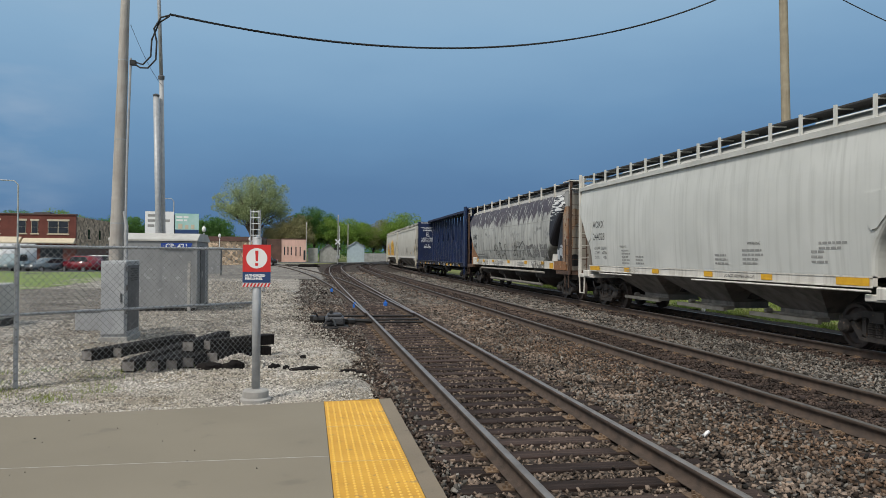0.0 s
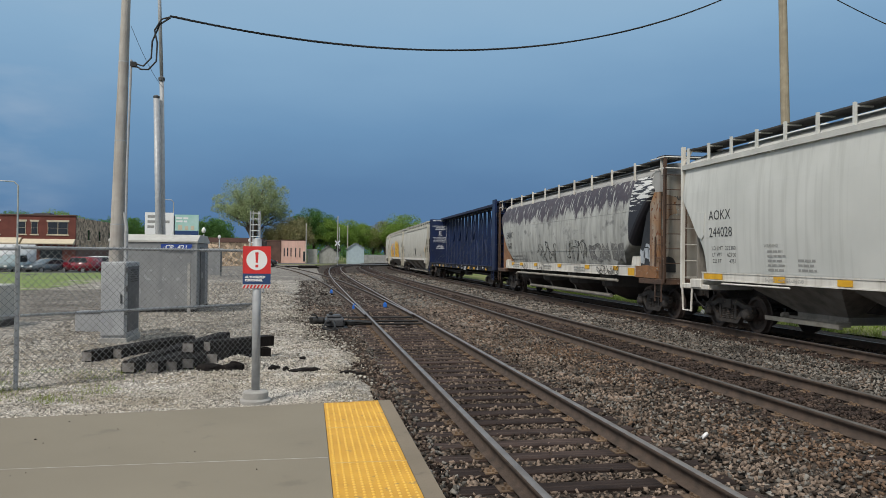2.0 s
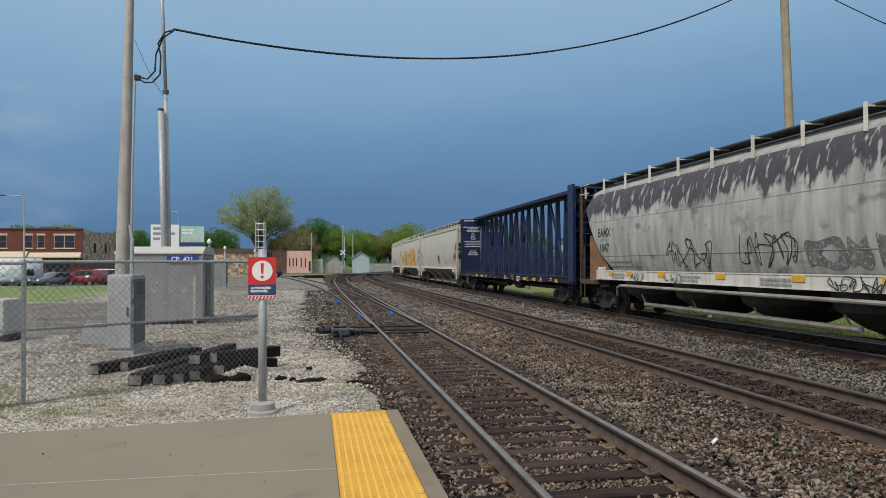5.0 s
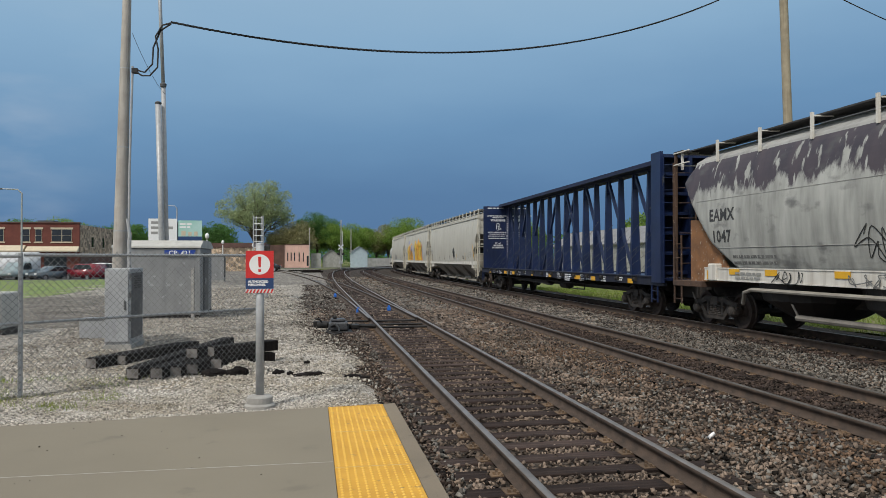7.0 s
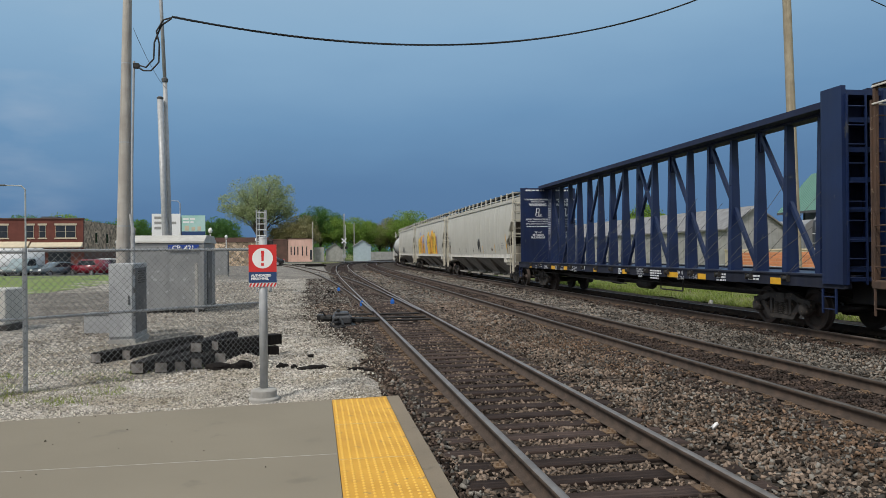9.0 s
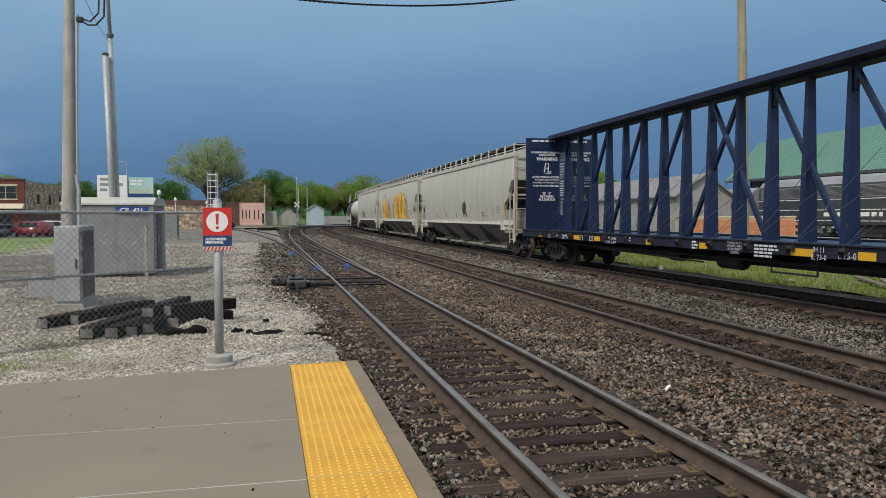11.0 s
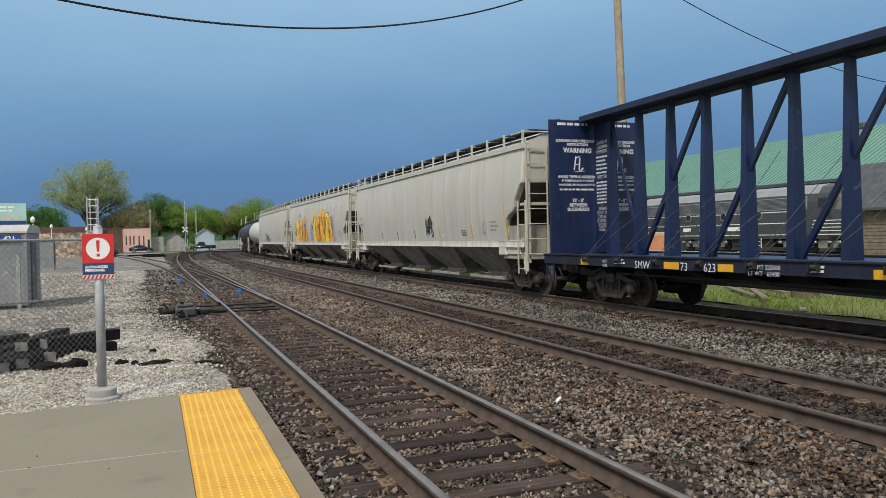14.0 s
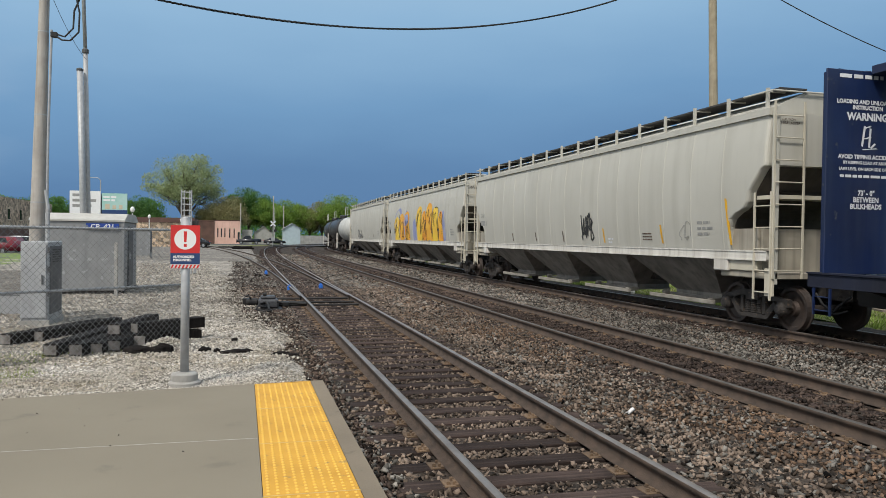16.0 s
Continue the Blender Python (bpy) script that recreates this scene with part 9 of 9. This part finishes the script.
locomotive()
solid("display_track", B((41.6, 45.2, 34.0, 78.0, -0.42, -0.1), (42.6, 42.72, 34.0, 78.0, -0.1, 0.2), (44.1, 44.22, 34.0, 78.0, -0.1, 0.2)), MT["ballast"], "raised display track under the locomotive", "railway track", kind="structure")


def coach(y0, y1):
    """A grey coach coupled behind the locomotive."""
    th = empty("passenger_coach", "weathered grey streamlined passenger coach on display", "railcar")
    x0, z0 = 43.4, 0.2
    prof = [(-1.5, 0.95), (-1.52, 3.1), (-1.3, 3.75), (-0.7, 4.15), (0.7, 4.15), (1.3, 3.75), (1.52, 3.1), (1.5, 0.95)]
    part("body", extrude(bmesh.new(), [(x0 + x, z + z0) for x, z in prof], "y", y0, y1), MT["loco_roof"], th)
    y = y0 + 1.5
    while y < y1 - 2:
        w = part("window", B((x0 - 1.55, x0 - 1.5, y, y + 1.3, z0 + 2.1, z0 + 2.9)), MT["silver"], th)
        part("pane", B((x0 - 1.57, x0 - 1.55, y + 0.06, y + 1.24, z0 + 2.16, z0 + 2.84)), MT["glass"], w)
        y += 1.9
    for c in (y0 + 3, y1 - 3):
        part("truck", B((x0 - 1.2, x0 + 1.2, c - 1.4, c + 1.4, z0 + 0.2, z0 + 0.9), bevel=0.05), MT["bogie"], th)


coach(58.8, 78)


def wood_shed():
    th = empty("plank_shed", "brown weathered plank shed with a dark roof", "shed")
    x0, x1, y0, y1 = 38.0, 41.0, 20.0, 32.4
    part("wall", B((x0, x1, y0, y1, -0.4, 3.0)), MT["lumber"], th)
    bm = bmesh.new()
    extrude(bm, [(x0 - 0.5, 2.8), (x0 - 0.5, 2.95), ((x0 + x1) / 2, 5.6), (x1 + 0.5, 2.95), (x1 + 0.5, 2.8)], "y", y0 - 0.4, y1 + 0.4)
    part("roof", bm, MT["cabinet_dark"], th)
    z = -0.2
    while z < 2.9:
        part("plank", B((x0 - 0.03, x0, y0, y1, z, z + 0.17), (x0, x1, y1, y1 + 0.03, z, z + 0.17)), MT["lumber"], th)
        z += 0.2


wood_shed()
for k, (x, y, yaw) in enumerate(((18.2, 19.6, 60), (17.6, 18.2, 52), (18.6, 18.9, 66))):
    o = solid("plank", B((-1.7, 1.7, -0.1, 0.1, -0.03, 0.03)), MT["lumber"], "weathered plank lying in the grass", "plank", "planks in the grass")
    o.matrix_basis = pose(x, y, -0.2 + 0.05 * k, 0, 0, yaw)
th = empty("half_barrel", "weathered wooden half barrel in the grass", "barrel")
part("staves", lathe(bmesh.new(), ((-0.35, 0.38), (0.0, 0.46), (0.22, 0.44), (0.22, 0.38), (0.05, 0.36)), (18.9, 17.6, 0), "z", 18), MT["lumber"], th)
part("hoop", lathe(bmesh.new(), ((0.02, 0.468), (0.07, 0.468)), (18.9, 17.6, 0), "z", 18), MT["black_iron"], th)
rocks("pale_rock", np.array([[15.6, 14.6, -0.25], [16.2, 20.5, -0.25], [15.2, 27.0, -0.27]]), np.array([0.16, 0.13, 0.14]), MT["yard_stone"], "pale rocks lying in the grass", "rocks", 9)


motions()
